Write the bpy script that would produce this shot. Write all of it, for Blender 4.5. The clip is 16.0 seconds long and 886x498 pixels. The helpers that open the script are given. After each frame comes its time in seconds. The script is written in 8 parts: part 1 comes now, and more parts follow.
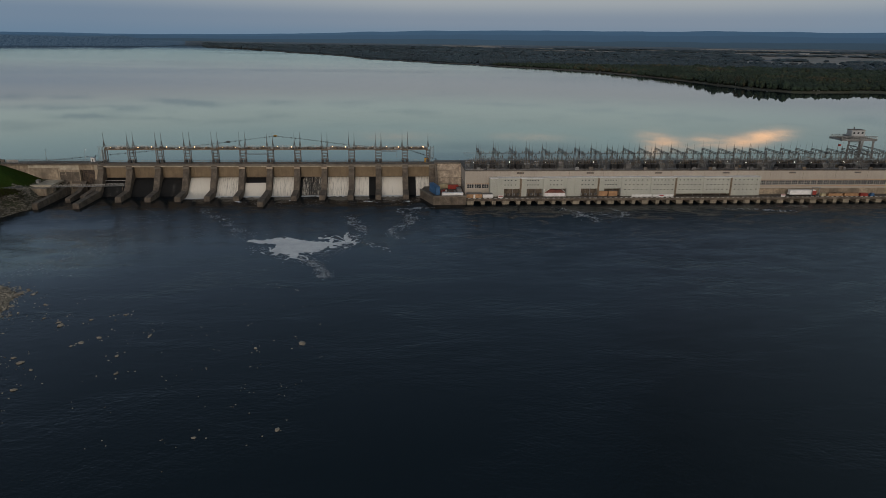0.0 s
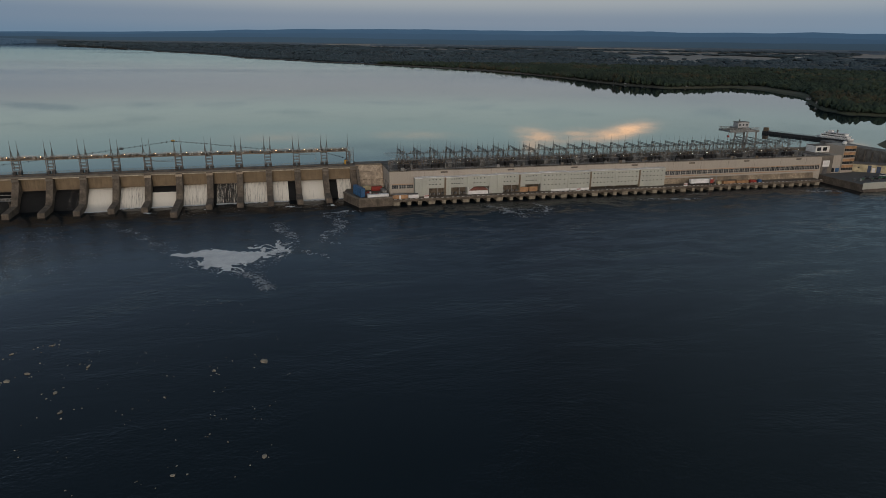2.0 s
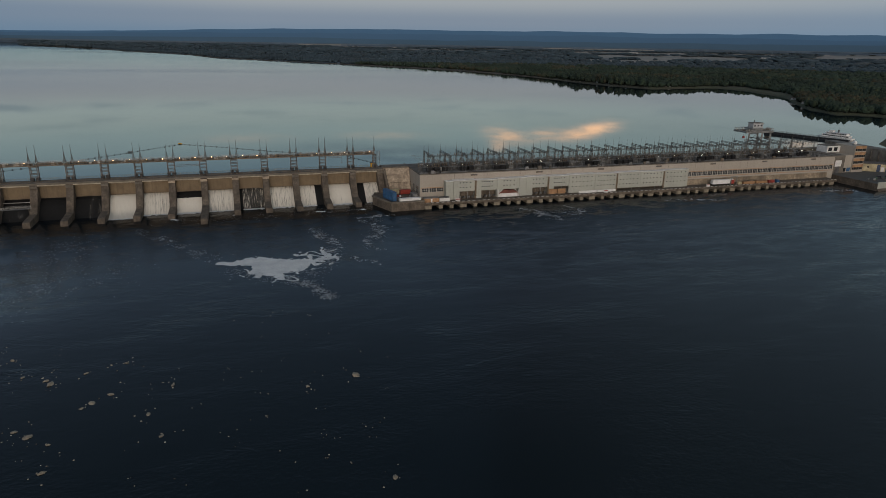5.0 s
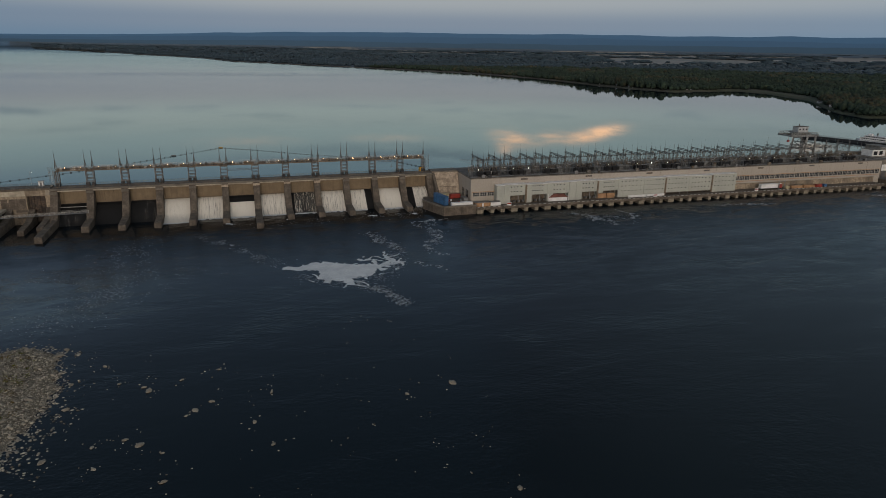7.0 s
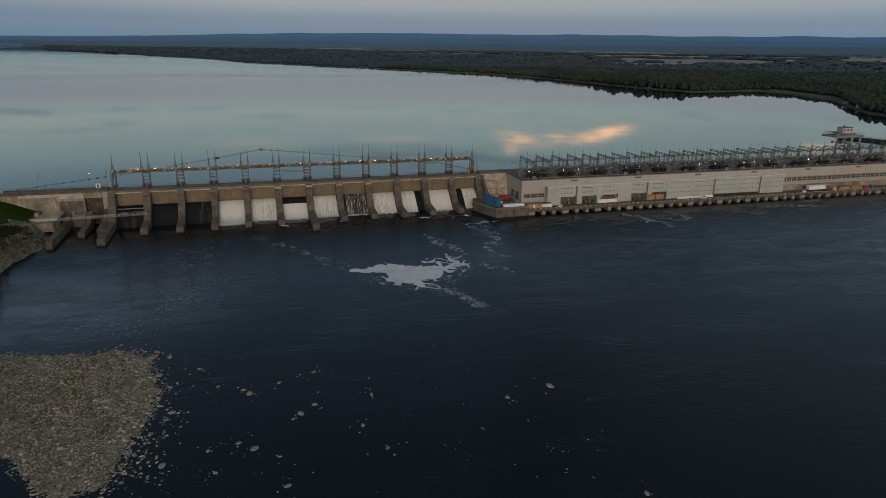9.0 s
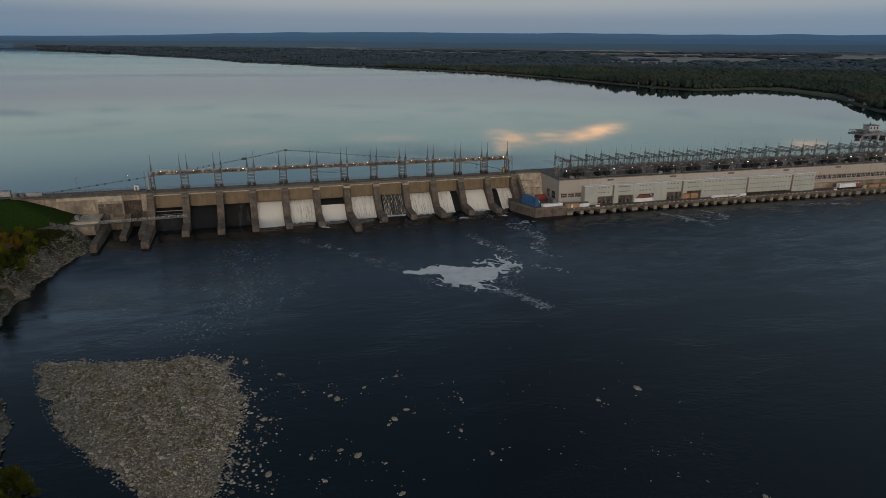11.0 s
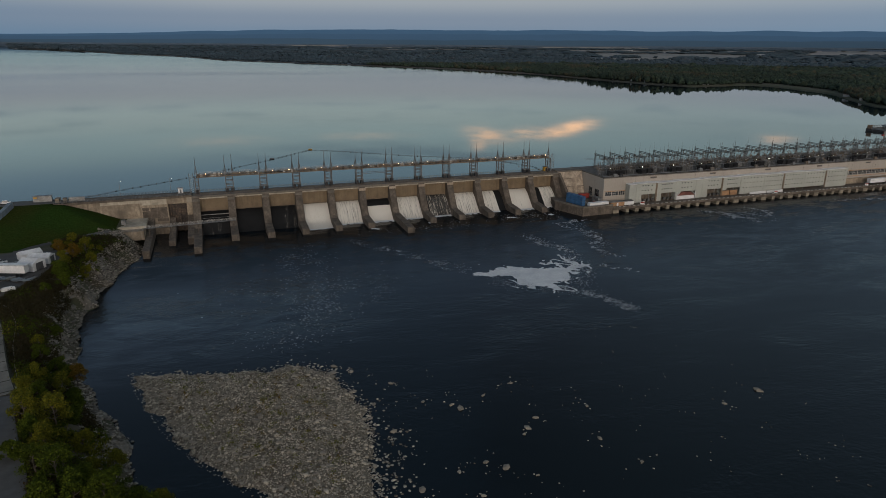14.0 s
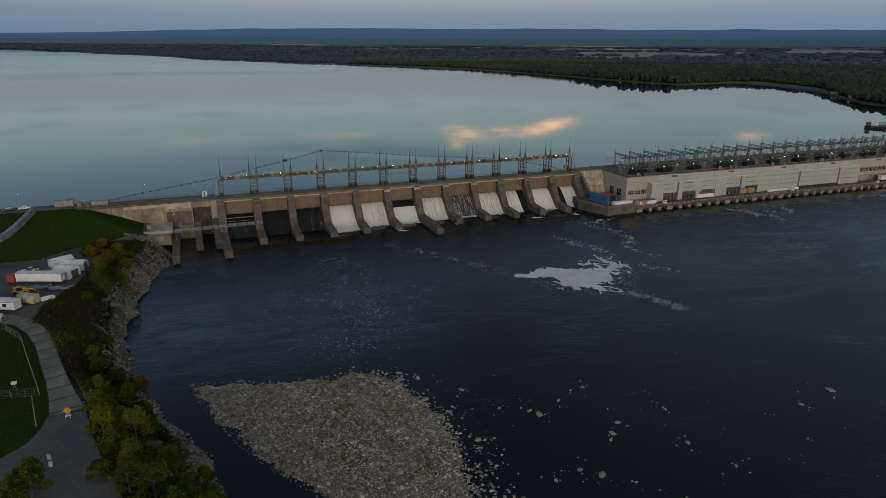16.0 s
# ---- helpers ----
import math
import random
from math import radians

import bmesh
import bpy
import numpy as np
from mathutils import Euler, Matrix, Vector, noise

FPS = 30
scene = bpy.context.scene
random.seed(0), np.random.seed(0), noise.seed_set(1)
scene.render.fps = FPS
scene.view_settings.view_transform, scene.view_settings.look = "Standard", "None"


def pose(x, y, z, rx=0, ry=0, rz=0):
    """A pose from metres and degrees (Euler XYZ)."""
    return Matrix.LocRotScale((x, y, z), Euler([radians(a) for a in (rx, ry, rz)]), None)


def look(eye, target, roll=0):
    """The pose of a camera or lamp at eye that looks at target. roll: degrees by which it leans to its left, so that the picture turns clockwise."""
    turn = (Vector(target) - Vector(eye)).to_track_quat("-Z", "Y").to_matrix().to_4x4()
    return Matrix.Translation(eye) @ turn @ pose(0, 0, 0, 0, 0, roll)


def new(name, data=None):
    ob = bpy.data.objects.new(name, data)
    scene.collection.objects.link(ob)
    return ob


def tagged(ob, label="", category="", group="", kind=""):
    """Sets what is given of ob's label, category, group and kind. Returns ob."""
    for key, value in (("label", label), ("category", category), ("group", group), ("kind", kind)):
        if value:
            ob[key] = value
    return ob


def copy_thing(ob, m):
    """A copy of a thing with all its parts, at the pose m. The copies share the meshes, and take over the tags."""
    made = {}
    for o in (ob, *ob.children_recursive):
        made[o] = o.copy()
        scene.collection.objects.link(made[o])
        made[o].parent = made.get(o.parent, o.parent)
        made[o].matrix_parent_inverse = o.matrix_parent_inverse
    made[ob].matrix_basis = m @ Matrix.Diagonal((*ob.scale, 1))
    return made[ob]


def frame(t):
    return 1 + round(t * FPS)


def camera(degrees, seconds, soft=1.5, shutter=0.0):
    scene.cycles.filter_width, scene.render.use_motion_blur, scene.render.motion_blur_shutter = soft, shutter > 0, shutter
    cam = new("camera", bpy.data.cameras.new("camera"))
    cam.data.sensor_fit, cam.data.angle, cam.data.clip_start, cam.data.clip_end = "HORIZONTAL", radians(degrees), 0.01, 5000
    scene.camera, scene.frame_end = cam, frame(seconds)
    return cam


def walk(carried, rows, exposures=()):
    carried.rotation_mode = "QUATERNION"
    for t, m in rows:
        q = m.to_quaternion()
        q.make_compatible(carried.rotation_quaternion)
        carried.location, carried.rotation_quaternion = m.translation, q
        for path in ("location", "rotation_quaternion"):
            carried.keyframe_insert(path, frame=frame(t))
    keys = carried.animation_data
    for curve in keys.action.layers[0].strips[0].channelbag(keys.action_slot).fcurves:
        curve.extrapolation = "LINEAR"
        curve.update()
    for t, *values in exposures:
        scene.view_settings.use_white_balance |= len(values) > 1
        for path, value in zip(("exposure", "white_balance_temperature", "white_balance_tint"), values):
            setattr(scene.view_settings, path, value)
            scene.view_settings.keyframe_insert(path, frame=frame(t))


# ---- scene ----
cam = camera(69.09, 16.0, soft=0.85)
PATH = [
    (0.0, -2.04, 3.71, 87.92, -4.721, -17.773, 0.709),
    (0.5, -7.70, 5.00, 87.89, -8.107, -17.761, 0.667),
    (1.0, -13.21, 6.63, 87.92, -10.798, -17.759, 0.693),
    (1.5, -18.59, 8.60, 87.94, -13.059, -17.758, 0.753),
    (2.0, -23.86, 10.83, 87.94, -15.087, -17.761, 0.765),
    (2.5, -29.21, 13.22, 87.97, -16.987, -17.776, 0.781),
    (3.0, -34.63, 15.73, 88.00, -18.220, -17.776, 0.884),
    (5.5, -62.08, 28.22, 88.08, -17.793, -17.670, 0.877),
    (6.0, -67.82, 30.63, 88.10, -17.638, -17.592, 0.818),
    (6.5, -73.81, 32.92, 88.12, -17.487, -17.530, 0.829),
    (7.0, -79.80, 35.08, 88.12, -17.333, -17.485, 0.844),
    (7.5, -85.66, 36.88, 88.18, -17.165, -17.453, 0.734),
    (8.0, -91.55, 38.77, 88.23, -17.000, -17.451, 0.741),
    (8.5, -97.51, 40.86, 88.23, -16.884, -17.439, 0.723),
    (9.0, -103.49, 43.07, 88.22, -16.750, -17.442, 0.694),
    (9.5, -109.57, 45.29, 88.22, -16.642, -17.428, 0.630),
    (10.0, -115.61, 47.62, 88.22, -16.548, -17.459, 0.595),
    (12.5, -144.10, 60.36, 88.18, -19.258, -17.648, 0.405),
    (13.0, -149.78, 63.12, 88.16, -19.173, -17.684, 0.424),
    (13.5, -155.45, 65.96, 88.13, -19.338, -17.697, 0.373),
    (14.0, -160.98, 68.90, 88.11, -19.577, -17.736, 0.386),
    (14.5, -166.31, 71.93, 88.08, -19.800, -17.764, 0.376),
    (15.0, -171.64, 74.91, 88.10, -20.118, -17.792, 0.373),
    (15.5, -176.97, 77.84, 88.13, -20.748, -17.822, 0.370),
    (16.0, -182.30, 80.64, 88.17, -21.445, -17.833, 0.309),
]
walk(cam, [(t, pose(x, y, z, 90 + pitch, 0, yaw) @ pose(0, 0, 0, 0, 0, roll)) for t, x, y, z, yaw, pitch, roll in PATH],
     exposures=((0.0, 0.0, 6450, 10), (7.0, 0.0, 6450, 10), (10.0, 0.0, 6400, 10), (13.0, 0.0, 6300, 10), (16.0, 0.0, 6230, 10)))

# ---- sky and light: dusk, the sun just down behind the camera ----
world = bpy.data.worlds.new("dusk_sky")
scene.world = world
world.use_nodes = True
WN, WL = world.node_tree.nodes, world.node_tree.links
WN.clear()


def wnode(kind, **values):
    n = WN.new(kind)
    for key, value in values.items():
        n.inputs[key].default_value = value
    return n


def wmath(op, a, b=None, c=None):
    n = WN.new("ShaderNodeMath")
    n.operation = op
    for k, v in enumerate((a, b, c)):
        if v is None:
            continue
        if hasattr(v, "is_output"):
            WL.new(v, n.inputs[k])
        else:
            n.inputs[k].default_value = v
    return n.outputs[0]


def wramp(source, stops):
    n = WN.new("ShaderNodeValToRGB")
    n.color_ramp.interpolation = "EASE"
    while len(n.color_ramp.elements) < len(stops):
        n.color_ramp.elements.new(0.5)
    for e, (at, colour) in zip(n.color_ramp.elements, stops):
        e.position, e.color = at, (*colour, 1)
    WL.new(source, n.inputs[0])
    return n.outputs[0]


def wmix(fac, a, b, blend="MIX"):
    n = WN.new("ShaderNodeMix")
    n.data_type, n.blend_type = "RGBA", blend
    for k, v in ((0, fac), (6, a), (7, b)):
        if hasattr(v, "is_output"):
            WL.new(v, n.inputs[k])
        else:
            n.inputs[k].default_value = v if k == 0 else (*v, 1)
    return n.outputs[2]


way = WN.new("ShaderNodeTexCoord").outputs["Generated"]
apart = WN.new("ShaderNodeSeparateXYZ")
WL.new(way, apart.inputs[0])
elev = wmath("MULTIPLY", wmath("ARCSINE", apart.outputs[2]), 180 / math.pi)
azim = wmath("MULTIPLY", wmath("ARCTAN2", apart.outputs[0], apart.outputs[1]), 180 / math.pi)
# the clear dusk sky, from the horizon to the zenith
clear = wramp(wmath("DIVIDE", elev, 60.0), [
    (0.000, (0.140, 0.225, 0.315)), (0.030, (0.212, 0.262, 0.325)), (0.060, (0.345, 0.374, 0.392)),
    (0.095, (0.440, 0.532, 0.512)), (0.140, (0.430, 0.575, 0.572)), (0.180, (0.320, 0.475, 0.545)), (0.235, (0.200, 0.298, 0.400)),
    (0.340, (0.132, 0.170, 0.240)), (0.450, (0.094, 0.119, 0.160)), (0.620, (0.064, 0.084, 0.106)), (1.000, (0.135, 0.160, 0.205))])
# higher and to the west the sky is a deeper blue
westward = wmath("MULTIPLY", wmath("MULTIPLY", wmath("SUBTRACT", 26.0, azim), 0.03), wmath("MULTIPLY", wmath("SUBTRACT", elev, 6.5), 0.28))
westward.node.use_clamp = True
clear = wmix(wmath("MULTIPLY", westward, 0.25), clear, (0.165, 0.280, 0.405))
# a paler bank of haze over the western shore
haze_side = wmath("MULTIPLY", wmath("SUBTRACT", -2.0, azim), 0.035)
haze_side.node.use_clamp = True
haze_up = wmath("MULTIPLY", wmath("SUBTRACT", 27.0, elev), 0.1)
haze_up.node.use_clamp = True
haze_low = wmath("MULTIPLY", wmath("SUBTRACT", elev, 9.0), 0.2)
haze_low.node.use_clamp = True
clear = wmix(wmath("MULTIPLY", wmath("MULTIPLY", haze_side, haze_low), wmath("MULTIPLY", haze_up, 0.55)), clear, (0.245, 0.320, 0.440))
# and to the east the upper sky is darker
east_side = wmath("MULTIPLY", wmath("SUBTRACT", azim, 26.0), 0.04)
east_side.node.use_clamp = True
above = wmath("MULTIPLY", wmath("SUBTRACT", elev, 11.0), 0.2)
above.node.use_clamp = True
fade = wmath("MULTIPLY", wmath("SUBTRACT", 30.0, elev), 0.12)
fade.node.use_clamp = True
clear = wmix(wmath("MULTIPLY", wmath("MULTIPLY", east_side, fade), wmath("MULTIPLY", above, 0.5)), clear, (0.070, 0.092, 0.125))
# the pale band over the woods fades towards the east
band_up = wmath("MULTIPLY", wmath("SUBTRACT", elev, 3.5), 0.4)
band_up.node.use_clamp = True
east_far = wmath("MULTIPLY", wmath("SUBTRACT", azim, 22.0), 0.05)
east_far.node.use_clamp = True
clear = wmix(wmath("MULTIPLY", wmath("MULTIPLY", east_far, band_up), 0.32), clear, (0.20, 0.285, 0.335))
# low in the west the haze is bluer
low_west = wmath("MULTIPLY", wmath("SUBTRACT", 2.0, azim), 0.04)
low_west.node.use_clamp = True
low_down = wmath("MULTIPLY", wmath("SUBTRACT", 4.4, elev), 0.45)
low_down.node.use_clamp = True
clear = wmix(wmath("MULTIPLY", wmath("MULTIPLY", low_west, low_down), 0.62), clear, (0.140, 0.212, 0.300))
# the afterglow behind the camera
south = wmath("MULTIPLY", apart.outputs[1], -1.0)
glow = wmath("MULTIPLY", wmath("SMOOTH_MAX", south, 0.0, 0.2), wmath("POWER", 2.718, wmath("MULTIPLY", wmath("ABSOLUTE", elev), -0.045)))
sky = wmix(1.0, clear, wmix(glow, (0, 0, 0), (1.5, 1.25, 1.05)), "ADD")
# flat bars of cloud and wisps lit by the last sun
place = WN.new("ShaderNodeCombineXYZ")
WL.new(wmath("MULTIPLY", azim, 0.15), place.inputs[0])
WL.new(wmath("MULTIPLY", elev, 1.35), place.inputs[1])
bars = wnode("ShaderNodeTexNoise", Scale=1.0, Detail=5.0, Roughness=0.55)
WL.new(place.outputs[0], bars.inputs["Vector"])


def band(value, centre, width):
    return wmath("POWER", 2.718, wmath("MULTIPLY", wmath("POWER", wmath("DIVIDE", wmath("SUBTRACT", value, centre), width), 2.0), -1.0))


grey = wmath("MULTIPLY", wmath("MULTIPLY", wmath("MAXIMUM", wmath("SUBTRACT", bars.outputs[0], 0.52), 0.0), 1.6), band(elev, 5.6, 1.5))
# thin streaks of cloud over the western shore, frayed along their length
fray_at = WN.new("ShaderNodeCombineXYZ")
WL.new(wmath("MULTIPLY", azim, 0.45), fray_at.inputs[0])
WL.new(wmath("MULTIPLY", elev, 4.0), fray_at.inputs[1])
fray = wnode("ShaderNodeTexNoise", Scale=1.0, Detail=5.0, Roughness=0.6, Distortion=0.6)
WL.new(fray_at.outputs[0], fray.inputs["Vector"])
frayed = wmath("MULTIPLY", wmath("SUBTRACT", fray.outputs[0], 0.5), 0.9)


def streak(a, e, da, de, slope):
    """A thin bar of cloud at a bearing and a height in degrees, rising by slope to the right."""
    level = wmath("ADD", wmath("SUBTRACT", elev, wmath("MULTIPLY", wmath("SUBTRACT", azim, a), slope)), frayed)
    return wmath("MULTIPLY", band(azim, a, da), band(level, e, de))


streaks = None
for a, e, da, de, slope, much in ((-28.6, 4.10, 1.6, 0.14, 0.0, 0.65), (-24.9, 4.22, 1.5, 0.12, 0.03, 0.6), (-25.0, 4.98, 4.5, 0.10, 0.035, 0.6), (-24.3, 5.66, 1.9, 0.16, 0.03, 1.0), (-19.5, 6.05, 3.6, 0.08, 0.06, 0.5),
                              (-20.9, 5.05, 1.5, 0.12, 0.02, 0.45), (-16.6, 4.85, 2.4, 0.22, 0.11, 1.0), (-9.4, 4.98, 1.6, 0.18, 0.02, 0.6), (-12.2, 6.4, 2.2, 0.2, 0.0, 0.35), (9.5, 5.0, 3.5, 0.14, 0.02, 0.4)):
    one = wmath("MULTIPLY", streak(a, e, da, de, slope), much)
    streaks = one if streaks is None else wmath("ADD", streaks, one)
grey = wmath("ADD", grey, wmath("MULTIPLY", streaks, 0.62))
# a darker bank of cloud higher up, under the lit wisps' level in the water
bank_noise = wmath("MULTIPLY", wmath("MAXIMUM", wmath("SUBTRACT", bars.outputs[0], 0.36), 0.0), 2.6)
grey = wmath("ADD", grey, wmath("MULTIPLY", bank_noise, wmath("MULTIPLY", band(elev, 9.3, 0.9), band(azim, 14.0, 11.0))))
sky = wmix(wmath("MINIMUM", grey, 0.42), sky, (0.130, 0.205, 0.275))
WORLD_OUT = WN.new("ShaderNodeOutputWorld")
back = WN.new("ShaderNodeBackground")
WL.new(back.outputs[0], WORLD_OUT.inputs[0])
wisp = wnode("ShaderNodeTexNoise", Scale=3.2, Detail=4.0, Roughness=0.5)
WL.new(place.outputs[0], wisp.inputs["Vector"])


def wisps(a, e, da, de, slope):
    """A smear of cloud at a bearing and a height above the horizon, in degrees, that falls by slope to the right."""
    return wmath("MULTIPLY", band(azim, a, da), band(wmath("ADD", elev, wmath("MULTIPLY", wmath("SUBTRACT", azim, a), slope)), e, de))


lit = wmath("ADD", wisps(31.2, 6.72, 1.35, 0.42, 0.16), wmath("MULTIPLY", wisps(29.4, 7.3, 1.5, 0.46, 0.16), 0.75))
lit = wmath("ADD", lit, wmath("MULTIPLY", wisps(23.4, 7.65, 1.6, 0.55, -0.12), 0.6))
lit = wmath("ADD", lit, wmath("MULTIPLY", wisps(22.6, 8.5, 0.6, 0.5, 0.0), 0.5))
lit = wmath("ADD", lit, wmath("MULTIPLY", wisps(26.6, 7.45, 1.2, 0.45, 0.1), 0.42))
lit = wmath("ADD", lit, wmath("MULTIPLY", wisps(46.8, 7.0, 1.1, 0.3, 0.05), 0.4))
lit = wmath("ADD", lit, wmath("MULTIPLY", wisps(12.5, 7.75, 3.2, 0.28, 0.0), 0.16))
lit = wmath("ADD", lit, wmath("MULTIPLY", wisps(0.5, 7.9, 4.0, 0.4, 0.0), 0.10))
lit = wmath("MULTIPLY", lit, wmath("MAXIMUM", wmath("SUBTRACT", wmath("MULTIPLY", wisp.outputs[0], 3.4), 0.85), 0.0))
sky = wmix(wmath("MINIMUM", lit, 1.0), sky, (1.75, 1.08, 0.64))
WL.new(sky, back.inputs[0])
back.inputs[1].default_value = 1.0

sun = new("sun", bpy.data.lights.new("sun", "SUN"))
sun.data.energy, sun.data.angle, sun.data.color = 0.82, radians(25), (1.0, 0.82, 0.66)
sun.matrix_world = look((0, 0, 0), (0.25, 1.0, -0.22))

# ---- materials ----
def material(name, colour, rough=0.8, metal=0.0, vary=0.25, grain=2.0, stain=0.12, bump=0.15, second=None, streaks=0.0, ior=1.45, piece=0.0, relief=0.05):
    """A weathered surface: grain and stains at two scales (grain, stain: cycles a metre), streaks: run-off marks, piece: change from piece to piece."""
    m = bpy.data.materials.new(name)
    m.use_nodes = True
    n, l = m.node_tree.nodes, m.node_tree.links
    b = n["Principled BSDF"]
    b.inputs["Roughness"].default_value, b.inputs["Metallic"].default_value, b.inputs["IOR"].default_value = rough, metal, ior
    geo = n.new("ShaderNodeNewGeometry")

    def noise_of(scale, detail, stretch=None):
        t = n.new("ShaderNodeTexNoise")
        t.inputs["Scale"].default_value, t.inputs["Detail"].default_value = scale, detail
        if stretch:
            mp = n.new("ShaderNodeMapping")
            mp.inputs["Scale"].default_value = stretch
            l.new(geo.outputs["Position"], mp.inputs[0])
            l.new(mp.outputs[0], t.inputs["Vector"])
        else:
            l.new(geo.outputs["Position"], t.inputs["Vector"])
        return t.outputs[0]

    def mixed(fac, a, c, blend="MIX"):
        x = n.new("ShaderNodeMix")
        x.data_type, x.blend_type = "RGBA", blend
        for k, v in ((0, fac), (6, a), (7, c)):
            if hasattr(v, "is_output"):
                l.new(v, x.inputs[k])
            else:
                x.inputs[k].default_value = v if k == 0 else (*v, 1)
        return x.outputs[2]

    def spread(value, low, high, a=0.0, c=1.0):
        r = n.new("ShaderNodeMapRange")
        r.inputs[1].default_value, r.inputs[2].default_value, r.inputs[3].default_value, r.inputs[4].default_value = low, high, a, c
        l.new(value, r.inputs[0])
        return r.outputs[0]

    fine, broad = noise_of(grain, 5), noise_of(stain, 3)
    dark = second or tuple(v * 0.55 for v in colour)
    col = mixed(spread(broad, 0.35, 0.68), colour, dark)
    col = mixed(spread(fine, 0.3, 0.7, 0.0, vary), col, tuple(v * 0.35 for v in colour))
    if streaks:
        run = noise_of(0.9, 4, (1.0, 1.0, 0.07))
        col = mixed(spread(run, 0.5, 0.75, 0.0, streaks), col, tuple(v * 0.3 for v in colour))
    if piece:
        info = n.new("ShaderNodeObjectInfo")
        col = mixed(spread(info.outputs["Random"], 0, 1, 0, piece), col, tuple(v * 0.4 for v in colour))
    l.new(col, b.inputs["Base Color"])
    if bump:
        p = n.new("ShaderNodeBump")
        p.inputs["Strength"].default_value, p.inputs["Distance"].default_value = bump, relief
        l.new(fine, p.inputs["Height"])
        l.new(p.outputs[0], b.inputs["Normal"])
    return m


def water(name, colour, rough, waves, patches=None, windy=None):
    """Open water; waves: rows of cycles a metre, height in metres, stretch across; patches: ruffled areas; windy: y from which and to which the wind gets up."""
    m = bpy.data.materials.new(name)
    m.use_nodes = True
    n, l = m.node_tree.nodes, m.node_tree.links
    b = n["Principled BSDF"]
    b.inputs["Base Color"].default_value, b.inputs["Roughness"].default_value, b.inputs["IOR"].default_value = (*colour, 1), rough, 1.333
    geo = n.new("ShaderNodeNewGeometry")
    normal = None
    for scale, height, stretch in waves:
        mp, t, p = n.new("ShaderNodeMapping"), n.new("ShaderNodeTexNoise"), n.new("ShaderNodeBump")
        mp.inputs["Scale"].default_value = (1, stretch, 1)
        mp.inputs["Rotation"].default_value = (0, 0, 0.35)
        t.inputs["Scale"].default_value, t.inputs["Detail"].default_value = scale, 3
        p.inputs["Strength"].default_value, p.inputs["Distance"].default_value = 1.0, height
        l.new(geo.outputs["Position"], mp.inputs[0])
        l.new(mp.outputs[0], t.inputs["Vector"])
        l.new(t.outputs[0], p.inputs["Height"])
        if patches:
            mq, q, r = n.new("ShaderNodeMapping"), n.new("ShaderNodeTexNoise"), n.new("ShaderNodeMapRange")
            mq.inputs["Scale"].default_value = (1, 2.5, 1)
            q.inputs["Scale"].default_value, q.inputs["Detail"].default_value, q.inputs["Distortion"].default_value = patches, 6, 1.4
            r.inputs[1].default_value, r.inputs[2].default_value, r.inputs[3].default_value, r.inputs[4].default_value = 0.38, 0.68, 0.12, 1.15
            l.new(geo.outputs["Position"], mq.inputs[0])
            l.new(mq.outputs[0], q.inputs["Vector"])
            l.new(q.outputs[0], r.inputs[0])
            l.new(r.outputs[0], p.inputs["Strength"])
        if windy:
            part_y, r = n.new("ShaderNodeSeparateXYZ"), n.new("ShaderNodeMapRange")
            r.inputs[1].default_value, r.inputs[2].default_value, r.inputs[3].default_value, r.inputs[4].default_value = *windy, 0.03, 1.0
            l.new(geo.outputs["Position"], part_y.inputs[0])
            l.new(part_y.outputs[1], r.inputs[0])
            l.new(r.outputs[0], p.inputs["Strength"])
            ruffle = n.new("ShaderNodeMapRange")
            ruffle.inputs[1].default_value, ruffle.inputs[2].default_value, ruffle.inputs[3].default_value, ruffle.inputs[4].default_value = *windy, rough, 0.14
            l.new(part_y.outputs[1], ruffle.inputs[0])
            l.new(ruffle.outputs[0], b.inputs["Roughness"])
        if normal:
            l.new(normal, p.inputs["Normal"])
        normal = p.outputs[0]
    if windy:
        # of far wind waves one sees the faces that lean towards the dam, in streaks
        mq, q, r, lean, add, unit = (n.new(k) for k in ("ShaderNodeMapping", "ShaderNodeTexNoise", "ShaderNodeMapRange", "ShaderNodeMath", "ShaderNodeVectorMath", "ShaderNodeVectorMath"))
        mq.inputs["Scale"].default_value = (0.35, 1.6, 1)
        q.inputs["Scale"].default_value, q.inputs["Detail"].default_value = 0.003, 4
        r.inputs[1].default_value, r.inputs[2].default_value, r.inputs[3].default_value, r.inputs[4].default_value = windy[0] + 300, windy[1], 0.0, 0.065
        lean.operation, unit.operation = "MULTIPLY", "NORMALIZE"
        l.new(geo.outputs["Position"], mq.inputs[0])
        l.new(mq.outputs[0], q.inputs["Vector"])
        l.new(part_y.outputs[1], r.inputs[0])
        l.new(q.outputs[0], lean.inputs[0])
        l.new(r.outputs[0], lean.inputs[1])
        xyz, minus = n.new("ShaderNodeCombineXYZ"), n.new("ShaderNodeMath")
        minus.operation, minus.inputs[1].default_value = "MULTIPLY", -1.0
        l.new(lean.outputs[0], minus.inputs[0])
        l.new(minus.outputs[0], xyz.inputs[1])
        l.new(normal, add.inputs[0])
        l.new(xyz.outputs[0], add.inputs[1])
        l.new(add.outputs[0], unit.inputs[0])
        normal = unit.outputs[0]
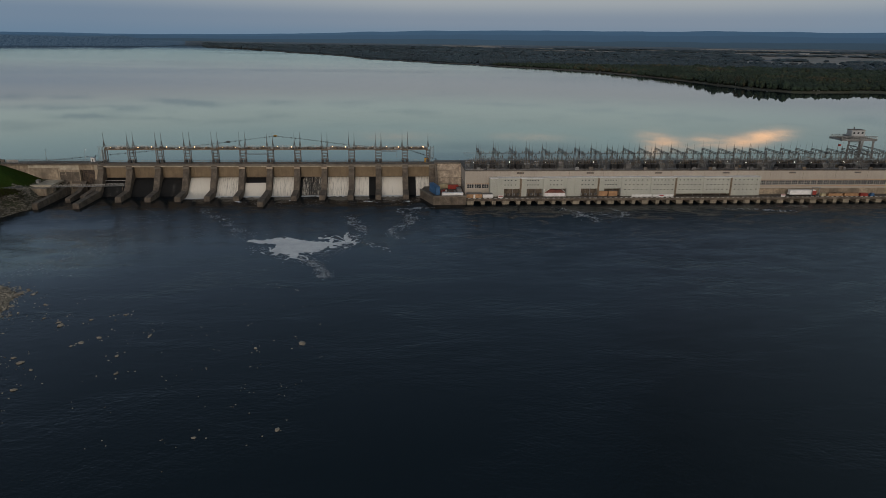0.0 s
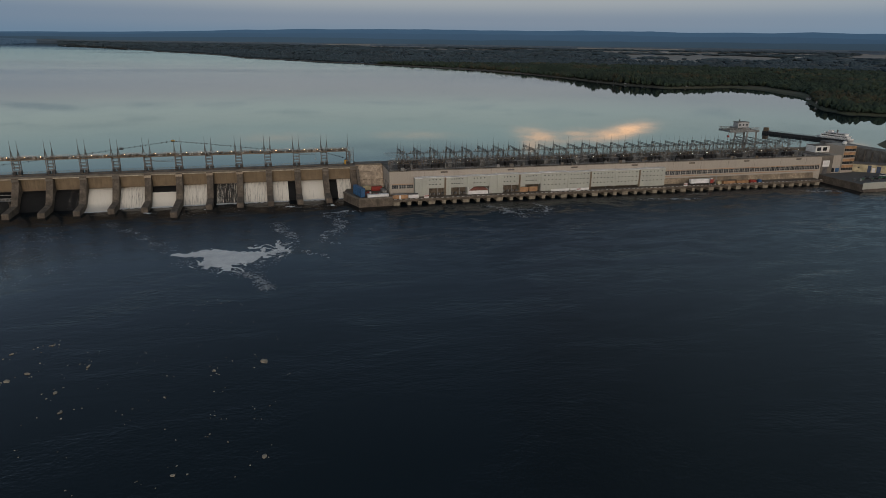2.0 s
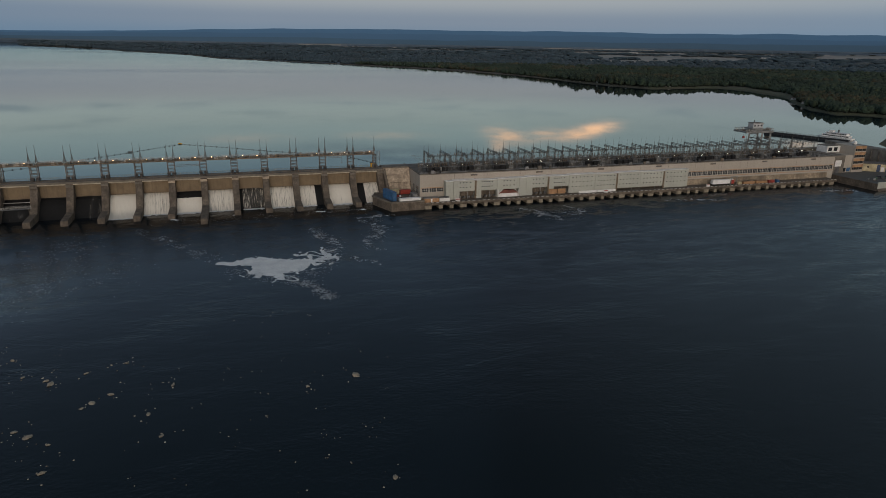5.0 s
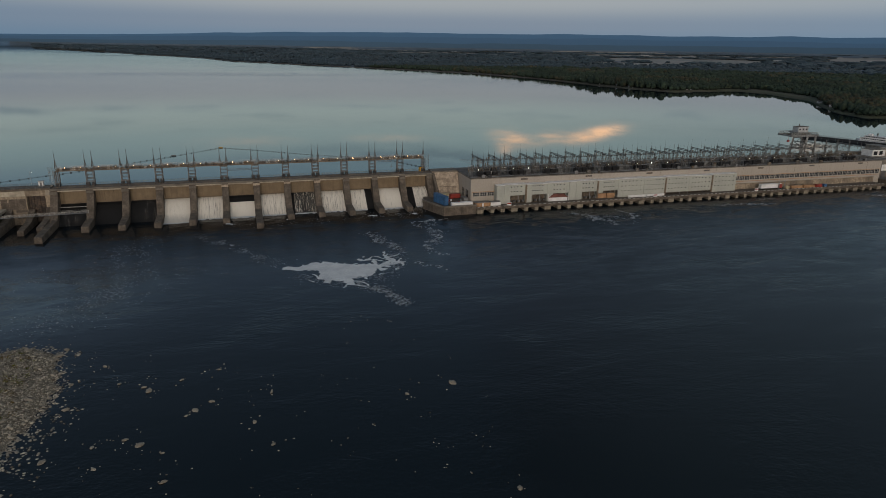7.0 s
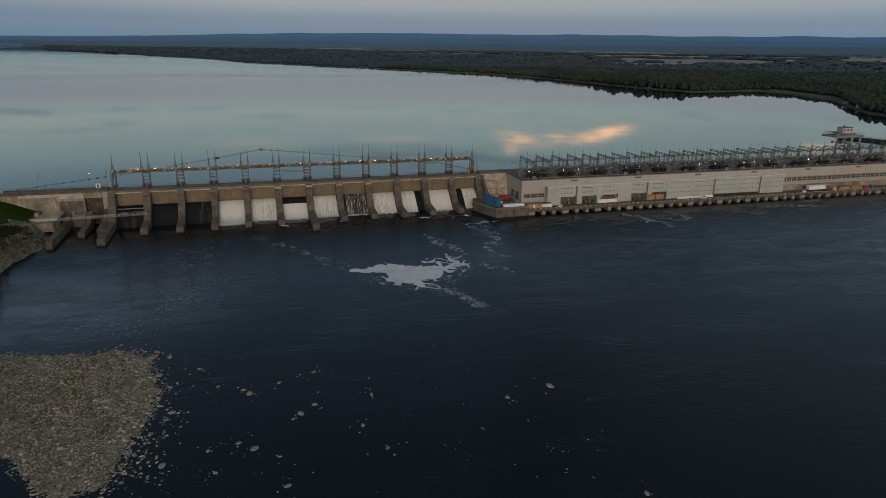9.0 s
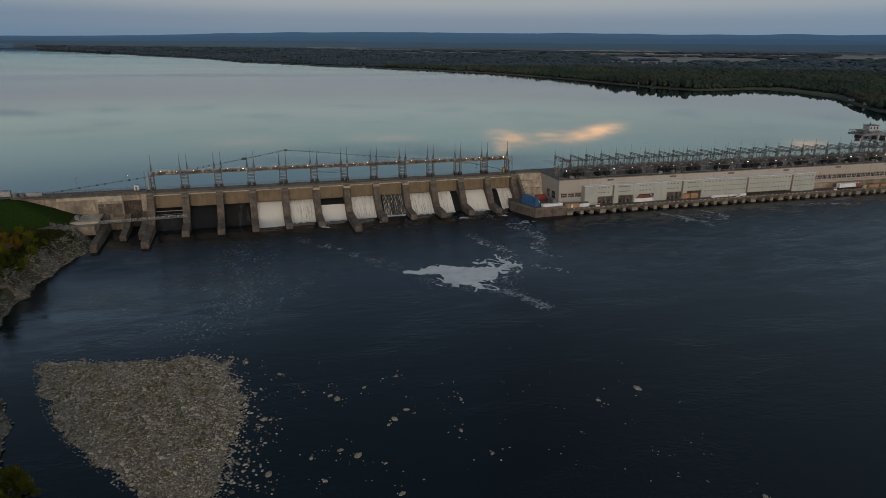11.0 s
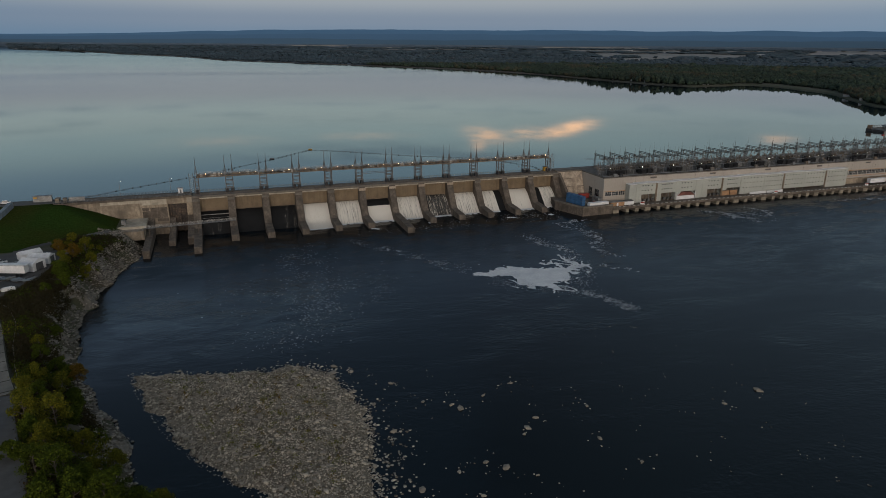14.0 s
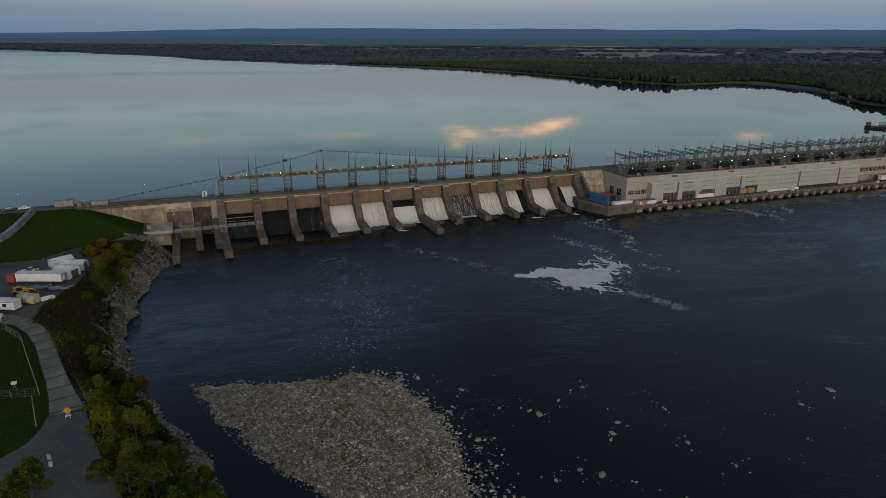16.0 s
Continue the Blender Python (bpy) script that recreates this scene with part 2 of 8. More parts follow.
    if patches:
        # of ruffled water one sees the faces that lean towards the open river; most where the turbines stir it, least in the calm bay by the island
        where = n.new("ShaderNodeSeparateXYZ")
        l.new(geo.outputs["Position"], where.inputs[0])

        def ease(socket, x0, x1, y0, y1):
            r = n.new("ShaderNodeMapRange")
            r.interpolation_type = "SMOOTHSTEP"
            r.inputs[1].default_value, r.inputs[2].default_value, r.inputs[3].default_value, r.inputs[4].default_value = x0, x1, y0, y1
            l.new(socket, r.inputs[0])
            return r.outputs[0]

        def sums(op, p, q):
            k = n.new("ShaderNodeMath")
            k.operation = op
            for i, v in enumerate((p, q)):
                if isinstance(v, (int, float)):
                    k.inputs[i].default_value = v
                else:
                    l.new(v, k.inputs[i])
            return k.outputs[0]

        mq, q = n.new("ShaderNodeMapping"), n.new("ShaderNodeTexNoise")
        mq.inputs["Scale"].default_value, mq.inputs["Rotation"].default_value = (0.7, 1.9, 1), (0, 0, -0.12)
        q.inputs["Scale"].default_value, q.inputs["Detail"].default_value, q.inputs["Roughness"].default_value, q.inputs["Distortion"].default_value = 0.085, 7, 0.68, 1.2
        l.new(geo.outputs["Position"], mq.inputs[0])
        l.new(mq.outputs[0], q.inputs["Vector"])
        race = sums("MULTIPLY", ease(where.outputs[0], -10, 70, 0, 1), ease(where.outputs[1], 200, 320, 0.12, 1))
        bay = sums("MULTIPLY", sums("MULTIPLY", ease(where.outputs[0], -100, -140, 0, 1), ease(where.outputs[1], 335, 300, 0, 1)), ease(where.outputs[1], 225, 265, 0, 1))
        falls = ease(where.outputs[1], 290, 350, 0, 1)
        much = sums("SUBTRACT", sums("ADD", sums("ADD", sums("MULTIPLY", race, 0.075), sums("MULTIPLY", falls, 0.095)), 0.008), sums("MULTIPLY", bay, 0.055))
        lean = sums("MULTIPLY", sums("MULTIPLY", ease(q.outputs[0], 0.30, 0.70, 0.25, 1.45), much), -1.0)
        xyz, add, unit = n.new("ShaderNodeCombineXYZ"), n.new("ShaderNodeVectorMath"), n.new("ShaderNodeVectorMath")
        unit.operation = "NORMALIZE"
        l.new(lean, xyz.inputs[1])
        l.new(normal, add.inputs[0])
        l.new(xyz.outputs[0], add.inputs[1])
        l.new(add.outputs[0], unit.inputs[0])
        normal = unit.outputs[0]
    if normal:
        l.new(normal, b.inputs["Normal"])
    return m


M_RIVER = water("river_water", (0.003, 0.007, 0.010), 0.13, [(0.05, 0.22, 1.8), (0.30, 0.12, 1.3), (0.9, 0.12, 1.2)], 0.016)
M_LAKE = water("lake_water", (0.010, 0.018, 0.022), 0.02, [(0.012, 0.06, 2.0), (0.25, 0.085, 2.0)], None, (900, 2800))
M_CONCRETE = material("weathered_concrete", (0.182, 0.147, 0.112), 0.9, streaks=0.75, stain=0.30, grain=1.3, vary=0.7, second=(0.070, 0.057, 0.046), bump=0.4, relief=0.15)
M_DECK = material("deck_concrete", (0.20, 0.175, 0.145), 0.9, streaks=0.35, stain=0.25, vary=0.45)
M_TANWALL = material("pale_cast_concrete", (0.43, 0.345, 0.245), 0.9, streaks=0.85, stain=0.14, grain=0.8, vary=0.75, second=(0.135, 0.108, 0.082), bump=0.3)
M_GATE = material("ochre_painted_gate_steel", (0.205, 0.148, 0.085), 0.6, streaks=0.4, stain=0.3, second=(0.15, 0.108, 0.062))
M_DARKSTEEL = material("dark_grey_steel", (0.13, 0.13, 0.13), 0.6, metal=0.3, stain=0.5)
M_GEAR = material("oily_black_steel", (0.030, 0.030, 0.032), 0.5, metal=0.2, stain=0.5)
M_TOWER = material("dull_painted_steel", (0.165, 0.156, 0.145), 0.6, metal=0.3, stain=0.5)
M_GALV = material("galvanised_steel", (0.30, 0.30, 0.29), 0.5, metal=0.6, stain=0.5)
M_RUSTSTEEL = material("weathered_brown_steel", (0.20, 0.15, 0.10), 0.7, metal=0.2, stain=0.5)
M_PHWALL = material("beige_painted_concrete", (0.40, 0.357, 0.30), 0.85, streaks=0.16, stain=0.06, second=(0.38, 0.34, 0.29))
M_SHEET = material("pale_wrapped_panels", (0.425, 0.430, 0.375), 0.6, streaks=0.14, stain=0.12, second=(0.365, 0.372, 0.328))
M_ROOF = material("grey_gravel_roof", (0.165, 0.148, 0.132), 0.95, stain=0.25, vary=0.5)
M_GRASS = material("mown_grass", (0.027, 0.053, 0.010), 0.95, grain=1.2, stain=0.05, vary=0.6, second=(0.040, 0.042, 0.010), bump=0.9, relief=0.4, ior=1.06)
M_EARTH = material("bank_soil", (0.085, 0.07, 0.045), 0.95, grain=0.8, stain=0.1, second=(0.05, 0.055, 0.025), bump=0.8, relief=0.3)
M_ROCK = material("grey_river_stone", (0.40, 0.34, 0.26), 0.9, grain=1.5, stain=0.15, vary=0.4, bump=0.5, piece=0.4)
M_SILT = material("stony_gravel", (0.25, 0.21, 0.152), 0.95, grain=2.2, stain=0.08, vary=0.7, bump=1.0, relief=0.3, second=(0.15, 0.123, 0.088))
M_ASPHALT = material("worn_asphalt", (0.102, 0.096, 0.086), 0.85, stain=0.16, grain=0.6, vary=0.4, second=(0.10, 0.098, 0.094))
M_FAR = material("far_countryside", (0.030, 0.034, 0.026), 1.0, grain=0.02, stain=0.0022, vary=0.5, second=(0.09, 0.085, 0.06), bump=0)
M_FOAM = material("white_foam", (0.75, 0.75, 0.73), 0.9, grain=1.0, stain=0.2, vary=0.25, second=(0.6, 0.6, 0.6))
# wet concrete, near black: deep shade of bays and draft tubes painted in
M_DARK = material("wet_shaded_concrete", (0.007, 0.007, 0.007), 0.85, stain=0.3)


# Air haze over far ridges, put in as blue base colour and faint glow.
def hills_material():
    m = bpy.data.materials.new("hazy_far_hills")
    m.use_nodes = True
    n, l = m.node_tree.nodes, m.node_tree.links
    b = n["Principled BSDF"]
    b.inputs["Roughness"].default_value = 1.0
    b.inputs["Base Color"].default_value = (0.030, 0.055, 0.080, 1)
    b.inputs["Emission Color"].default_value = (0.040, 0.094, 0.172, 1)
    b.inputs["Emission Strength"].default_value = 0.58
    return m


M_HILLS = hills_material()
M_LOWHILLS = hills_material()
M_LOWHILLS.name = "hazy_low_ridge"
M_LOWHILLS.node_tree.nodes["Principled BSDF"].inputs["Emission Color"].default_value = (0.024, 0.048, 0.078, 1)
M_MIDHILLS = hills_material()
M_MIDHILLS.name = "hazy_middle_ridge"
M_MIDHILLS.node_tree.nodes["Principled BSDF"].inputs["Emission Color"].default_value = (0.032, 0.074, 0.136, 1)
# the far western shore and its trees get the same painted haze glow
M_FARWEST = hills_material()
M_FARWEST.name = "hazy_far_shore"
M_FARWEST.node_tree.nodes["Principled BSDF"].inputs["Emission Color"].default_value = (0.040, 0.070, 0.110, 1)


# ---- helpers for building ----
def thing(name, at=(0, 0, 0), label="", category="", group="", kind="", turn=0.0):
    ob = new(name)
    ob.empty_display_size = 0.5
    ob.matrix_world = pose(*at, 0, 0, turn)
    return tagged(ob, label, category, group, kind)


def part(name, bm, mat, parent=None, label="", smooth=False):
    me = bpy.data.meshes.new(name)
    bm.to_mesh(me)
    bm.free()
    me.materials.append(mat)
    if smooth:
        me.shade_smooth()
    ob = new(name, me)
    if parent:
        ob.parent = parent
    return tagged(ob, label)


def raw(name, verts, faces, mat, parent=None, label="", smooth=False):
    me = bpy.data.meshes.new(name)
    me.from_pydata([tuple(v) for v in verts], [], faces)
    me.update()
    me.materials.append(mat)
    if smooth:
        me.shade_smooth()
    ob = new(name, me)
    if parent:
        ob.parent = parent
    return tagged(ob, label)


def share(name, me, parent, m):
    """Another object on the same mesh."""
    ob = new(name, me)
    ob.parent = parent
    ob.matrix_basis = m
    return ob


def box(bm, x0, x1, y0, y1, z0, z1, m=None):
    vs = [bm.verts.new((x, y, z)) for z in (z0, z1) for x, y in ((x0, y0), (x1, y0), (x1, y1), (x0, y1))]
    for f in ((3, 2, 1, 0), (4, 5, 6, 7), (0, 1, 5, 4), (1, 2, 6, 5), (2, 3, 7, 6), (3, 0, 4, 7)):
        bm.faces.new([vs[k] for k in f])
    if m:
        bmesh.ops.transform(bm, matrix=m, verts=vs)
    return vs


def prism(bm, outline, x0, x1):
    """A solid with an outline in y and z, from x0 to x1."""
    a = [bm.verts.new((x0, y, z)) for y, z in outline]
    b = [bm.verts.new((x1, y, z)) for y, z in outline]
    k = len(outline)
    bm.faces.new(a)
    bm.faces.new(b[::-1])
    for i in range(k):
        bm.faces.new((a[i], b[i], b[(i + 1) % k], a[(i + 1) % k]))
    bmesh.ops.recalc_face_normals(bm, faces=bm.faces)


def slab(bm, outline, z0, z1):
    """A solid with an outline in x and y."""
    a = [bm.verts.new((x, y, z0)) for x, y in outline]
    b = [bm.verts.new((x, y, z1)) for x, y in outline]
    k = len(outline)
    bm.faces.new(a[::-1])
    bm.faces.new(b)
    for i in range(k):
        bm.faces.new((a[i], a[(i + 1) % k], b[(i + 1) % k], b[i]))
    bmesh.ops.recalc_face_normals(bm, faces=bm.faces)


def tube(bm, p, q, r, n=4, r2=None):
    p, q = Vector(p), Vector(q)
    d = (q - p).normalized()
    u = d.orthogonal().normalized()
    v = d.cross(u)
    r2 = r if r2 is None else r2
    turn = math.pi / n
    a = [bm.verts.new(p + r * (u * math.cos(turn + 2 * math.pi * k / n) + v * math.sin(turn + 2 * math.pi * k / n))) for k in range(n)]
    b = [bm.verts.new(q + r2 * (u * math.cos(turn + 2 * math.pi * k / n) + v * math.sin(turn + 2 * math.pi * k / n))) for k in range(n)]
    for k in range(n):
        bm.faces.new((a[k], a[(k + 1) % n], b[(k + 1) % n], b[k]))
    bm.faces.new(a[::-1])
    bm.faces.new(b)


def table(at, rows):
    """Straight lines between rows of (at, value)."""
    return float(np.interp(at, [r[0] for r in rows], [r[1] for r in rows]))

# ---- water and land ----
RIVER_Z, LAKE_Z = 0.0, 14.0
HUB = Vector((-90, 40, 88.1))


def distant(x, y, z):
    """Draws what lies beyond 2.5 km in, and up, so that it keeps its direction and stays within 4.85 km."""
    dx, dy = x - HUB.x, y - HUB.y
    r = math.hypot(dx, dy)
    if r < 2500:
        return (x, y, z)
    s = (2500 + 2330 * (1 - math.exp(-(r - 2500) / 2330))) / r
    return (HUB.x + dx * s, HUB.y + dy * s, HUB.z + (z - HUB.z) * s)


def grid_faces(rows, cols):
    return [(r * cols + c, r * cols + c + 1, (r + 1) * cols + c + 1, (r + 1) * cols + c) for r in range(rows - 1) for c in range(cols - 1)]


# the reservoir behind the dam
rows, cols = 60, 41
verts = []
for i in range(rows):
    y = 402.7 + 13000 * (i / (rows - 1)) ** 3.2
    for j in range(cols):
        x = HUB.x + (y - HUB.y) * math.tan(radians(-66 + 132 * j / (cols - 1)))
        verts.append(distant(x, y, LAKE_Z))
tagged(raw("water_reservoir", verts, grid_faces(rows, cols), M_LAKE, smooth=True), "calm reservoir water mirroring the evening sky", "water", kind="structure")

# the tailwater below the dam
verts = [(-2500, -2500, 0), (2500, -2500, 0), (2500, 400, 0), (-2500, 400, 0)]
tagged(raw("water_river", verts, [(0, 1, 2, 3)], M_RIVER), "dark rippled river water below the dam", "water", kind="structure")
verts = [(-4500, -3500, -6), (4500, -3500, -6), (4500, 4700, -6), (-4500, 4700, -6)]
tagged(raw("ground_bed", verts, [(0, 1, 2, 3)], M_EARTH), "river bed under the water", "ground", kind="structure")

# how far the shore lies from the hub, by its bearing
SHORE = [(-74.65, 5740), (-33.65, 6700), (-28.25, 6630), (-21.05, 7700), (-16.92, 8240), (-15.92, 10830), (-14.32, 11400), (-14.02, 7810), (-13.52, 7280), (-7.14, 4510), (-2.97, 3710), (-0.09, 2970), (5.77, 2530), (13.11, 2170), (21.05, 1870), (27.01, 1600), (30.98, 1420), (33.66, 1340), (36.93, 1290), (40.9, 1390), (42.89, 1380), (46.86, 1200), (47.58, 1085), (48.69, 990), (49.34, 960), (51.15, 930), (53.1, 945), (54.3, 915), (55.2, 890), (64.85, 900), (79.85, 900)]
FIELDS = [(37.5, 4700, 6.5, 800), (34, 7500, 4.5, 1100), (41, 8200, 4, 900), (50.5, 8000, 3.6, 2200), (16.5, 7000, 4, 900), (31, 13500, 4, 1800), (7.7, 15000, 2.3, 2500), (26, 7200, 2.2, 500), (22.5, 9500, 2.5, 900), (47, 5600, 2.5, 350), (12, 10500, 3, 1200), (33.5, 3500, 3.2, 260)]


def shore_at(b):
    return table(b, SHORE) + (0 if b < -14 else 12 * noise.noise((b * 0.9, 3.1, 0)) + 6 * noise.noise((b * 3.3, 1.1, 0)))


def open_field(b, r):
    wob = 0.35 * noise.noise((b * 0.5, r * 0.002, 7.0))
    return any(max(abs(b - fb) / db, abs(r - fr) / dr) < 1 + wob for fb, fr, db, dr in FIELDS)


def land_height(inland, x, y):
    if inland <= 0:
        return LAKE_Z + inland * 0.08
    bank = min(inland / 6.0, 1.0) * 1.8 + min(inland / 200.0, 1.0) * 2.0
    bearing = math.degrees(math.atan2(x - HUB.x, y - HUB.y))
    if bearing < -16:
        bank += min(1, (-16 - bearing) / 4) * min(inland / 1800, 1) * (78 + 24 * noise.noise((bearing * 0.3, inland * 0.0008, 3)))
    return LAKE_Z + bank + 2.5 * noise.noise((x * 0.002, y * 0.002, 0)) * min(inland / 300, 1)


def at_bearing(b, r, z):
    return distant(HUB.x + r * math.sin(radians(b)), HUB.y + r * math.cos(radians(b)), z)


offsets = [-60, -20, 0, 3, 8, 16] + [16 * 1.115 ** k for k in range(2, 70)]
bearings = sorted(list(np.arange(-74, 80.1, 0.5)) + [-16.4, -14.8, -14.3, -14.2])
M_BERM = material("grass_berm", (0.060, 0.066, 0.036), 1.0, grain=0.3, stain=0.03, second=(0.080, 0.074, 0.048), bump=0)
M_FIELD = material("stubble_field", (0.30, 0.275, 0.25), 1.0, grain=0.03, stain=0.004, vary=0.3, second=(0.20, 0.205, 0.19), bump=0)
# land beyond 2.3 km: the blue of air haze put into its base colour
M_DIST = material("haze_blue_far_land", (0.078, 0.112, 0.150), 1.0, grain=0.02, stain=0.0022, vary=0.3, second=(0.075, 0.100, 0.125), bump=0)
M_BEACH = material("brown_shore_stones", (0.085, 0.075, 0.06), 1.0, grain=0.3, stain=0.02, bump=0)
verts, kinds = [], []
for b in bearings:
    r0 = shore_at(b)
    for o in offsets:
        x, y = HUB.x + (r0 + o) * math.sin(radians(b)), HUB.y + (r0 + o) * math.cos(radians(b))
        verts.append(distant(x, y, land_height(o, x, y)))
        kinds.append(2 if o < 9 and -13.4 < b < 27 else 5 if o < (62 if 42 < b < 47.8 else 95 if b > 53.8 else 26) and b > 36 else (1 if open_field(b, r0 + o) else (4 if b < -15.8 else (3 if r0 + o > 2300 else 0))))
faces = grid_faces(len(bearings), len(offsets))
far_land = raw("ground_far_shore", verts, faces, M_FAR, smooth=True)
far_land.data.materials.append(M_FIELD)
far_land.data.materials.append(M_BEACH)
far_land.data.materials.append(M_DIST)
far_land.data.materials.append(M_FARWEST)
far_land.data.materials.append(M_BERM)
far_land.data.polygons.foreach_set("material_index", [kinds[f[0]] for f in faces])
tagged(far_land, "dark flat countryside of woods and fields beyond the lake", "ground", kind="structure")

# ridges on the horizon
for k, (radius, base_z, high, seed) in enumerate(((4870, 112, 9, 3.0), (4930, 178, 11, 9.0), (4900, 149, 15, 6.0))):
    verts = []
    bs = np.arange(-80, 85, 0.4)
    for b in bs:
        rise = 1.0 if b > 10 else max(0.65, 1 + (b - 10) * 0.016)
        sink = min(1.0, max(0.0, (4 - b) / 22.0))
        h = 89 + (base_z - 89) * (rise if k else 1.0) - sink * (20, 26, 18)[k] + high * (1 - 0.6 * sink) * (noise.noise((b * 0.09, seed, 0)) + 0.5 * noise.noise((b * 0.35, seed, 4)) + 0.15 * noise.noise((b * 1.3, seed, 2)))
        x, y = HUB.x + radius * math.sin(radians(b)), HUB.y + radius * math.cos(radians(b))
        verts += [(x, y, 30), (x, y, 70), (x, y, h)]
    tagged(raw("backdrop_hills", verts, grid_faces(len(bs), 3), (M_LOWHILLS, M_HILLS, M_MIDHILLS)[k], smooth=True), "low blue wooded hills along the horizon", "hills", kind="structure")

# ---- the woods beyond the lake ----
ico = bmesh.new()
bmesh.ops.create_icosphere(ico, subdivisions=1, radius=1.0)
ICO_V = np.array([v.co[:] for v in ico.verts])
ICO_F = np.array([[v.index for v in f.verts] for f in ico.faces])
ico.free()


def blobs(name, places, mats, label, category):
    """Crowns at (x, y, z, radius, height, material): each of three uneven clumps, in one mesh of kind stuff."""
    rng = np.random.default_rng(5)
    vs, fs, ms, count = [], [], [], 0
    for x, y, z, rad, tall, mi in places:
        for q in range(3 if rad < 9 else 2):
            off = rng.uniform(-0.45, 0.45, 2) * rad
            s = rng.uniform(0.5, 0.85) if q else 0.95
            v = ICO_V * (1 + rng.uniform(-0.28, 0.28, (len(ICO_V), 1))) * (rad * s, rad * s, tall * 0.5 * s)
            v += (x + off[0], y + off[1], z + tall * (0.5 if q == 0 else rng.uniform(0.45, 0.8)))
            vs.append(v)
            fs.append(ICO_F + count)
            ms.append(np.full(len(ICO_F), mi))
            count += len(v)
    vs, fs, ms = np.concatenate(vs), np.concatenate(fs), np.concatenate(ms)
    me = bpy.data.meshes.new(name)
    me.vertices.add(len(vs))
    me.vertices.foreach_set("co", vs.astype(np.float32).ravel())
    me.loops.add(fs.size)
    me.loops.foreach_set("vertex_index", fs.astype(np.int32).ravel())
    me.polygons.add(len(fs))
    me.polygons.foreach_set("loop_start", np.arange(0, fs.size, 3, dtype=np.int32))
    for m in mats:
        me.materials.append(m)
    me.polygons.foreach_set("material_index", ms.astype(np.int32))
    me.update(calc_edges=True)
    me.validate()
    return tagged(new(name, me), label, category, kind="stuff")


M_W1 = material("dark_green_woods", (0.028, 0.048, 0.030), 1.0, grain=0.4, stain=0.01, vary=0.5, bump=0)
M_W2 = material("olive_woods", (0.040, 0.056, 0.031), 1.0, grain=0.4, stain=0.01, vary=0.5, bump=0)
M_W3 = material("autumn_brown_woods", (0.060, 0.056, 0.030), 1.0, grain=0.4, stain=0.01, vary=0.5, bump=0)
rng = random.Random(11)
places = []


def plant(b, inland, rad, tall):
    r = shore_at(b) + inland
    if open_field(b, r):
        return
    x, y = HUB.x + r * math.sin(radians(b)), HUB.y + r * math.cos(radians(b))
    z = land_height(inland, x, y)
    px, py, pz = distant(x, y, z)
    s = math.hypot(px - HUB.x, py - HUB.y) / r
    tone = noise.noise((x * 0.006, y * 0.006, 2)) + rng.uniform(-0.35, 0.35)
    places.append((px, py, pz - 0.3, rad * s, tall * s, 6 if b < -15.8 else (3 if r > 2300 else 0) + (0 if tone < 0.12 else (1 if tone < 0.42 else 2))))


# near woods from the campground round to the lock
for _ in range(12500):
    b = rng.uniform(24, 72)
    inland = 9 + 520 * rng.random() ** 1.5
    if (42.3 < b < 47.6 and inland < 62) or (54.0 < b < 62 and inland < 90):
        continue
    if inland < 24 and (40 < b < 48.5 or noise.noise((b * 2.1, 0, 5)) < -0.05):
        continue
    plant(b, inland, rng.uniform(2.2, 5.0), rng.uniform(5.5, 10.0) * (1.5 if 29 < b < 36 and inland < 60 else 1.0) * (1 + 0.5 * noise.noise((b * 1.3, inland * 0.02, 1))))
# along the dyke and behind it
for _ in range(4200):
    b = rng.uniform(-14, 25)
    plant(b, 25 + 700 * rng.random() ** 1.3, rng.uniform(4, 8), rng.uniform(7, 12))
for _ in range(4200):
    b = rng.uniform(-14.2, 66)
    plant(b, 500 + 2300 * rng.random(), rng.uniform(9, 17), rng.uniform(9, 14))
for _ in range(5200):
    b = rng.uniform(24, 66)
    plant(b, 420 + 900 * rng.random() ** 1.3, rng.uniform(4, 8), rng.uniform(8, 13))
for _ in range(3600):
    b = rng.uniform(-14, 66)
    plant(b, 2500 + 7000 * rng.random(), rng.uniform(30, 70), rng.uniform(10, 17))
# the far western shore
for _ in range(3200):
    b = rng.uniform(-40, -16.2)
    plant(b, 10 + 2600 * rng.random() ** 1.3, rng.uniform(9, 22), rng.uniform(10, 20))
# the wooded tip of the peninsula
for _ in range(420):
    b = rng.uniform(-14.1, -9.5)
    plant(b, 6 + 420 * rng.random() ** 1.4, rng.uniform(6, 13), rng.uniform(16, 27))
# woods beyond 2.3 km, with blue haze mixed into their base colours
M_W4 = material("haze_blue_green_woods", (0.046, 0.074, 0.092), 1.0, grain=0.1, stain=0.005, vary=0.4, bump=0)
M_W5 = material("haze_grey_woods", (0.058, 0.085, 0.104), 1.0, grain=0.1, stain=0.005, vary=0.4, bump=0)
M_W6 = material("haze_brown_woods", (0.068, 0.086, 0.098), 1.0, grain=0.1, stain=0.005, vary=0.4, bump=0)
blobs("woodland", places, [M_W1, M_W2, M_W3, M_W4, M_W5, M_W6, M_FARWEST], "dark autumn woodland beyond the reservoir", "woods")

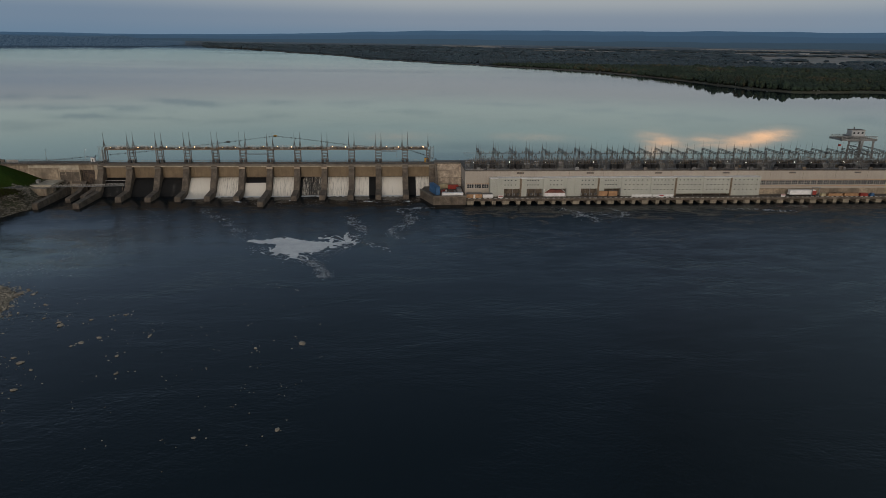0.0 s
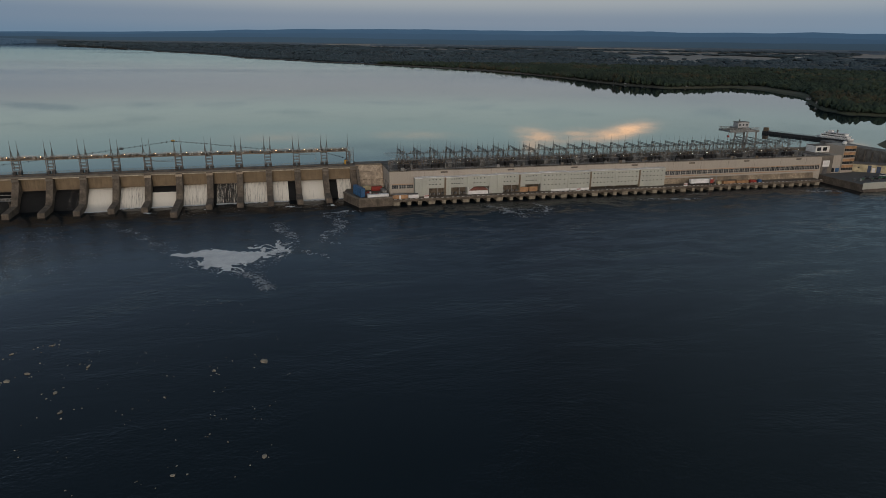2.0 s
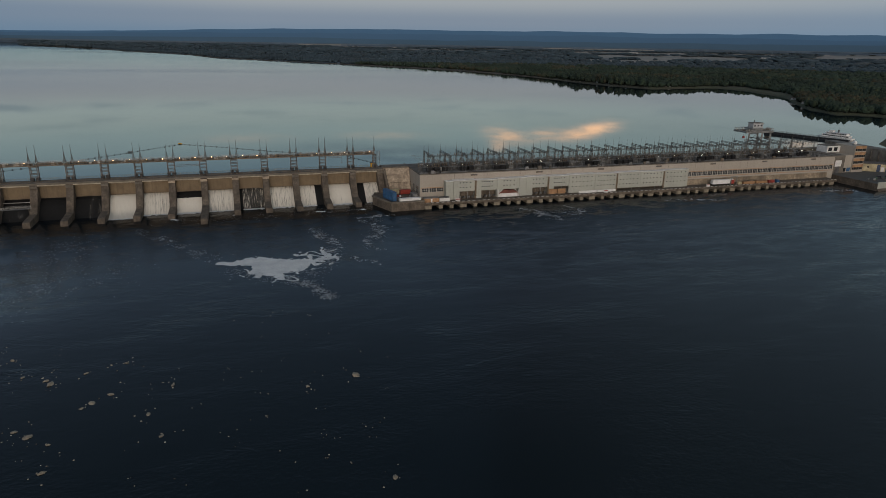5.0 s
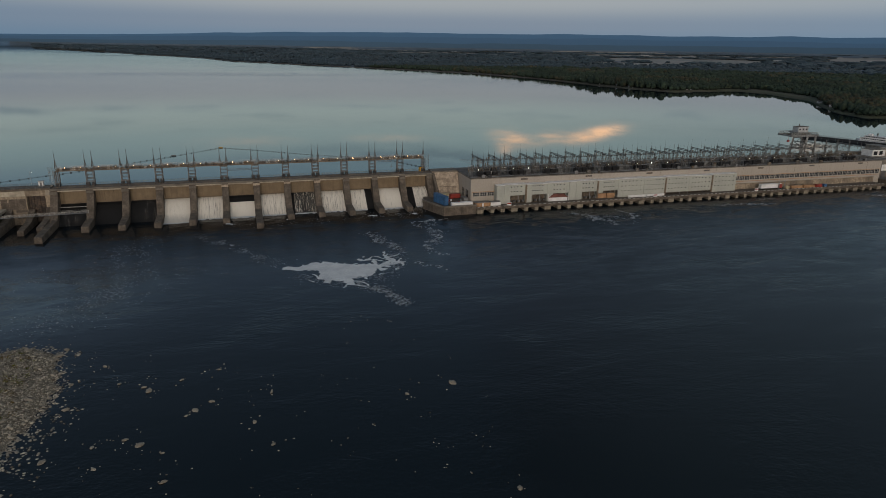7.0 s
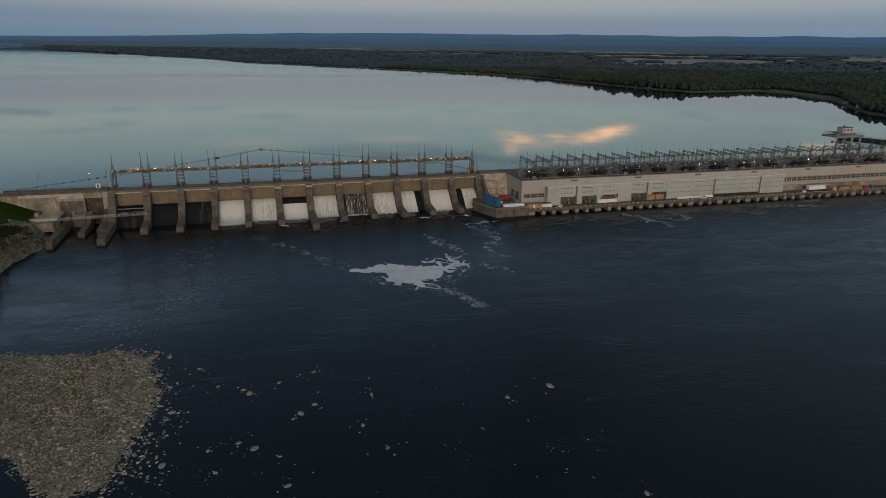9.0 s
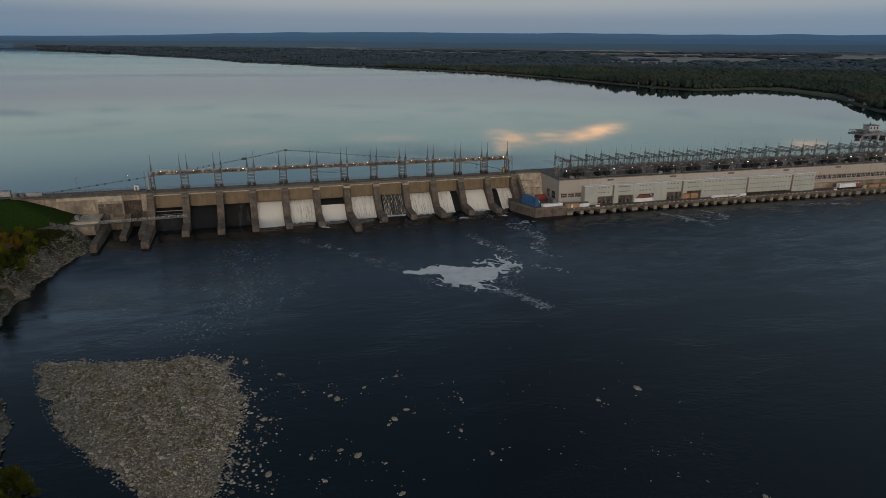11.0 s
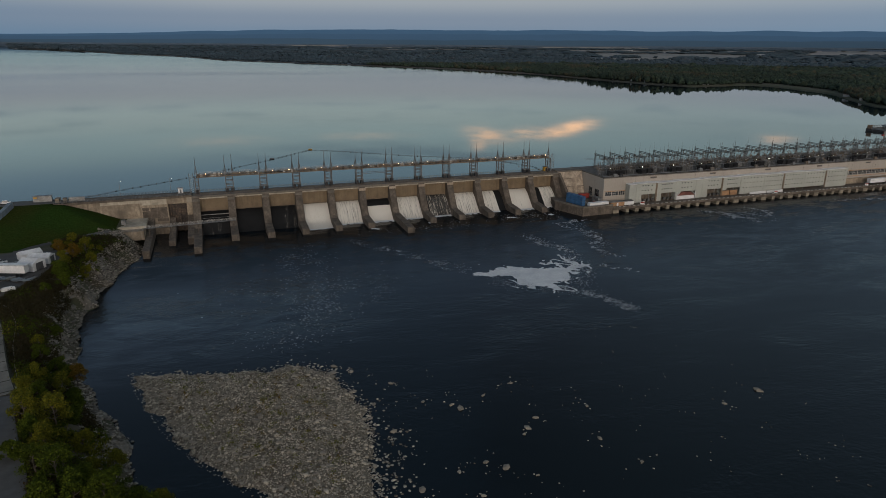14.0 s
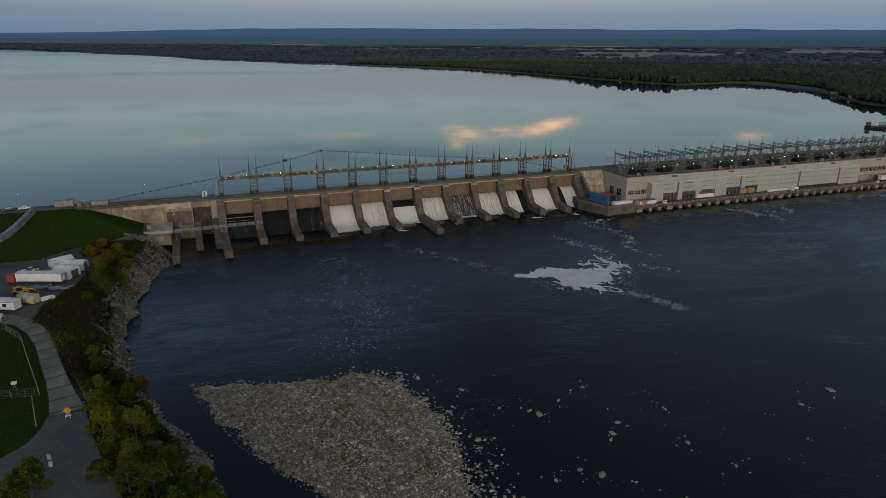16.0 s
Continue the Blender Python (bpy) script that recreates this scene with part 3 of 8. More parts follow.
# pale sheds and houses in the distance
def far_house(b, r, width, depth, tall, wall_mat, roof_mat, label):
    x, y, z = at_bearing(b, r, LAKE_Z + 3.4)
    s = math.hypot(x - HUB.x, y - HUB.y) / r
    h = thing("farm_building", (x, y, z), label, "building", "far buildings", turn=-b)
    w, d, t = width * s / 2, depth * s / 2, tall * s
    bm = bmesh.new()
    box(bm, -w, w, -d, d, -1.5, t)
    part("wall", bm, wall_mat, h)
    bm = bmesh.new()
    vs = [bm.verts.new(c) for c in ((-w - 0.4, -d - 0.4, t), (w + 0.4, -d - 0.4, t), (w + 0.4, d + 0.4, t), (-w - 0.4, d + 0.4, t), (-w, 0, t * 1.5), (w, 0, t * 1.5))]
    for f in ((0, 1, 5, 4), (2, 3, 4, 5), (1, 2, 5), (3, 0, 4), (3, 2, 1, 0)):
        bm.faces.new([vs[i] for i in f])
    part("roof", bm, roof_mat, h)
    for q in (-0.5, 0.15, 0.6):
        bm = bmesh.new()
        box(bm, q * w, q * w + 0.18 * w, -d - 0.12, -d - 0.01, t * 0.3, t * 0.75)
        part("window", bm, M_PANE_FAR, h)
    return h


M_PANE_FAR = material("dim_window", (0.04, 0.045, 0.05), 0.3, bump=0)
M_PALE = material("pale_cladding", (0.42, 0.43, 0.43), 0.8, bump=0)
M_TILE = material("brown_roofing", (0.12, 0.09, 0.07), 0.9, bump=0)
for b, r, w, t in ((25.62, 5480, 110, 5), (7.45, 7030, 130, 5), (12.12, 6910, 50, 9), (21.55, 5710, 60, 8), (15.59, 6190, 80, 7), (38.42, 5830, 60, 8), (33.95, 7770, 90, 8), (29.49, 5480, 40, 8), (43.88, 5120, 70, 8), (49.85, 5710, 60, 8), (-21.65, 8280, 160, 10), (-23.15, 8280, 90, 10), (18.27, 8280, 90, 9)):
    far_house(b, r, w, 30, t, M_PALE, M_PALE, "long pale shed among distant fields")
for b, inland, w, t in ((39.4, 34, 12, 3.5), (38.0, 30, 11, 4), (31.0, 26, 12, 4), (32.4, 30, 10, 4), (33.4, 24, 9, 3.5), (34.9, 28, 12, 4), (47.6, 40, 13, 2.6), (48.4, 36, 9, 2.6), (-13.6, 90, 26, 4)):
    far_house(b, shore_at(b) + inland, w, 9, t * 0.62, M_PALE, M_TILE if w < 14 else M_PALE, "small white lakeside house under the trees")

# ---- more materials for the works ----
def glowing(name, colour, strength):
    m = bpy.data.materials.new(name)
    m.use_nodes = True
    b = m.node_tree.nodes["Principled BSDF"]
    b.inputs["Base Color"].default_value = (*colour, 1)
    b.inputs["Emission Color"].default_value, b.inputs["Emission Strength"].default_value = (*colour, 1), strength
    return m


def falling_water(name, low, high):
    """White water in strands; between them the wet sill shows. low, high: where the strands begin to close up."""
    m = bpy.data.materials.new(name)
    m.use_nodes = True
    n, l = m.node_tree.nodes, m.node_tree.links
    b, out = n["Principled BSDF"], n["Material Output"]
    b.inputs["Base Color"].default_value, b.inputs["Roughness"].default_value = (0.64, 0.60, 0.52, 1), 0.8
    geo, mp, t, r = n.new("ShaderNodeNewGeometry"), n.new("ShaderNodeMapping"), n.new("ShaderNodeTexNoise"), n.new("ShaderNodeMapRange")
    mp.inputs["Scale"].default_value = (1.0, 0.05, 0.05)
    t.inputs["Scale"].default_value, t.inputs["Detail"].default_value, t.inputs["Roughness"].default_value = 2.3, 6, 0.7
    r.inputs[1].default_value, r.inputs[2].default_value = low, high
    l.new(geo.outputs["Position"], mp.inputs[0])
    l.new(mp.outputs[0], t.inputs["Vector"])
    l.new(t.outputs[0], r.inputs[0])
    clear, mix = n.new("ShaderNodeBsdfTransparent"), n.new("ShaderNodeMixShader")
    l.new(r.outputs[0], mix.inputs[0])
    l.new(clear.outputs[0], mix.inputs[1])
    l.new(b.outputs[0], mix.inputs[2])
    l.new(mix.outputs[0], out.inputs[0])
    p = n.new("ShaderNodeBump")
    p.inputs["Strength"].default_value, p.inputs["Distance"].default_value = 0.5, 0.3
    l.new(t.outputs[0], p.inputs["Height"])
    l.new(p.outputs[0], b.inputs["Normal"])
    return m


M_BROKEN = falling_water("broken_strands_of_white_water", 0.46, 0.76)
M_FULL, M_STRANDS, M_SPARSE = falling_water("dense_white_water", 0.10, 0.40), falling_water("strands_of_white_water", 0.24, 0.50), falling_water("thin_trickles", 0.56, 0.95)
M_SPALL = material("spalled_pale_concrete", (0.60, 0.49, 0.37), 0.9, grain=0.7, vary=0.75, stain=0.4, streaks=0.4, second=(0.27, 0.215, 0.16), bump=0.6, relief=0.3)
M_PALESTEEL = material("pale_galvanised_rails", (0.50, 0.48, 0.44), 0.6, stain=0.5)
M_LAMP_WARM, M_LAMP_COOL = glowing("warm_lamp_glass", (1.0, 0.52, 0.25), 16.0), glowing("cool_lamp_glass", (1.0, 0.95, 0.85), 7.0)
M_ORANGE = material("orange_paint", (0.44, 0.25, 0.125), 0.6, stain=0.4)
M_YELLOW = material("yellow_paint", (0.65, 0.36, 0.03), 0.5, stain=0.4)
M_BLUE = material("blue_paint", (0.045, 0.13, 0.27), 0.5, stain=0.4)
M_WHITE = material("white_paint", (0.80, 0.79, 0.77), 0.5, stain=0.3, second=(0.62, 0.61, 0.59))
M_RED = material("red_paint", (0.35, 0.05, 0.035), 0.5, stain=0.4)
M_CREAM = material("cream_paint", (0.55, 0.47, 0.29), 0.6, stain=0.4)
M_GREEN = material("green_paint", (0.05, 0.13, 0.08), 0.5, stain=0.4)
M_BLACK = material("black_rubber", (0.02, 0.02, 0.02), 0.8, stain=0.4)
M_WOOD = material("grey_weathered_timber", (0.20, 0.17, 0.13), 0.9, stain=0.4)
M_PANE = material("dark_window_glass", (0.03, 0.035, 0.04), 0.1, stain=0.4, vary=0.1, bump=0)

# ---- the spillway ----
PIER_X = [-172.05 + 16.22 * k for k in range(13)]
TOWER_X = [-170.9] + PIER_X[1:12] + [20.5]
TOES = [355.9, 370.6, 370.4, 371, 371.6, 371.8, 357.7, 371.9, 372.6, 372.3, 373.1, 373.4, 376]
HALF = 1.7
M_PALEBEAM = material("pale_edge_beam", (0.50, 0.44, 0.34), 0.85, stain=0.3, grain=1.0, streaks=0.25)
dam = thing("spillway_dam", (0, 0, 0), "weathered concrete spillway dam with twelve gate bays", "dam", kind="structure")
for k, (px, toe) in enumerate(zip(PIER_X, TOES)):
    bm = bmesh.new()
    low = 3.2 + 0.5 * random.random()
    prism(bm, [(403.5, -5), (403.5, 16.9), (392.3, 16.9), (391.9, 16.05), (391.9, 14.9), (392.4, 14.7), (385.8, low + 1.4), (384.2, low), (toe + 0.5, low - 0.7), (toe, low - 1.2), (toe - 0.3, 0.7), (toe - 0.3, -5)], px - HALF, px + HALF)
    bmesh.ops.bevel(bm, geom=[e for e in bm.edges], offset=0.12, segments=1, affect="EDGES")
    pier = part("pier", bm, M_CONCRETE, dam)
    bm = bmesh.new()
    box(bm, px - HALF - 0.06, px + HALF + 0.06, 391.55, 391.896, 14.9, 16.1)
    part("pier_cap", bm, M_SPALL if k in (5, 6, 7, 8) else M_DECK, pier)
    for z in (13.4, 10.9, 8.4, 5.9):
        bm = bmesh.new()
        y = 392.4 - (14.7 - z) * 0.66
        box(bm, px - HALF - 0.03, px + HALF + 0.03, y - 0.03, y + 6.0, z - 0.06, z + 0.06)
        part("lift_joint", bm, M_CONCRETE, pier)
deck_x0, deck_x1 = PIER_X[0] - HALF, PIER_X[-1] + HALF
bm = bmesh.new()
box(bm, deck_x0, deck_x1, 393.0, 401.2, 17.004, 17.5)
deck = part("deck", bm, M_DECK, dam)
bm = bmesh.new()
box(bm, deck_x0, deck_x1, 392.0, 392.996, 16.62, 17.62)
part("edge_beam", bm, M_DECK, dam)
for y in (392.3, 401.0):
    for k in range(12):
        a, b = PIER_X[k], PIER_X[k + 1]
        bm = bmesh.new()
        for q in range(9):
            x = a + (b - a) * q / 8.0
            box(bm, x - 0.05, x + 0.05, y, y + 0.1, 17.5 if y > 395 else 17.62, 18.6)
        for z in (18.0, 18.3, 18.56):
            box(bm, a + 0.05, b - 0.05, y + 0.02, y + 0.08, z, z + 0.06)
        part("railing", bm, M_RUSTSTEEL, dam)
FLOWS = [(M_SPARSE, 0, 1, 4.5), None, (M_SPARSE, 0.5, 1, 9.3), (M_FULL, 0, 1, 9.3), (M_STRANDS, 0, 1, 9.3), (M_FULL, 0, 1, 6.4), (M_STRANDS, 0, 1, 9.3),
         (M_BROKEN, 0.1, 1, 9.3), (M_STRANDS, 0, 1, 9.3), (M_STRANDS, 0, 0.68, 9.3), (M_FULL, 0, 1, 9.3), (M_STRANDS, 0.36, 1, 9.3)]
OGEE = [(397.2, 9.3), (395.2, 9.0), (393.2, 8.1), (391.0, 6.4), (388.8, 4.3), (386.4, 1.9), (384.6, 0.3), (383.2, -0.6)]
for k in range(12):
    a, b = PIER_X[k] + HALF, PIER_X[k + 1] - HALF
    gate = part("gate", (lambda bm: (box(bm, a, b, 394.9, 395.6, 9.2, 16.9), bm)[1])(bmesh.new()), M_GATE, dam)
    for z in (9.45, 15.6):
        bm = bmesh.new()
        box(bm, a + 0.02, b - 0.02, 394.62, 394.896, z - 0.2, z + 0.2)
        part("gate_beam", bm, M_RUSTSTEEL, gate)
    for q in range(1, 6):
        bm = bmesh.new()
        x = a + (b - a) * q / 6
        box(bm, x - 0.06, x + 0.06, 394.76, 394.896, 9.66, 15.39)
        part("gate_rib", bm, M_GATE, gate)
    bm = bmesh.new()
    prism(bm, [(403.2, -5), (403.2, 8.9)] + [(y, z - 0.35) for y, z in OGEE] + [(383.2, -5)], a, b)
    # the shade inside the bay is in this material's colour
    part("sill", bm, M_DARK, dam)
    bm = bmesh.new()
    box(bm, a, b, 392.2, 393.4, 16.0, 16.616)
    part("lintel", bm, M_PALEBEAM, dam)
    if FLOWS[k]:
        mat, u0, u1, top = FLOWS[k]
        n, curve = 26, [p for p in OGEE if p[1] <= top + 0.2]
        if k == 3:  # the strongest fall runs out over the river
            curve = curve[:-2] + [(384.0, 0.75), (380.6, 0.22), (378.0, -0.25)]
        fine = [(np.interp(s, range(len(curve)), [p[0] for p in curve]), np.interp(s, range(len(curve)), [p[1] for p in curve])) for s in np.linspace(0, len(curve) - 1, 15)]
        verts = []
        for y, z in fine:
            for j in range(n):
                x = a + 0.05 + (b - a - 0.1) * (u0 + (u1 - u0) * j / (n - 1))
                verts.append((x, y, z + 0.12 + 0.16 * noise.noise((x * 0.9, y * 0.25, k))))
        wf = raw("water_fall", verts, grid_faces(len(fine), n), mat, None, smooth=True)
        tagged(wf, "white water pouring over the spillway sill" if mat is M_FULL else "thin strands of white water over the dark sill", "waterfall", "spillway falls", "structure")

# the dark trash beams across the westernmost bay
a, b = PIER_X[0] + HALF, PIER_X[1] - HALF
for z in (6.2, 8.0):
    bm = bmesh.new()
    box(bm, a, b, 391.5, 391.9, z, z + 0.35)
    part("cross_beam", bm, M_GALV, dam)

# ---- the hoist bridge above the deck ----
BR_Y = 398.5
bridge = thing("hoist_bridge", (0, 0, 18.0), "long steel gate hoist bridge on lattice towers with lamps", "bridge")
bulb_bm = bmesh.new()
bmesh.ops.create_icosphere(bulb_bm, subdivisions=1, radius=0.13)
bulb_me = bpy.data.meshes.new("bulb")
bulb_bm.to_mesh(bulb_me)
bulb_bm.free()
bulb_me.materials.append(M_LAMP_WARM)
cool_me = bulb_me.copy()
for v in cool_me.vertices:
    v.co *= 1.1
cool_me.materials.clear()
cool_me.materials.append(M_LAMP_COOL)


def tower_bm(width, legs=(0, 1)):
    bm = bmesh.new()
    for s in legs:
        x = (s - 0.5) * width
        for y in (-1.4, 1.4):
            box(bm, x - 0.19, x + 0.19, y - 0.19, y + 0.19, -0.5, 7.4)
        for q in range(4):
            z = 1.0 + q * 1.75
            tube(bm, (x, -1.4, z), (x, 1.4, z + 1.6), 0.07)
    if len(legs) == 2:
        for q in range(4):
            z = 1.6 + q * 1.75
            for y in (-1.4, 1.4):
                box(bm, -width / 2, width / 2, y - 0.1, y + 0.1, z - 0.14, z + 0.14)
    return bm


def mast_bm():
    bm = bmesh.new()
    for sx, sy in ((-1, -1), (1, -1), (1, 1), (-1, 1)):
        tube(bm, (sx * 0.5, sy * 0.5, 0), (0, 0, 4.2), 0.13)
    for q in range(4):
        h = 0.5 * (1 - q / 4.2 / 1.05)
        z = q * 1.0
        for sx, sy, tx, ty in ((-1, -1, 1, -1), (1, -1, 1, 1), (1, 1, -1, 1), (-1, 1, -1, -1)):
            tube(bm, (sx * h, sy * h, z), (tx * h * 0.8, ty * h * 0.8, z + 0.9), 0.07, 3)
    tube(bm, (0, 0, 4.0), (0, 0, 8.9), 0.15, 4, 0.06)
    return bm


mast_me = None
for k, px in enumerate(TOWER_X):
    w = 3.4
    ends = (0, 1) if 0 < k < 12 else ((1,) if k == 0 else (0,))
    tw = part("tower", tower_bm(w, (0, 1)) if 0 < k < 12 else tower_bm(1.6, (0, 1)), M_TOWER, bridge)
    tw.matrix_basis = pose(px, BR_Y, 0)
    bm = bmesh.new()
    for sx in ((-0.75, 0.75) if 0 < k < 12 else (0,)):
        box(bm, sx * w / 2 - 0.8, sx * w / 2 + 0.8, -1.7, 0.4, -0.5, 1.2)
        tube(bm, (sx * w / 2 - 0.9, -0.6, 1.1), (sx * w / 2 + 0.9, -0.6, 1.1), 0.55, 8)
    winch = part("winch", bm, M_GEAR, tw, "dark grey hoist drum and motor housing")
    for sx in ((-0.5, 0.5) if 0 < k < 12 else (0,)):
        if mast_me is None:
            first = part("lightning_mast", mast_bm(), M_TOWER, bridge)
            mast_me = first.data
            first.matrix_basis = pose(px + sx * w, BR_Y, 8.9)
        else:
            share("lightning_mast", mast_me, bridge, pose(px + sx * w, BR_Y, 8.9, 0, 0, random.uniform(-8, 8)))
for k in range(12):
    a, b = TOWER_X[k], TOWER_X[k + 1]
    bm = bmesh.new()
    for y in (-1.5, 1.5):
        box(bm, a, b - 0.02, BR_Y + y - 0.12, BR_Y + y + 0.12, 7.404, 7.7)
        box(bm, a, b - 0.02, BR_Y + y - 0.10, BR_Y + y + 0.10, 8.55, 8.75)
        for q in range(8):
            x0, x1 = a + (b - a) * q / 8, a + (b - a) * (q + 1) / 8
            tube(bm, (x0, BR_Y + y, 7.6 if q % 2 else 8.6), (x1, BR_Y + y, 8.6 if q % 2 else 7.6), 0.07)
    box(bm, a, b - 0.02, BR_Y - 1.38, BR_Y + 1.38, 7.71, 7.85)
    span = part("span", bm, M_RUSTSTEEL, bridge)
    bm = bmesh.new()
    for y in (-1.55, 1.55):
        for z in (9.2, 9.6):
            tube(bm, (a, BR_Y + y, z), (b, BR_Y + y, z), 0.05, 3)
        for q in range(9):
            x = a + (b - a) * q / 9
            tube(bm, (x, BR_Y + y, 8.7), (x, BR_Y + y, 9.62), 0.06, 3)
    part("handrail", bm, M_GALV, span)
    for q, fx in enumerate((0.08, 0.16, 0.24, 0.40, 0.47, 0.56, 0.63, 0.70, 0.87, 0.94)):
        x, w, h = a + (b - a) * fx, random.uniform(0.25, 0.7), random.uniform(0.5, 1.5)
        bm = bmesh.new()
        box(bm, x - w, x + w, BR_Y - 1.3, BR_Y + random.uniform(-0.6, 0.8), 7.854, 7.9 + h)
        part("drive_housing", bm, random.choice((M_GEAR, M_DARKSTEEL, M_PALESTEEL, M_TOWER, M_TOWER, M_RUSTSTEEL)), span)
    for q, fx in enumerate((0.3, 0.78)):
        x = a + (b - a) * fx
        bm = bmesh.new()
        box(bm, x - 0.9, x + 0.5, BR_Y - 1.2, BR_Y - 0.1, 7.854, 8.9 + 0.3 * random.random())
        tube(bm, (x - 1.8, BR_Y - 0.7, 8.5), (x + 1.5, BR_Y - 0.7, 8.5), 0.28, 8)
        part("gear_box", bm, M_DARKSTEEL, span)
        bm = bmesh.new()
        tube(bm, (x, BR_Y - 1.6, 8.6), (x, BR_Y - 1.75, 9.2), 0.05)
        lamp = part("lamp_arm", bm, M_GALV, span)
        share("bulb", bulb_me, lamp, pose(x, BR_Y - 1.95, 9.2))
# two service trusses hung between towers
for k in (5, 10):
    a, b = PIER_X[k] + 1.9, PIER_X[k + 1] - (1.9 if k == 5 else 5)
    bm = bmesh.new()
    z = 4.7 if k == 5 else 6.3
    for dz in (0, 0.8):
        tube(bm, (a, BR_Y - 1.6, z + dz), (b, BR_Y - 1.6, z + dz), 0.09)
    for q in range(8):
        tube(bm, (a + (b - a) * q / 8, BR_Y - 1.6, z + 0.8 * (q % 2)), (a + (b - a) * (q + 1) / 8, BR_Y - 1.6, z + 0.8 * (1 - q % 2)), 0.05)
    if k == 10:
        tube(bm, (b - 0.3, BR_Y - 1.6, z), (b - 0.3, BR_Y - 1.6, z - 2.6), 0.05)
        box(bm, b - 0.6, b, BR_Y - 1.9, BR_Y - 1.3, z - 3.1, z - 2.5)
    part("service_truss", bm, M_GALV, bridge)
for px, s in ((TOWER_X[0] - 2.4, 1), (TOWER_X[-1] + 2.4, -1)):
    bm = bmesh.new()
    for sx, sy in ((-0.9, -1), (0.9, -1), (0.9, 1), (-0.9, 1)):
        tube(bm, (px + sx, BR_Y + sy, -0.5), (px + sx, BR_Y + sy, 9.6), 0.07)
    for q in range(9):
        tube(bm, (px - 0.9, BR_Y - 1, q), (px + 0.9, BR_Y - 1, q + 1), 0.05, 3)
        tube(bm, (px - 0.9, BR_Y + 1, q + 1), (px + 0.9, BR_Y + 1, q), 0.05, 3)
        tube(bm, (px + 0.9, BR_Y - 1, q), (px + 0.9, BR_Y + 1, q + 1), 0.05, 3)
    part("stair_tower", bm, M_GALV, bridge)

# a winch truck and drums on the deck
for x, mat, label in ((PIER_X[0] - 6.6, M_WHITE, "small white control cabin on the dam crest"), (19.5, M_YELLOW, "yellow equipment cabinet on the dam deck")):
    cabin = thing("control_cabin", (x, 399.5, 18.0 if x < 0 else 17.5), label, "cabin")
    bm = bmesh.new()
    box(bm, -1.1, 1.1, -1.0, 1.0, 0, 2.5)
    bmesh.ops.bevel(bm, geom=bm.edges[:], offset=0.06, segments=1, affect="EDGES")
    part("body", bm, mat, cabin)
    bm = bmesh.new()
    box(bm, -1.3, 1.3, -1.2, 1.2, 2.504, 2.68)
    part("roof", bm, M_PALE if mat is M_WHITE else M_DARKSTEEL, cabin)
    bm = bmesh.new()
    box(bm, -0.4, 0.4, -1.06, -1.004, 0.1, 2.0)
    part("door", bm, M_DARKSTEEL, cabin)

# ---- the float boom across the reservoir ----
boom = thing("float_boom", (0, 0, LAKE_Z), "line of dark floats with an orange marker strung across the reservoir", "boom")
fl = bmesh.new()
bmesh.ops.create_icosphere(fl, subdivisions=1, radius=0.40)
bmesh.ops.scale(fl, vec=(1.3, 0.9, 0.7), verts=fl.verts)
fl_me = bpy.data.meshes.new("float")
fl.to_mesh(fl_me)
fl.free()
fl_me.materials.append(M_DARKSTEEL)
LINE = [(-236, 412), (-210, 434), (-173, 461), (-130, 502), (-96, 539), (-74, 524), (-36, 494), (12, 466), (28, 430), (26, 409)]
seg = [0]
for p, q in zip(LINE, LINE[1:]):
    seg.append(seg[-1] + math.dist(p, q))
bm = bmesh.new()
last = None
for s in np.arange(0, seg[-1], 4.6):
    x, y = np.interp(s, seg, [p[0] for p in LINE]), np.interp(s, seg, [p[1] for p in LINE])
    share("float", fl_me, boom, pose(x, y, 0.25, 0, 0, random.uniform(0, 90)))
    if last:
        tube(bm, (*last, 0.15), (x, y, 0.15), 0.06, 3)
    last = (x, y)
part("cable", bm, M_DARKSTEEL, boom)
for x, y, m in ((-96, 539.6, M_YELLOW), (-126, 507.5, M_DARKSTEEL)):
    bm = bmesh.new()
    box(bm, x - 1.4, x + 1.4, y - 0.6, y + 0.6, 0.1, 0.75)
    bmesh.ops.bevel(bm, geom=bm.edges[:], offset=0.2, segments=1, affect="EDGES")
    part("marker_float", bm, m, boom)

# ---- the west abutment ----
west = thing("west_abutment", (0, 0, 0), "stained tan concrete abutment wall with a bricked-up sluice", "wall", kind="structure")
WX0 = -232.0
OUT = [(402.6, -5), (402.6, 17.0), (394.0, 17.0), (393.0, 5), (393.0, -5)]
for a, b in ((-176.4, deck_x0 - 0.004), (-196, -184.6)):
    bm = bmesh.new()
    prism(bm, OUT, a, b)
    part("wall", bm, M_TANWALL, west)
bm = bmesh.new()
prism(bm, [(402.6, 14.2), (402.6, 17.0), (394.0, 17.0), (393.8, 14.2)], -184.596, -176.404)
part("lintel", bm, M_TANWALL, west)
bm = bmesh.new()
prism(bm, [(402.6, -5), (402.6, 14.196), (396.6, 14.196), (396.6, -5)], -184.596, -176.404)
part("recess", bm, M_CONCRETE, west)
M_WETWALL = material("rust_streaked_wet_wall", (0.050, 0.042, 0.036), 0.85, streaks=0.95, stain=0.5, grain=1.5, vary=0.8, second=(0.15, 0.105, 0.075), bump=0.4)
for x0, x1 in ((-184.5, -181.9), (-181.8, -179.2), (-179.1, -176.5)):
    bm = bmesh.new()
    box(bm, x0, x1, 395.4, 396.596, 0.5, 14.1)
    part("stained_panel", bm, M_WETWALL, west)
bm = bmesh.new()
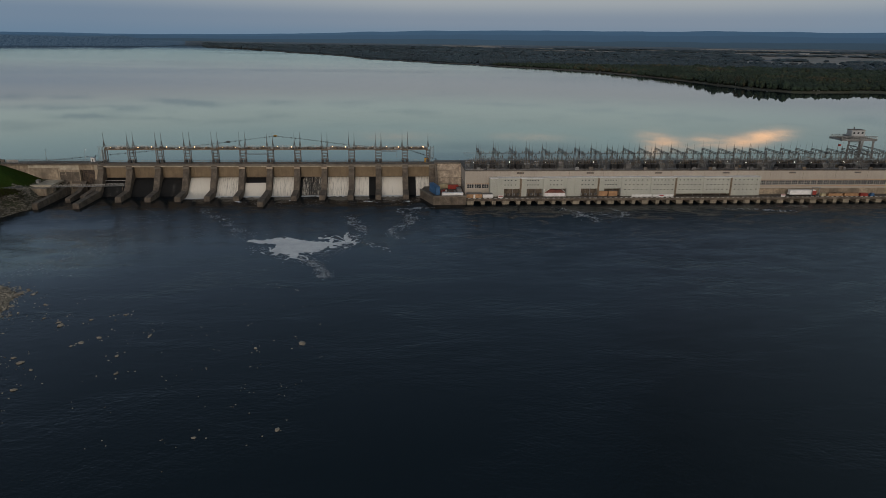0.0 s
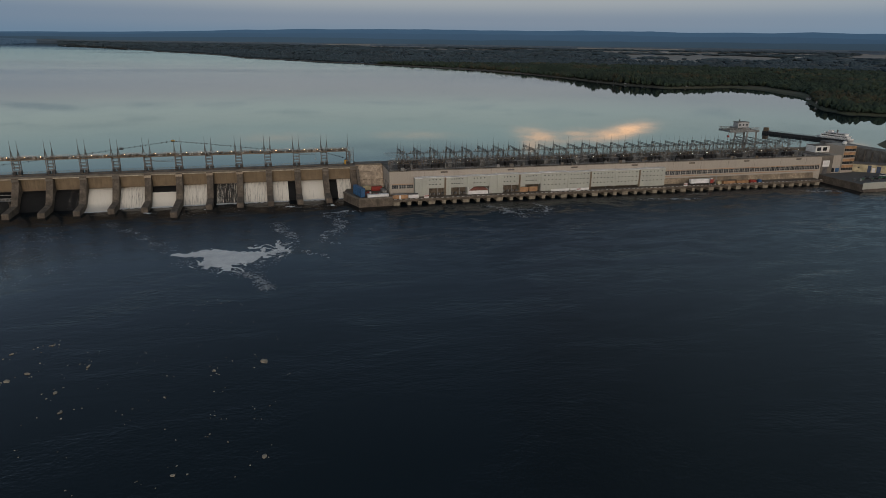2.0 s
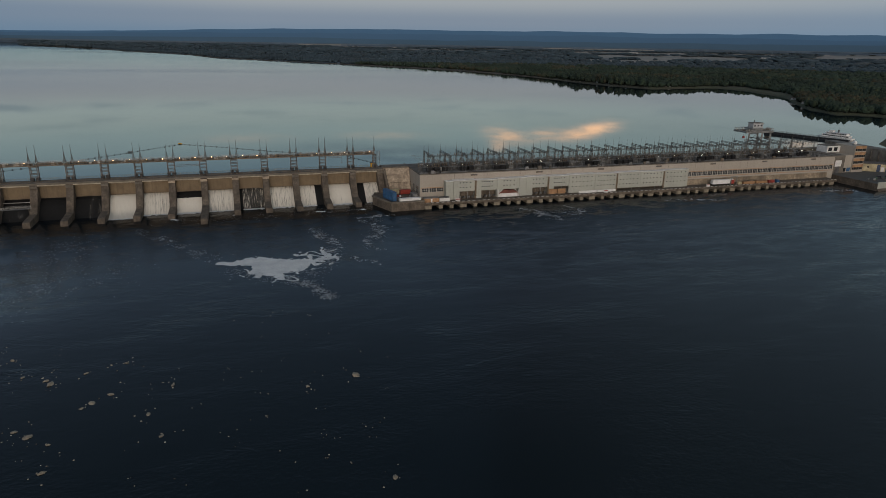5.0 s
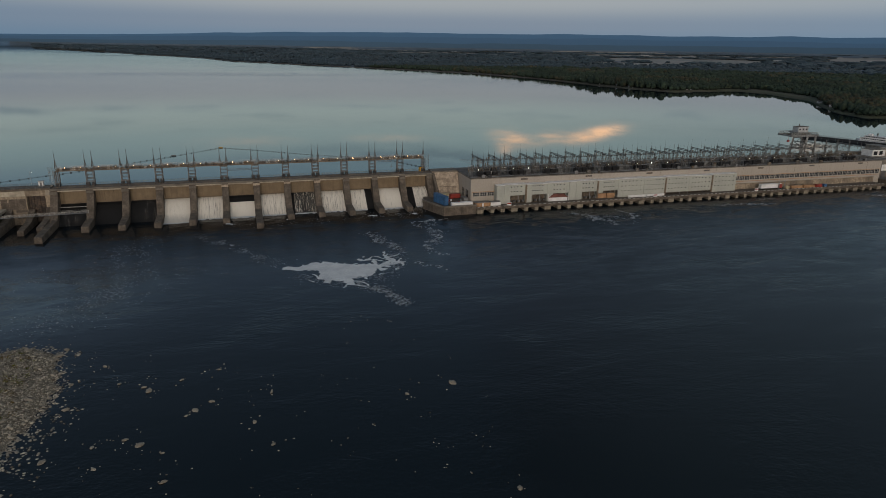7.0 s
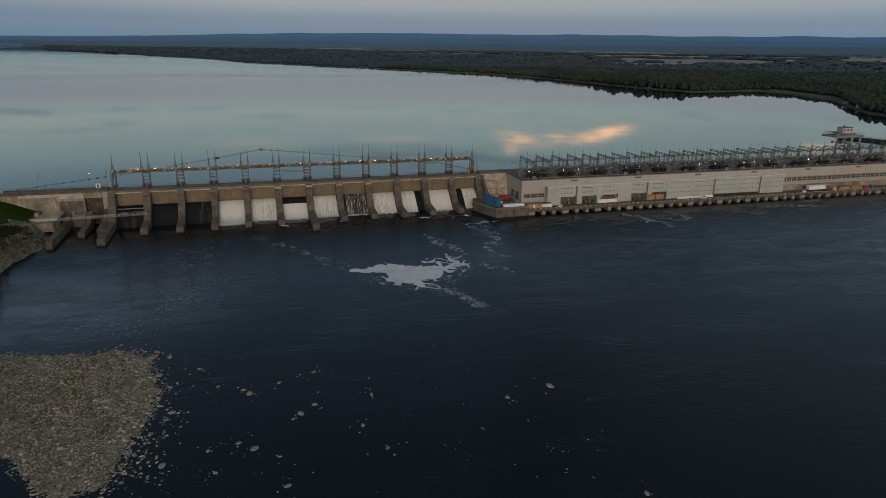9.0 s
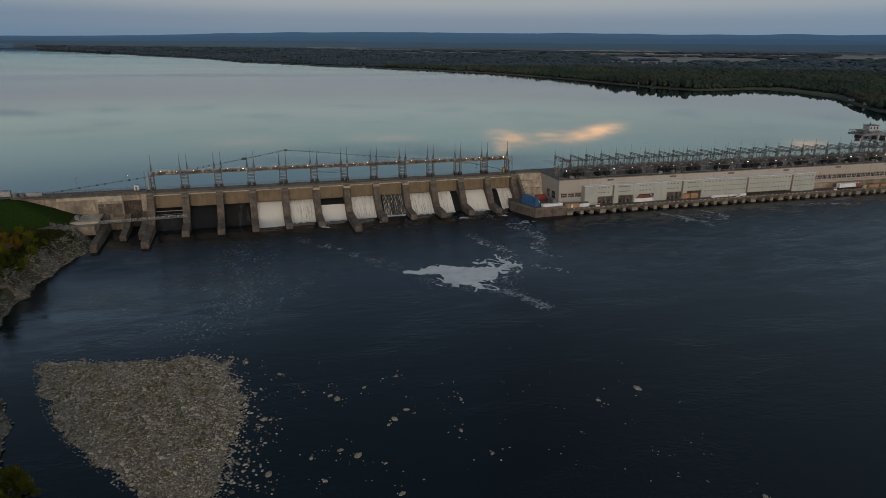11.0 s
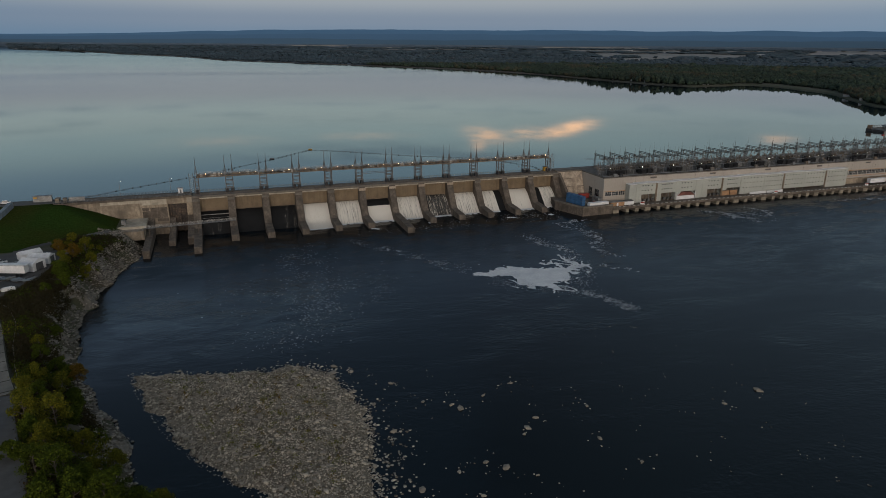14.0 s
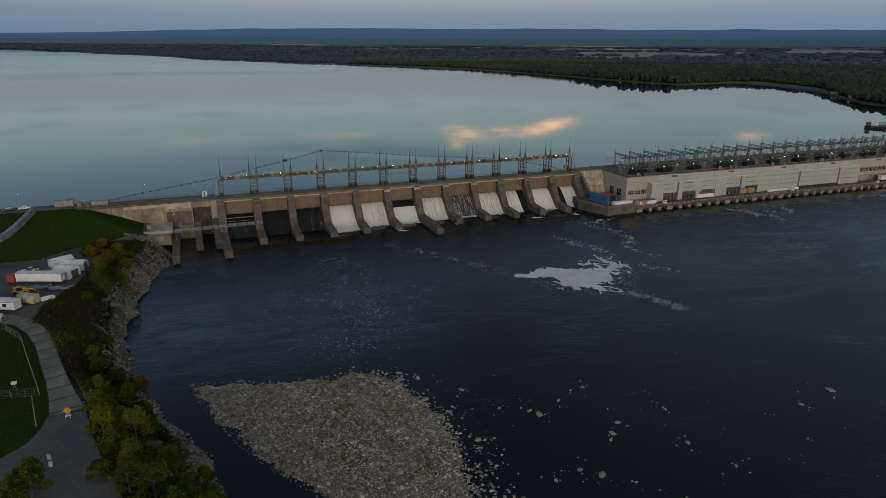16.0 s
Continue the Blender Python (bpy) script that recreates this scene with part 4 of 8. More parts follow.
prism(bm, [(402.6, 3), (402.6, 17.0), (394.0, 17.0), (393.0, 11), (393.0, 3)], -214, -196.004)
part("wall", bm, M_TANWALL, west)
bm = bmesh.new()
a = [bm.verts.new(p) for p in ((WX0, 393.9, 8), (-214.004, 393.9, 8), (-214.004, 394.0, 17.0), (WX0, 394.0, 16.79), (WX0, 402.6, 8), (-214.004, 402.6, 8), (-214.004, 402.6, 17.0), (WX0, 402.6, 16.79))]
for f in ((0, 1, 2, 3), (7, 6, 5, 4), (0, 4, 5, 1), (1, 5, 6, 2), (2, 6, 7, 3), (3, 7, 4, 0)):
    bm.faces.new([a[q] for q in f])
part("wall", bm, M_TANWALL, west)
# darker lifts low on the wall
for x0, x1, z0, z1 in ((-199.5, -192.6, 7.5, 11.6), (-192.5, -185.2, 7.9, 12.9), (-213, -206.2, 10.4, 12.8), (-206.1, -200, 10.8, 12.3), (-198.8, -193.2, 11.7, 13.2), (-189.9, -185.0, 3.0, 7.8)):
    bm = bmesh.new()
    y0 = 393.0 if x0 > -196 or z1 < 11 else 393.0
    prism(bm, [(394.8, z0), (394.8, z1), (y0 + max(0, (z1 - 5) / 12) - 0.05, z1), (y0 + max(0, (z0 - 5) / 12) - 0.05, z0)], x0, x1)
    part("stained_lift", bm, M_CONCRETE, west)
# paler lifts along the top of the wall
for x0, x1 in ((-213.5, -206.1), (-206.0, -199.1), (-199.0, -192.1), (-192.0, -185.2), (-176.2, -174.0)):
    bm = bmesh.new()
    prism(bm, [(394.8, 14.4), (394.8, 16.9), (393.86, 16.9), (393.66, 14.4)], x0, x1)
    part("top_lift", bm, M_PALEBEAM, west)
# the crest, level by the gates and rising to the west
for a, b, za, zb in ((-212, deck_x0 - 0.01, 17.004, 17.004), (WX0, -212.004, 16.8, 17.004)):
    bm = bmesh.new()
    vs = [bm.verts.new(p) for p in ((a, 393.3, za), (b, 393.3, zb), (b, 401.8, zb), (a, 401.8, za), (a, 393.3, za + 1.0), (b, 393.3, zb + 1.0), (b, 401.8, zb + 1.0), (a, 401.8, za + 1.0))]
    for f in ((3, 2, 1, 0), (4, 5, 6, 7), (0, 1, 5, 4), (1, 2, 6, 5), (2, 3, 7, 6), (3, 0, 4, 7)):
        bm.faces.new([vs[q] for q in f])
    part("crest", bm, M_CONCRETE, west)
    bm = bmesh.new()
    n = int((b - a) / 1.5)
    for y in (393.4, 401.5):
        for q in range(n + 1):
            x, z = a + (b - a) * q / n, za + 1.0 + (zb - za) * q / n
            tube(bm, (x, y, z), (x, y, z + 1.1), 0.06, 4)
        for h in (0.25, 0.55, 0.85, 1.1):
            tube(bm, (a, y, za + 1.0 + h), (b, y, zb + 1.0 + h), 0.045, 4)
    part("railing", bm, M_GALV, west)
for z in (15.0, 13.0):
    bm = bmesh.new()
    box(bm, -212, -185.3, 392.95 + (z - 5) / 12, 394.5, z - 0.06, z + 0.06)
    part("lift_joint", bm, M_CONCRETE, west)
for x, toe, h in ((-192.8, 355.0, 4.2), (-183.2, 371.0, 3.2), (-175.0, 371.0, 4.4)):
    bm = bmesh.new()
    prism(bm, [(394, -4), (394, h + 4.5), (389, h + 1.5), (384, h), (toe + 0.6, h - 0.8), (toe, h - 1.6), (toe, -4)], x - 1.45, x + 1.45)
    bmesh.ops.bevel(bm, geom=bm.edges[:], offset=0.1, segments=1, affect="EDGES")
    part("toe_pier", bm, M_CONCRETE, west)
# footbridge along the toe
walkway = thing("footbridge", (0, 0, 0), "narrow steel footbridge with handrails over the sluice outlets", "footbridge")
p0, p1 = Vector((-194.5, 376.4, 7.7)), Vector((-155.0, 379.4, 7.7))
d = (p1 - p0)
bm = bmesh.new()
for off in (-0.6, 0.6):
    side = Vector((-d.y, d.x, 0)).normalized() * off
    tube(bm, p0 + side, p1 + side, 0.12)
for q in range(40):
    c = p0 + d * (q / 39)
    s = Vector((-d.y, d.x, 0)).normalized() * 0.6
    tube(bm, c - s, c + s, 0.05)
part("walkway", bm, M_GALV, walkway)
bm = bmesh.new()
for off in (-0.6, 0.6):
    side = Vector((-d.y, d.x, 0)).normalized() * off
    for h in (0.6, 1.1):
        tube(bm, p0 + side + Vector((0, 0, h)), p1 + side + Vector((0, 0, h)), 0.045, 3)
    for q in range(20):
        c = p0 + d * (q / 19) + side
        tube(bm, c, c + Vector((0, 0, 1.1)), 0.04, 3)
part("handrail", bm, M_PALESTEEL, walkway)
for x, y in ((-192.6, 376.5), (-183.2, 377.2), (-175, 377.8), (-171.8, 378.1), (-156, 379.3)):
    bm = bmesh.new()
    tube(bm, (x, y, -1), (x, y, 7.6), 0.16, 6)
    part("support_post", bm, M_CONCRETE, walkway)

# ---- the wing wall between spillway and powerhouse ----
wing = thing("wing_wall", (0, 0, 0), "cracked pale concrete wing wall above the quay", "wall", kind="structure")
bm = bmesh.new()
prism(bm, [(402.6, -4), (402.6, 17.4), (393.6, 17.4), (388.5, 4), (388.5, -4)], deck_x1 + 0.004, 40.4)
part("wall", bm, M_SPALL, wing)
bm = bmesh.new()
prism(bm, [(393.5, 4.6), (393.5, 17.0), (391.8, 17.0), (378.0, 4.6)], deck_x1 + 0.01, deck_x1 + 1.4)
part("buttress", bm, M_CONCRETE, wing)
bm = bmesh.new()
box(bm, deck_x1 + 0.004, 40.2, 393.4, 401.4, 17.404, 18.2)
part("crest", bm, M_DECK, wing)
for z0, x0, x1 in ((13.6, 24, 33), (9.3, 28, 41)):
    bm = bmesh.new()
    y = 393.6 - (17.4 - z0) * 0.381
    box(bm, x0, x1, y - 0.05, y + 1.0, z0 - 0.1, z0 + 0.1)
    part("lift_joint", bm, M_CONCRETE, wing)

# ---- the powerhouse ----
PH_TURN = -0.41
PHM = pose(40.5, 360.27, 0, 0, 0, PH_TURN) @ Matrix.Diagonal((1.0088, 1, 1, 1))
UNIT = 20.3
ROOF_Z, DECK_Z = 17.2, 3.1
FRONT = 9.6
ph = thing("powerhouse", (0, 0, 0), "long beige concrete powerhouse over the tailrace", "powerhouse", kind="structure")
ph.matrix_world = PHM
bm = bmesh.new()
box(bm, 0, 297, FRONT, 46, -4, ROOF_Z)
part("wall", bm, M_PHWALL, ph)
bm = bmesh.new()
box(bm, 0.4, 296.6, FRONT + 0.5, 45.6, ROOF_Z + 0.004, ROOF_Z + 0.12)
roof = part("roof", bm, M_ROOF, ph)
for x0, x1, y0, y1 in ((-0.15, 297.15, FRONT - 0.15, FRONT + 0.4), (-0.15, 0.35, FRONT + 0.4, 46), (296.65, 297.15, FRONT + 0.4, 46)):
    bm = bmesh.new()
    box(bm, x0, x1, y0, y1, ROOF_Z + 0.004, ROOF_Z + 0.5)
    part("coping", bm, M_DECK, ph)
for x in (30, 71, 112, 153, 194, 235, 276):
    bm = bmesh.new()
    box(bm, x, x + 4.2, FRONT - 0.06, FRONT + 0.2, 15.6, 16.6)
    vent = part("vent", bm, M_RUSTSTEEL, ph)
    for q in range(3):
        bm = bmesh.new()
        box(bm, x + 0.25 + q * 1.35, x + 1.25 + q * 1.35, FRONT - 0.1, FRONT - 0.065, 15.8, 16.4)
        part("louvre", bm, M_DARKSTEEL, vent)
# expansion joints down the front
for k in range(1, 15):
    bm = bmesh.new()
    box(bm, k * UNIT - 0.05, k * UNIT + 0.05, FRONT - 0.03, FRONT + 0.1, 12, ROOF_Z)
    part("joint", bm, M_CONCRETE, ph)
# the tailrace deck on its piers
bm = bmesh.new()
box(bm, 0, 291, -0.4, FRONT - 0.004, 1.9, DECK_Z)
deck = part("deck", bm, M_CONCRETE, ph)
bm = bmesh.new()
box(bm, 0, 291, -0.75, -0.404, 2.1, DECK_Z + 0.25)
part("kerb", bm, M_CONCRETE, ph)
kerb_me = None
for q in range(96):
    m = pose(1.5 + q * 3.03, -0.62, DECK_Z + 0.254)
    if kerb_me is None:
        bm = bmesh.new()
        box(bm, -0.75, 0.75, -0.12, 0.12, 0, 0.3)
        ob = part("kerb_block", bm, M_PALESTEEL, ph)
        kerb_me, ob.matrix_basis = ob.data, m
    else:
        share("kerb_block", kerb_me, ph, m)
M_PIERFACE = material("streaked_pier_concrete", (0.34, 0.29, 0.215), 0.9, streaks=0.75, stain=0.5, grain=1.5, vary=0.5, second=(0.20, 0.17, 0.125))
for k in range(15):
    for dx, w in ((2.2, 1.9), (9.4, 1.05), (15.6, 1.05)):
        x = k * UNIT + dx
        if x > 289:
            continue
        bm = bmesh.new()
        box(bm, x - w, x + w, -0.9, 9, -4, 1.5)
        box(bm, x - w - 0.15, x + w + 0.15, -1.05, 9, 1.504, 1.896)
        bmesh.ops.bevel(bm, geom=bm.edges[:], offset=0.07, segments=1, affect="EDGES")
        part("tailrace_pier", bm, M_PIERFACE, ph)
# near black for the shade between the tailrace piers
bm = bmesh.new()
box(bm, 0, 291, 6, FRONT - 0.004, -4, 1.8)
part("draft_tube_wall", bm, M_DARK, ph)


def window_band(x0, x1, z0, z1, n, cheek):
    """A strip window between two orange bands."""
    bm = bmesh.new()
    box(bm, x0 - 0.3, x1 + 0.3, FRONT - 0.12, FRONT + 0.05, z1, z1 + 0.35)
    part("band", bm, M_ORANGE, ph)
    if cheek:
        bm = bmesh.new()
        box(bm, x0 - 0.3, x1 + 0.3, FRONT - 0.10, FRONT + 0.05, z0 - 0.9, z0 - 0.6)
        part("band", bm, M_ORANGE, ph)
    for q in range(n):
        a, b = x0 + (x1 - x0) * q / n, x0 + (x1 - x0) * (q + 1) / n
        bm = bmesh.new()
        box(bm, a + 0.25, b - 0.25, FRONT - 0.05, FRONT + 0.05, z0, z1 - 0.004)
        win = part("window", bm, M_PANE, ph)
        bm = bmesh.new()
        for u in np.linspace(a + 0.25, b - 0.25, 4):
            box(bm, u - 0.08, u + 0.08, FRONT - 0.12, FRONT - 0.054, z0, z1 - 0.01)
        for v in (z0 + 0.05, (z0 + z1) / 2, z1 - 0.06):
            box(bm, a + 0.31, b - 0.31, FRONT - 0.11, FRONT - 0.056, v - 0.05, v + 0.05)
        part("frame", bm, M_PALESTEEL, win)


window_band(1.0, 14.0, 7.3, 9.6, 3, False)
window_band(176.5, 296.0, 8.7, 11.4, 30, True)
# pale ledge under the eastern windows
bm = bmesh.new()
box(bm, 176, 291, FRONT - 1.2, FRONT - 0.13, DECK_Z, 6.6)
part("ledge", bm, M_TANWALL, ph)

# the wrapped enclosure on the deck, unit by unit
ENC0, ENC1 = 14.0, 175.0
enclosure = thing("works_enclosure", (0, 0, 0), "pale panelled works enclosure with small square windows on the tailrace deck", "enclosure")
enclosure.matrix_world = PHM
EY = 5.6
hole = None
edges = [ENC0, 18.6, 31.8, 45.0, 58.8, 63.4, 77.4, 91.0, 108.6, 123.6, 140.3, 157.0, ENC1]
OPEN = {1: "machines", 2: "machines", 3: "tent", 5: "machines", 6: "crates", 9: "low", 10: "low"}
for k, (a, b) in enumerate(zip(edges, edges[1:])):
    top = 13.6 + 0.3 * (k > 3) + 0.25 * (k % 2)
    low = DECK_Z + 0.004
    solid = low if k in (0, 4, 7, 8, 11) else (7.6 if k in OPEN and OPEN[k] != "low" else 4.4)
    bm = bmesh.new()
    box(bm, a + 0.06, b - 0.06, EY, FRONT - 0.16, solid, top)
    panel = part("panel", bm, M_SHEET, enclosure)
    bm = bmesh.new()
    box(bm, a, b - 0.01, EY - 0.12, FRONT - 0.15, top + 0.004, top + 0.22)
    part("cap", bm, M_WHITE, panel)
    if solid > low:
        bm = bmesh.new()
        for x in ((a * 0.36 + b * 0.64), b - 0.4):
            box(bm, x, x + 0.3, EY + 0.1, EY + 0.4, low, solid - 0.004)
        part("post", bm, M_GALV, panel)
        bm = bmesh.new()
        box(bm, a + 0.06, b - 0.06, FRONT - 0.3, FRONT - 0.17, low, solid - 0.01)
        part("backing", bm, M_CONCRETE, panel)
    if solid > low and k < 7:
        bm = bmesh.new()
        box(bm, a + 0.06, a + 0.06 + (b - a) * 0.27, EY, FRONT - 0.31, low, solid - 0.004)
        part("pillar", bm, M_SHEET, panel)
    rows_z = (12.6, 9.9) if k < 7 else (12.6, 9.8, 6.9)
    n = 0 if b - a < 11 else ((5 if k in (2, 6) else 4) if k < 7 else 6)
    for z in rows_z:
        for q in range(n):
            x = a + (b - a) * ((0.31 if k < 7 else 0.14) + (0.42 if k < 7 else 0.70) * q / (n - 1)) + (0.5 if q == n - 1 else 0)
            if hole is None:
                bm = bmesh.new()
                box(bm, -0.38, 0.38, -0.03, 0.02, -0.24, 0.24)
                ob = part("window", bm, M_PANE, panel)
                hole = ob.data
                ob.matrix_basis = pose(x, EY - 0.004, z)
            else:
                share("window", hole, panel, pose(x, EY - 0.004, z))
for x in (31.8, 77.4, 123.6, 157.0):
    bm = bmesh.new()
    box(bm, x - 0.5, x + 0.5, EY - 0.2, EY - 0.02, DECK_Z + 0.004, 13.7)
    for q in range(9):
        box(bm, x - 0.6, x + 0.6, EY - 0.5, EY - 0.204, 3.6 + q * 1.12, 3.7 + q * 1.12)
    part("ladder_shaft", bm, M_RUSTSTEEL, enclosure)


def loose(name, label, category, at, boxes, mat, group=""):
    """A small thing of bevelled blocks, each (name, x0, x1, y0, y1, z0, z1, material)."""
    ob = thing(name, at[:3], label, category, group, turn=at[3] if len(at) > 3 else 0)
    for nm, x0, x1, y0, y1, z0, z1, mt in boxes:
        bm = bmesh.new()
        box(bm, x0, x1, y0, y1, z0, z1)
        bmesh.ops.bevel(bm, geom=bm.edges[:], offset=min(0.06, (z1 - z0) * 0.2), segments=1, affect="EDGES")
        part(nm, bm, mt or mat, ob)
    return ob


def on_ph(x, y, z=DECK_Z + 0.01):
    m = PHM @ Vector((x, y, z))
    return (m.x, m.y, m.z, PH_TURN)


def container(at, length, width, height, mat, label, group="shipping containers"):
    ob = thing("shipping_container", at[:3], label, "container", group, turn=at[3])
    bm = bmesh.new()
    box(bm, 0, length, 0, width, 0.12, height)
    bmesh.ops.bevel(bm, geom=bm.edges[:], offset=0.05, segments=1, affect="EDGES")
    part("body", bm, mat, ob)
    n = int(length / 0.55)
    for y, d in ((0, -1), (width, 1)):
        line = []
        for q in range(n):
            x = q * length / n
            line += [(x + 0.05, 0.012), (x + 0.13, 0.06), (x + 0.35, 0.06), (x + 0.43, 0.012)]
        bm = bmesh.new()
        slab(bm, [(x, y + d * w) for x, w in line] + [(line[-1][0], y + d * 0.004), (line[0][0], y + d * 0.004)], 0.25, height - 0.2)
        part("corrugated_side", bm, mat, ob)
    bm = bmesh.new()
    for y in (0.1, width / 2 + 0.05):
        box(bm, -0.06, -0.004, y, y + width / 2 - 0.15, 0.25, height - 0.15)
    part("door", bm, mat, ob)
    bm = bmesh.new()
    for x in (0, length - 0.3):
        for y in (0, width - 0.3):
            box(bm, x, x + 0.3, y, y + 0.3, 0, 0.118)
    part("corner_foot", bm, M_DARKSTEEL, ob)
    return ob


# machines and goods inside the openings
for a, b in ((18.6, 31.8), (31.8, 45.0), (63.4, 77.4)):
    for q in range(5):
        x = a + 1.2 + (b - a - 2.4) * q / 4
        loose("generator_skid", "dark site generator standing under the enclosure", "generator", on_ph(x, EY + 1.2),
              [("base", -0.9, 0.9, -0.5, 0.7, 0, 0.3, M_RUSTSTEEL), ("engine", -0.7, 0.5, -0.4, 0.6, 0.304, 1.2 + 0.5 * random.random(), M_DARKSTEEL), ("panel", 0.52, 0.85, -0.3, 0.5, 0.304, 1.5, M_GALV)], M_DARKSTEEL, "generators on the deck")
M_MAROON = material("maroon_canvas", (0.20, 0.075, 0.055), 0.8, stain=0.4)
tent = loose("canopy_shelter", "white canvas shelter with a maroon pitched roof", "shelter", on_ph(51.9, EY + 0.2), [("wall", -6, 6, -0.8, 1.8, 0, 2.2, M_WHITE)], M_WHITE)
bm = bmesh.new()
slabpts = [(-6.3, 2.204), (6.3, 2.204), (3.2, 4.0), (-3.2, 4.0)]
vs = [bm.verts.new((x, y, z)) for y in (-0.9, 1.9) for x, z in slabpts]
for f in ((0, 1, 2, 3), (7, 6, 5, 4), (0, 4, 5, 1), (1, 5, 6, 2), (2, 6, 7, 3), (3, 7, 4, 0)):
    bm.faces.new([vs[i] for i in f])
part("roof", bm, M_MAROON, tent)
for sx in (-1, 1):
    bm = bmesh.new()
    box(bm, sx * 6.45 - 0.12, sx * 6.45 + 0.12, -1.2, -0.95, 0, 4.4)
    tube(bm, (sx * 6.45, -1.08, 2.3), (sx * 3.9, -1.08, 4.4), 0.13)
    part("brace", bm, M_WHITE, tent)
for x in (80.5, 86.3):
    loose("timber_crate", "large orange-brown timber crate on the deck", "crate", on_ph(x, EY + 0.6), [("box", -2.6, 2.6, -1, 1.2, 0.15, 3.0, M_ORANGE), ("skid", -2.4, 2.4, -0.9, -0.6, 0, 0.146, M_WOOD), ("lid", -2.7, 2.7, -1.1, 1.3, 3.004, 3.2, M_WOOD)], M_ORANGE, "crates")
for x in (100, 106, 112.5, 119):
    loose("barrier_block", "long white concrete barrier along the enclosure", "barrier", on_ph(x, 3.6), [("base", -3, 3, -0.4, 0.4, 0, 0.4, M_WHITE), ("stem", -3, 3, -0.18, 0.18, 0.404, 1.3, M_WHITE)], M_WHITE, "barriers")
for x in (19.6, 113.5, 187):
    s = loose("safety_sign", "white and red danger sign board at the deck edge", "sign", on_ph(x, 0.4), [("board", -1.4, 1.4, -0.05, 0.05, 0.3, 1.9, M_WHITE), ("red_bar", -1.3, 1.3, -0.09, -0.055, 1.1, 1.7, M_RED), ("post", -1.2, -1.08, 0.055, 0.15, 0, 1.8, M_GALV), ("post", 1.08, 1.2, 0.055, 0.15, 0, 1.8, M_GALV)], M_WHITE, "deck signs")
loose("site_hut", "orange and grey flat-roofed site hut on the deck", "hut", on_ph(5.2, 2.0), [("wall", -5, 4, 0, 3.2, 0, 2.2, M_ORANGE), ("roof", -5.2, 4.2, -0.2, 3.4, 2.204, 2.5, M_GALV), ("door", -1.0, 0, -0.06, -0.004, 0.05, 2.0, M_WHITE)], M_ORANGE)
loose("storage_rack", "white storage rack filled with dark gear", "rack", on_ph(12.6, 2.6), [("body", -3, 3, 0, 2.2, 0, 1.9, M_WHITE), ("load", -2.7, 2.7, 0.2, 2.0, 1.904, 2.5, M_DARKSTEEL)], M_WHITE)

# lorry and goods on the eastern deck
truck = loose("lorry", "red and white lorry with a pale flat-sided trailer on the deck", "lorry", on_ph(192, 2.2),
              [("trailer", 0, 13.5, 0, 2.5, 1.1, 3.7, M_WHITE), ("chassis", 0.2, 16, 0.5, 2.0, 0.75, 1.096, M_DARKSTEEL), ("cab", 14.2, 16.6, 0.05, 2.45, 0.8, 3.3, M_RED), ("windscreen", 16.604, 16.65, 0.3, 2.2, 2.1, 3.0, M_PANE), ("roof_fairing", 14.5, 16.0, 0.3, 2.2, 3.304, 3.8, M_WHITE)], M_WHITE)
for x in (1.5, 2.7, 12.4, 15.6):
    for y in (0.15, 2.35):
        bm = bmesh.new()
        bmesh.ops.create_cone(bm, cap_ends=True, segments=14, radius1=0.5, radius2=0.5, depth=0.3, matrix=pose(x, y, 0.5, 90, 0, 0))
        part("wheel", bm, M_BLACK, truck)
portal = loose("lifting_frame", "grey steel lifting frame over the lorry", "gantry", on_ph(205, 1.4), [("post", 0, 0.4, 0, 0.4, 0, 5.2, M_GALV), ("post", 4.4, 4.8, 0, 0.4, 0, 5.2, M_GALV), ("beam", -0.2, 5.0, -0.05, 0.45, 5.204, 5.7, M_GALV)], M_GALV)
for k, (x, l, m) in enumerate(((211.5, 3.0, M_CREAM), (216, 9, M_ORANGE), (226, 9, M_ORANGE), (236, 5, M_RED), (242.5, 2.4, M_BLUE), (222, 6, M_WOOD))):
    loose("goods_stack", ("stack of cream crates", "stack of orange-brown steel frames", "stack of orange-brown steel frames", "red equipment skid", "blue drum cage", "stack of grey timber")[k] + " on the powerhouse deck", "stack", on_ph(x, 2.0 + (k == 5) * 2.6),
          [("tier", 0, l, 0, 2.2, 0, 0.9, m), ("tier", 0.3, l - 0.2, 0.1, 2.0, 0.904, 1.7, m), ("dunnage", 0.1, l - 0.1, 0.3, 0.5, 1.704, 1.8, M_WOOD)], m, "goods on the deck")

# ---- the switchyard on the roof ----
RZ = ROOF_Z + 0.125


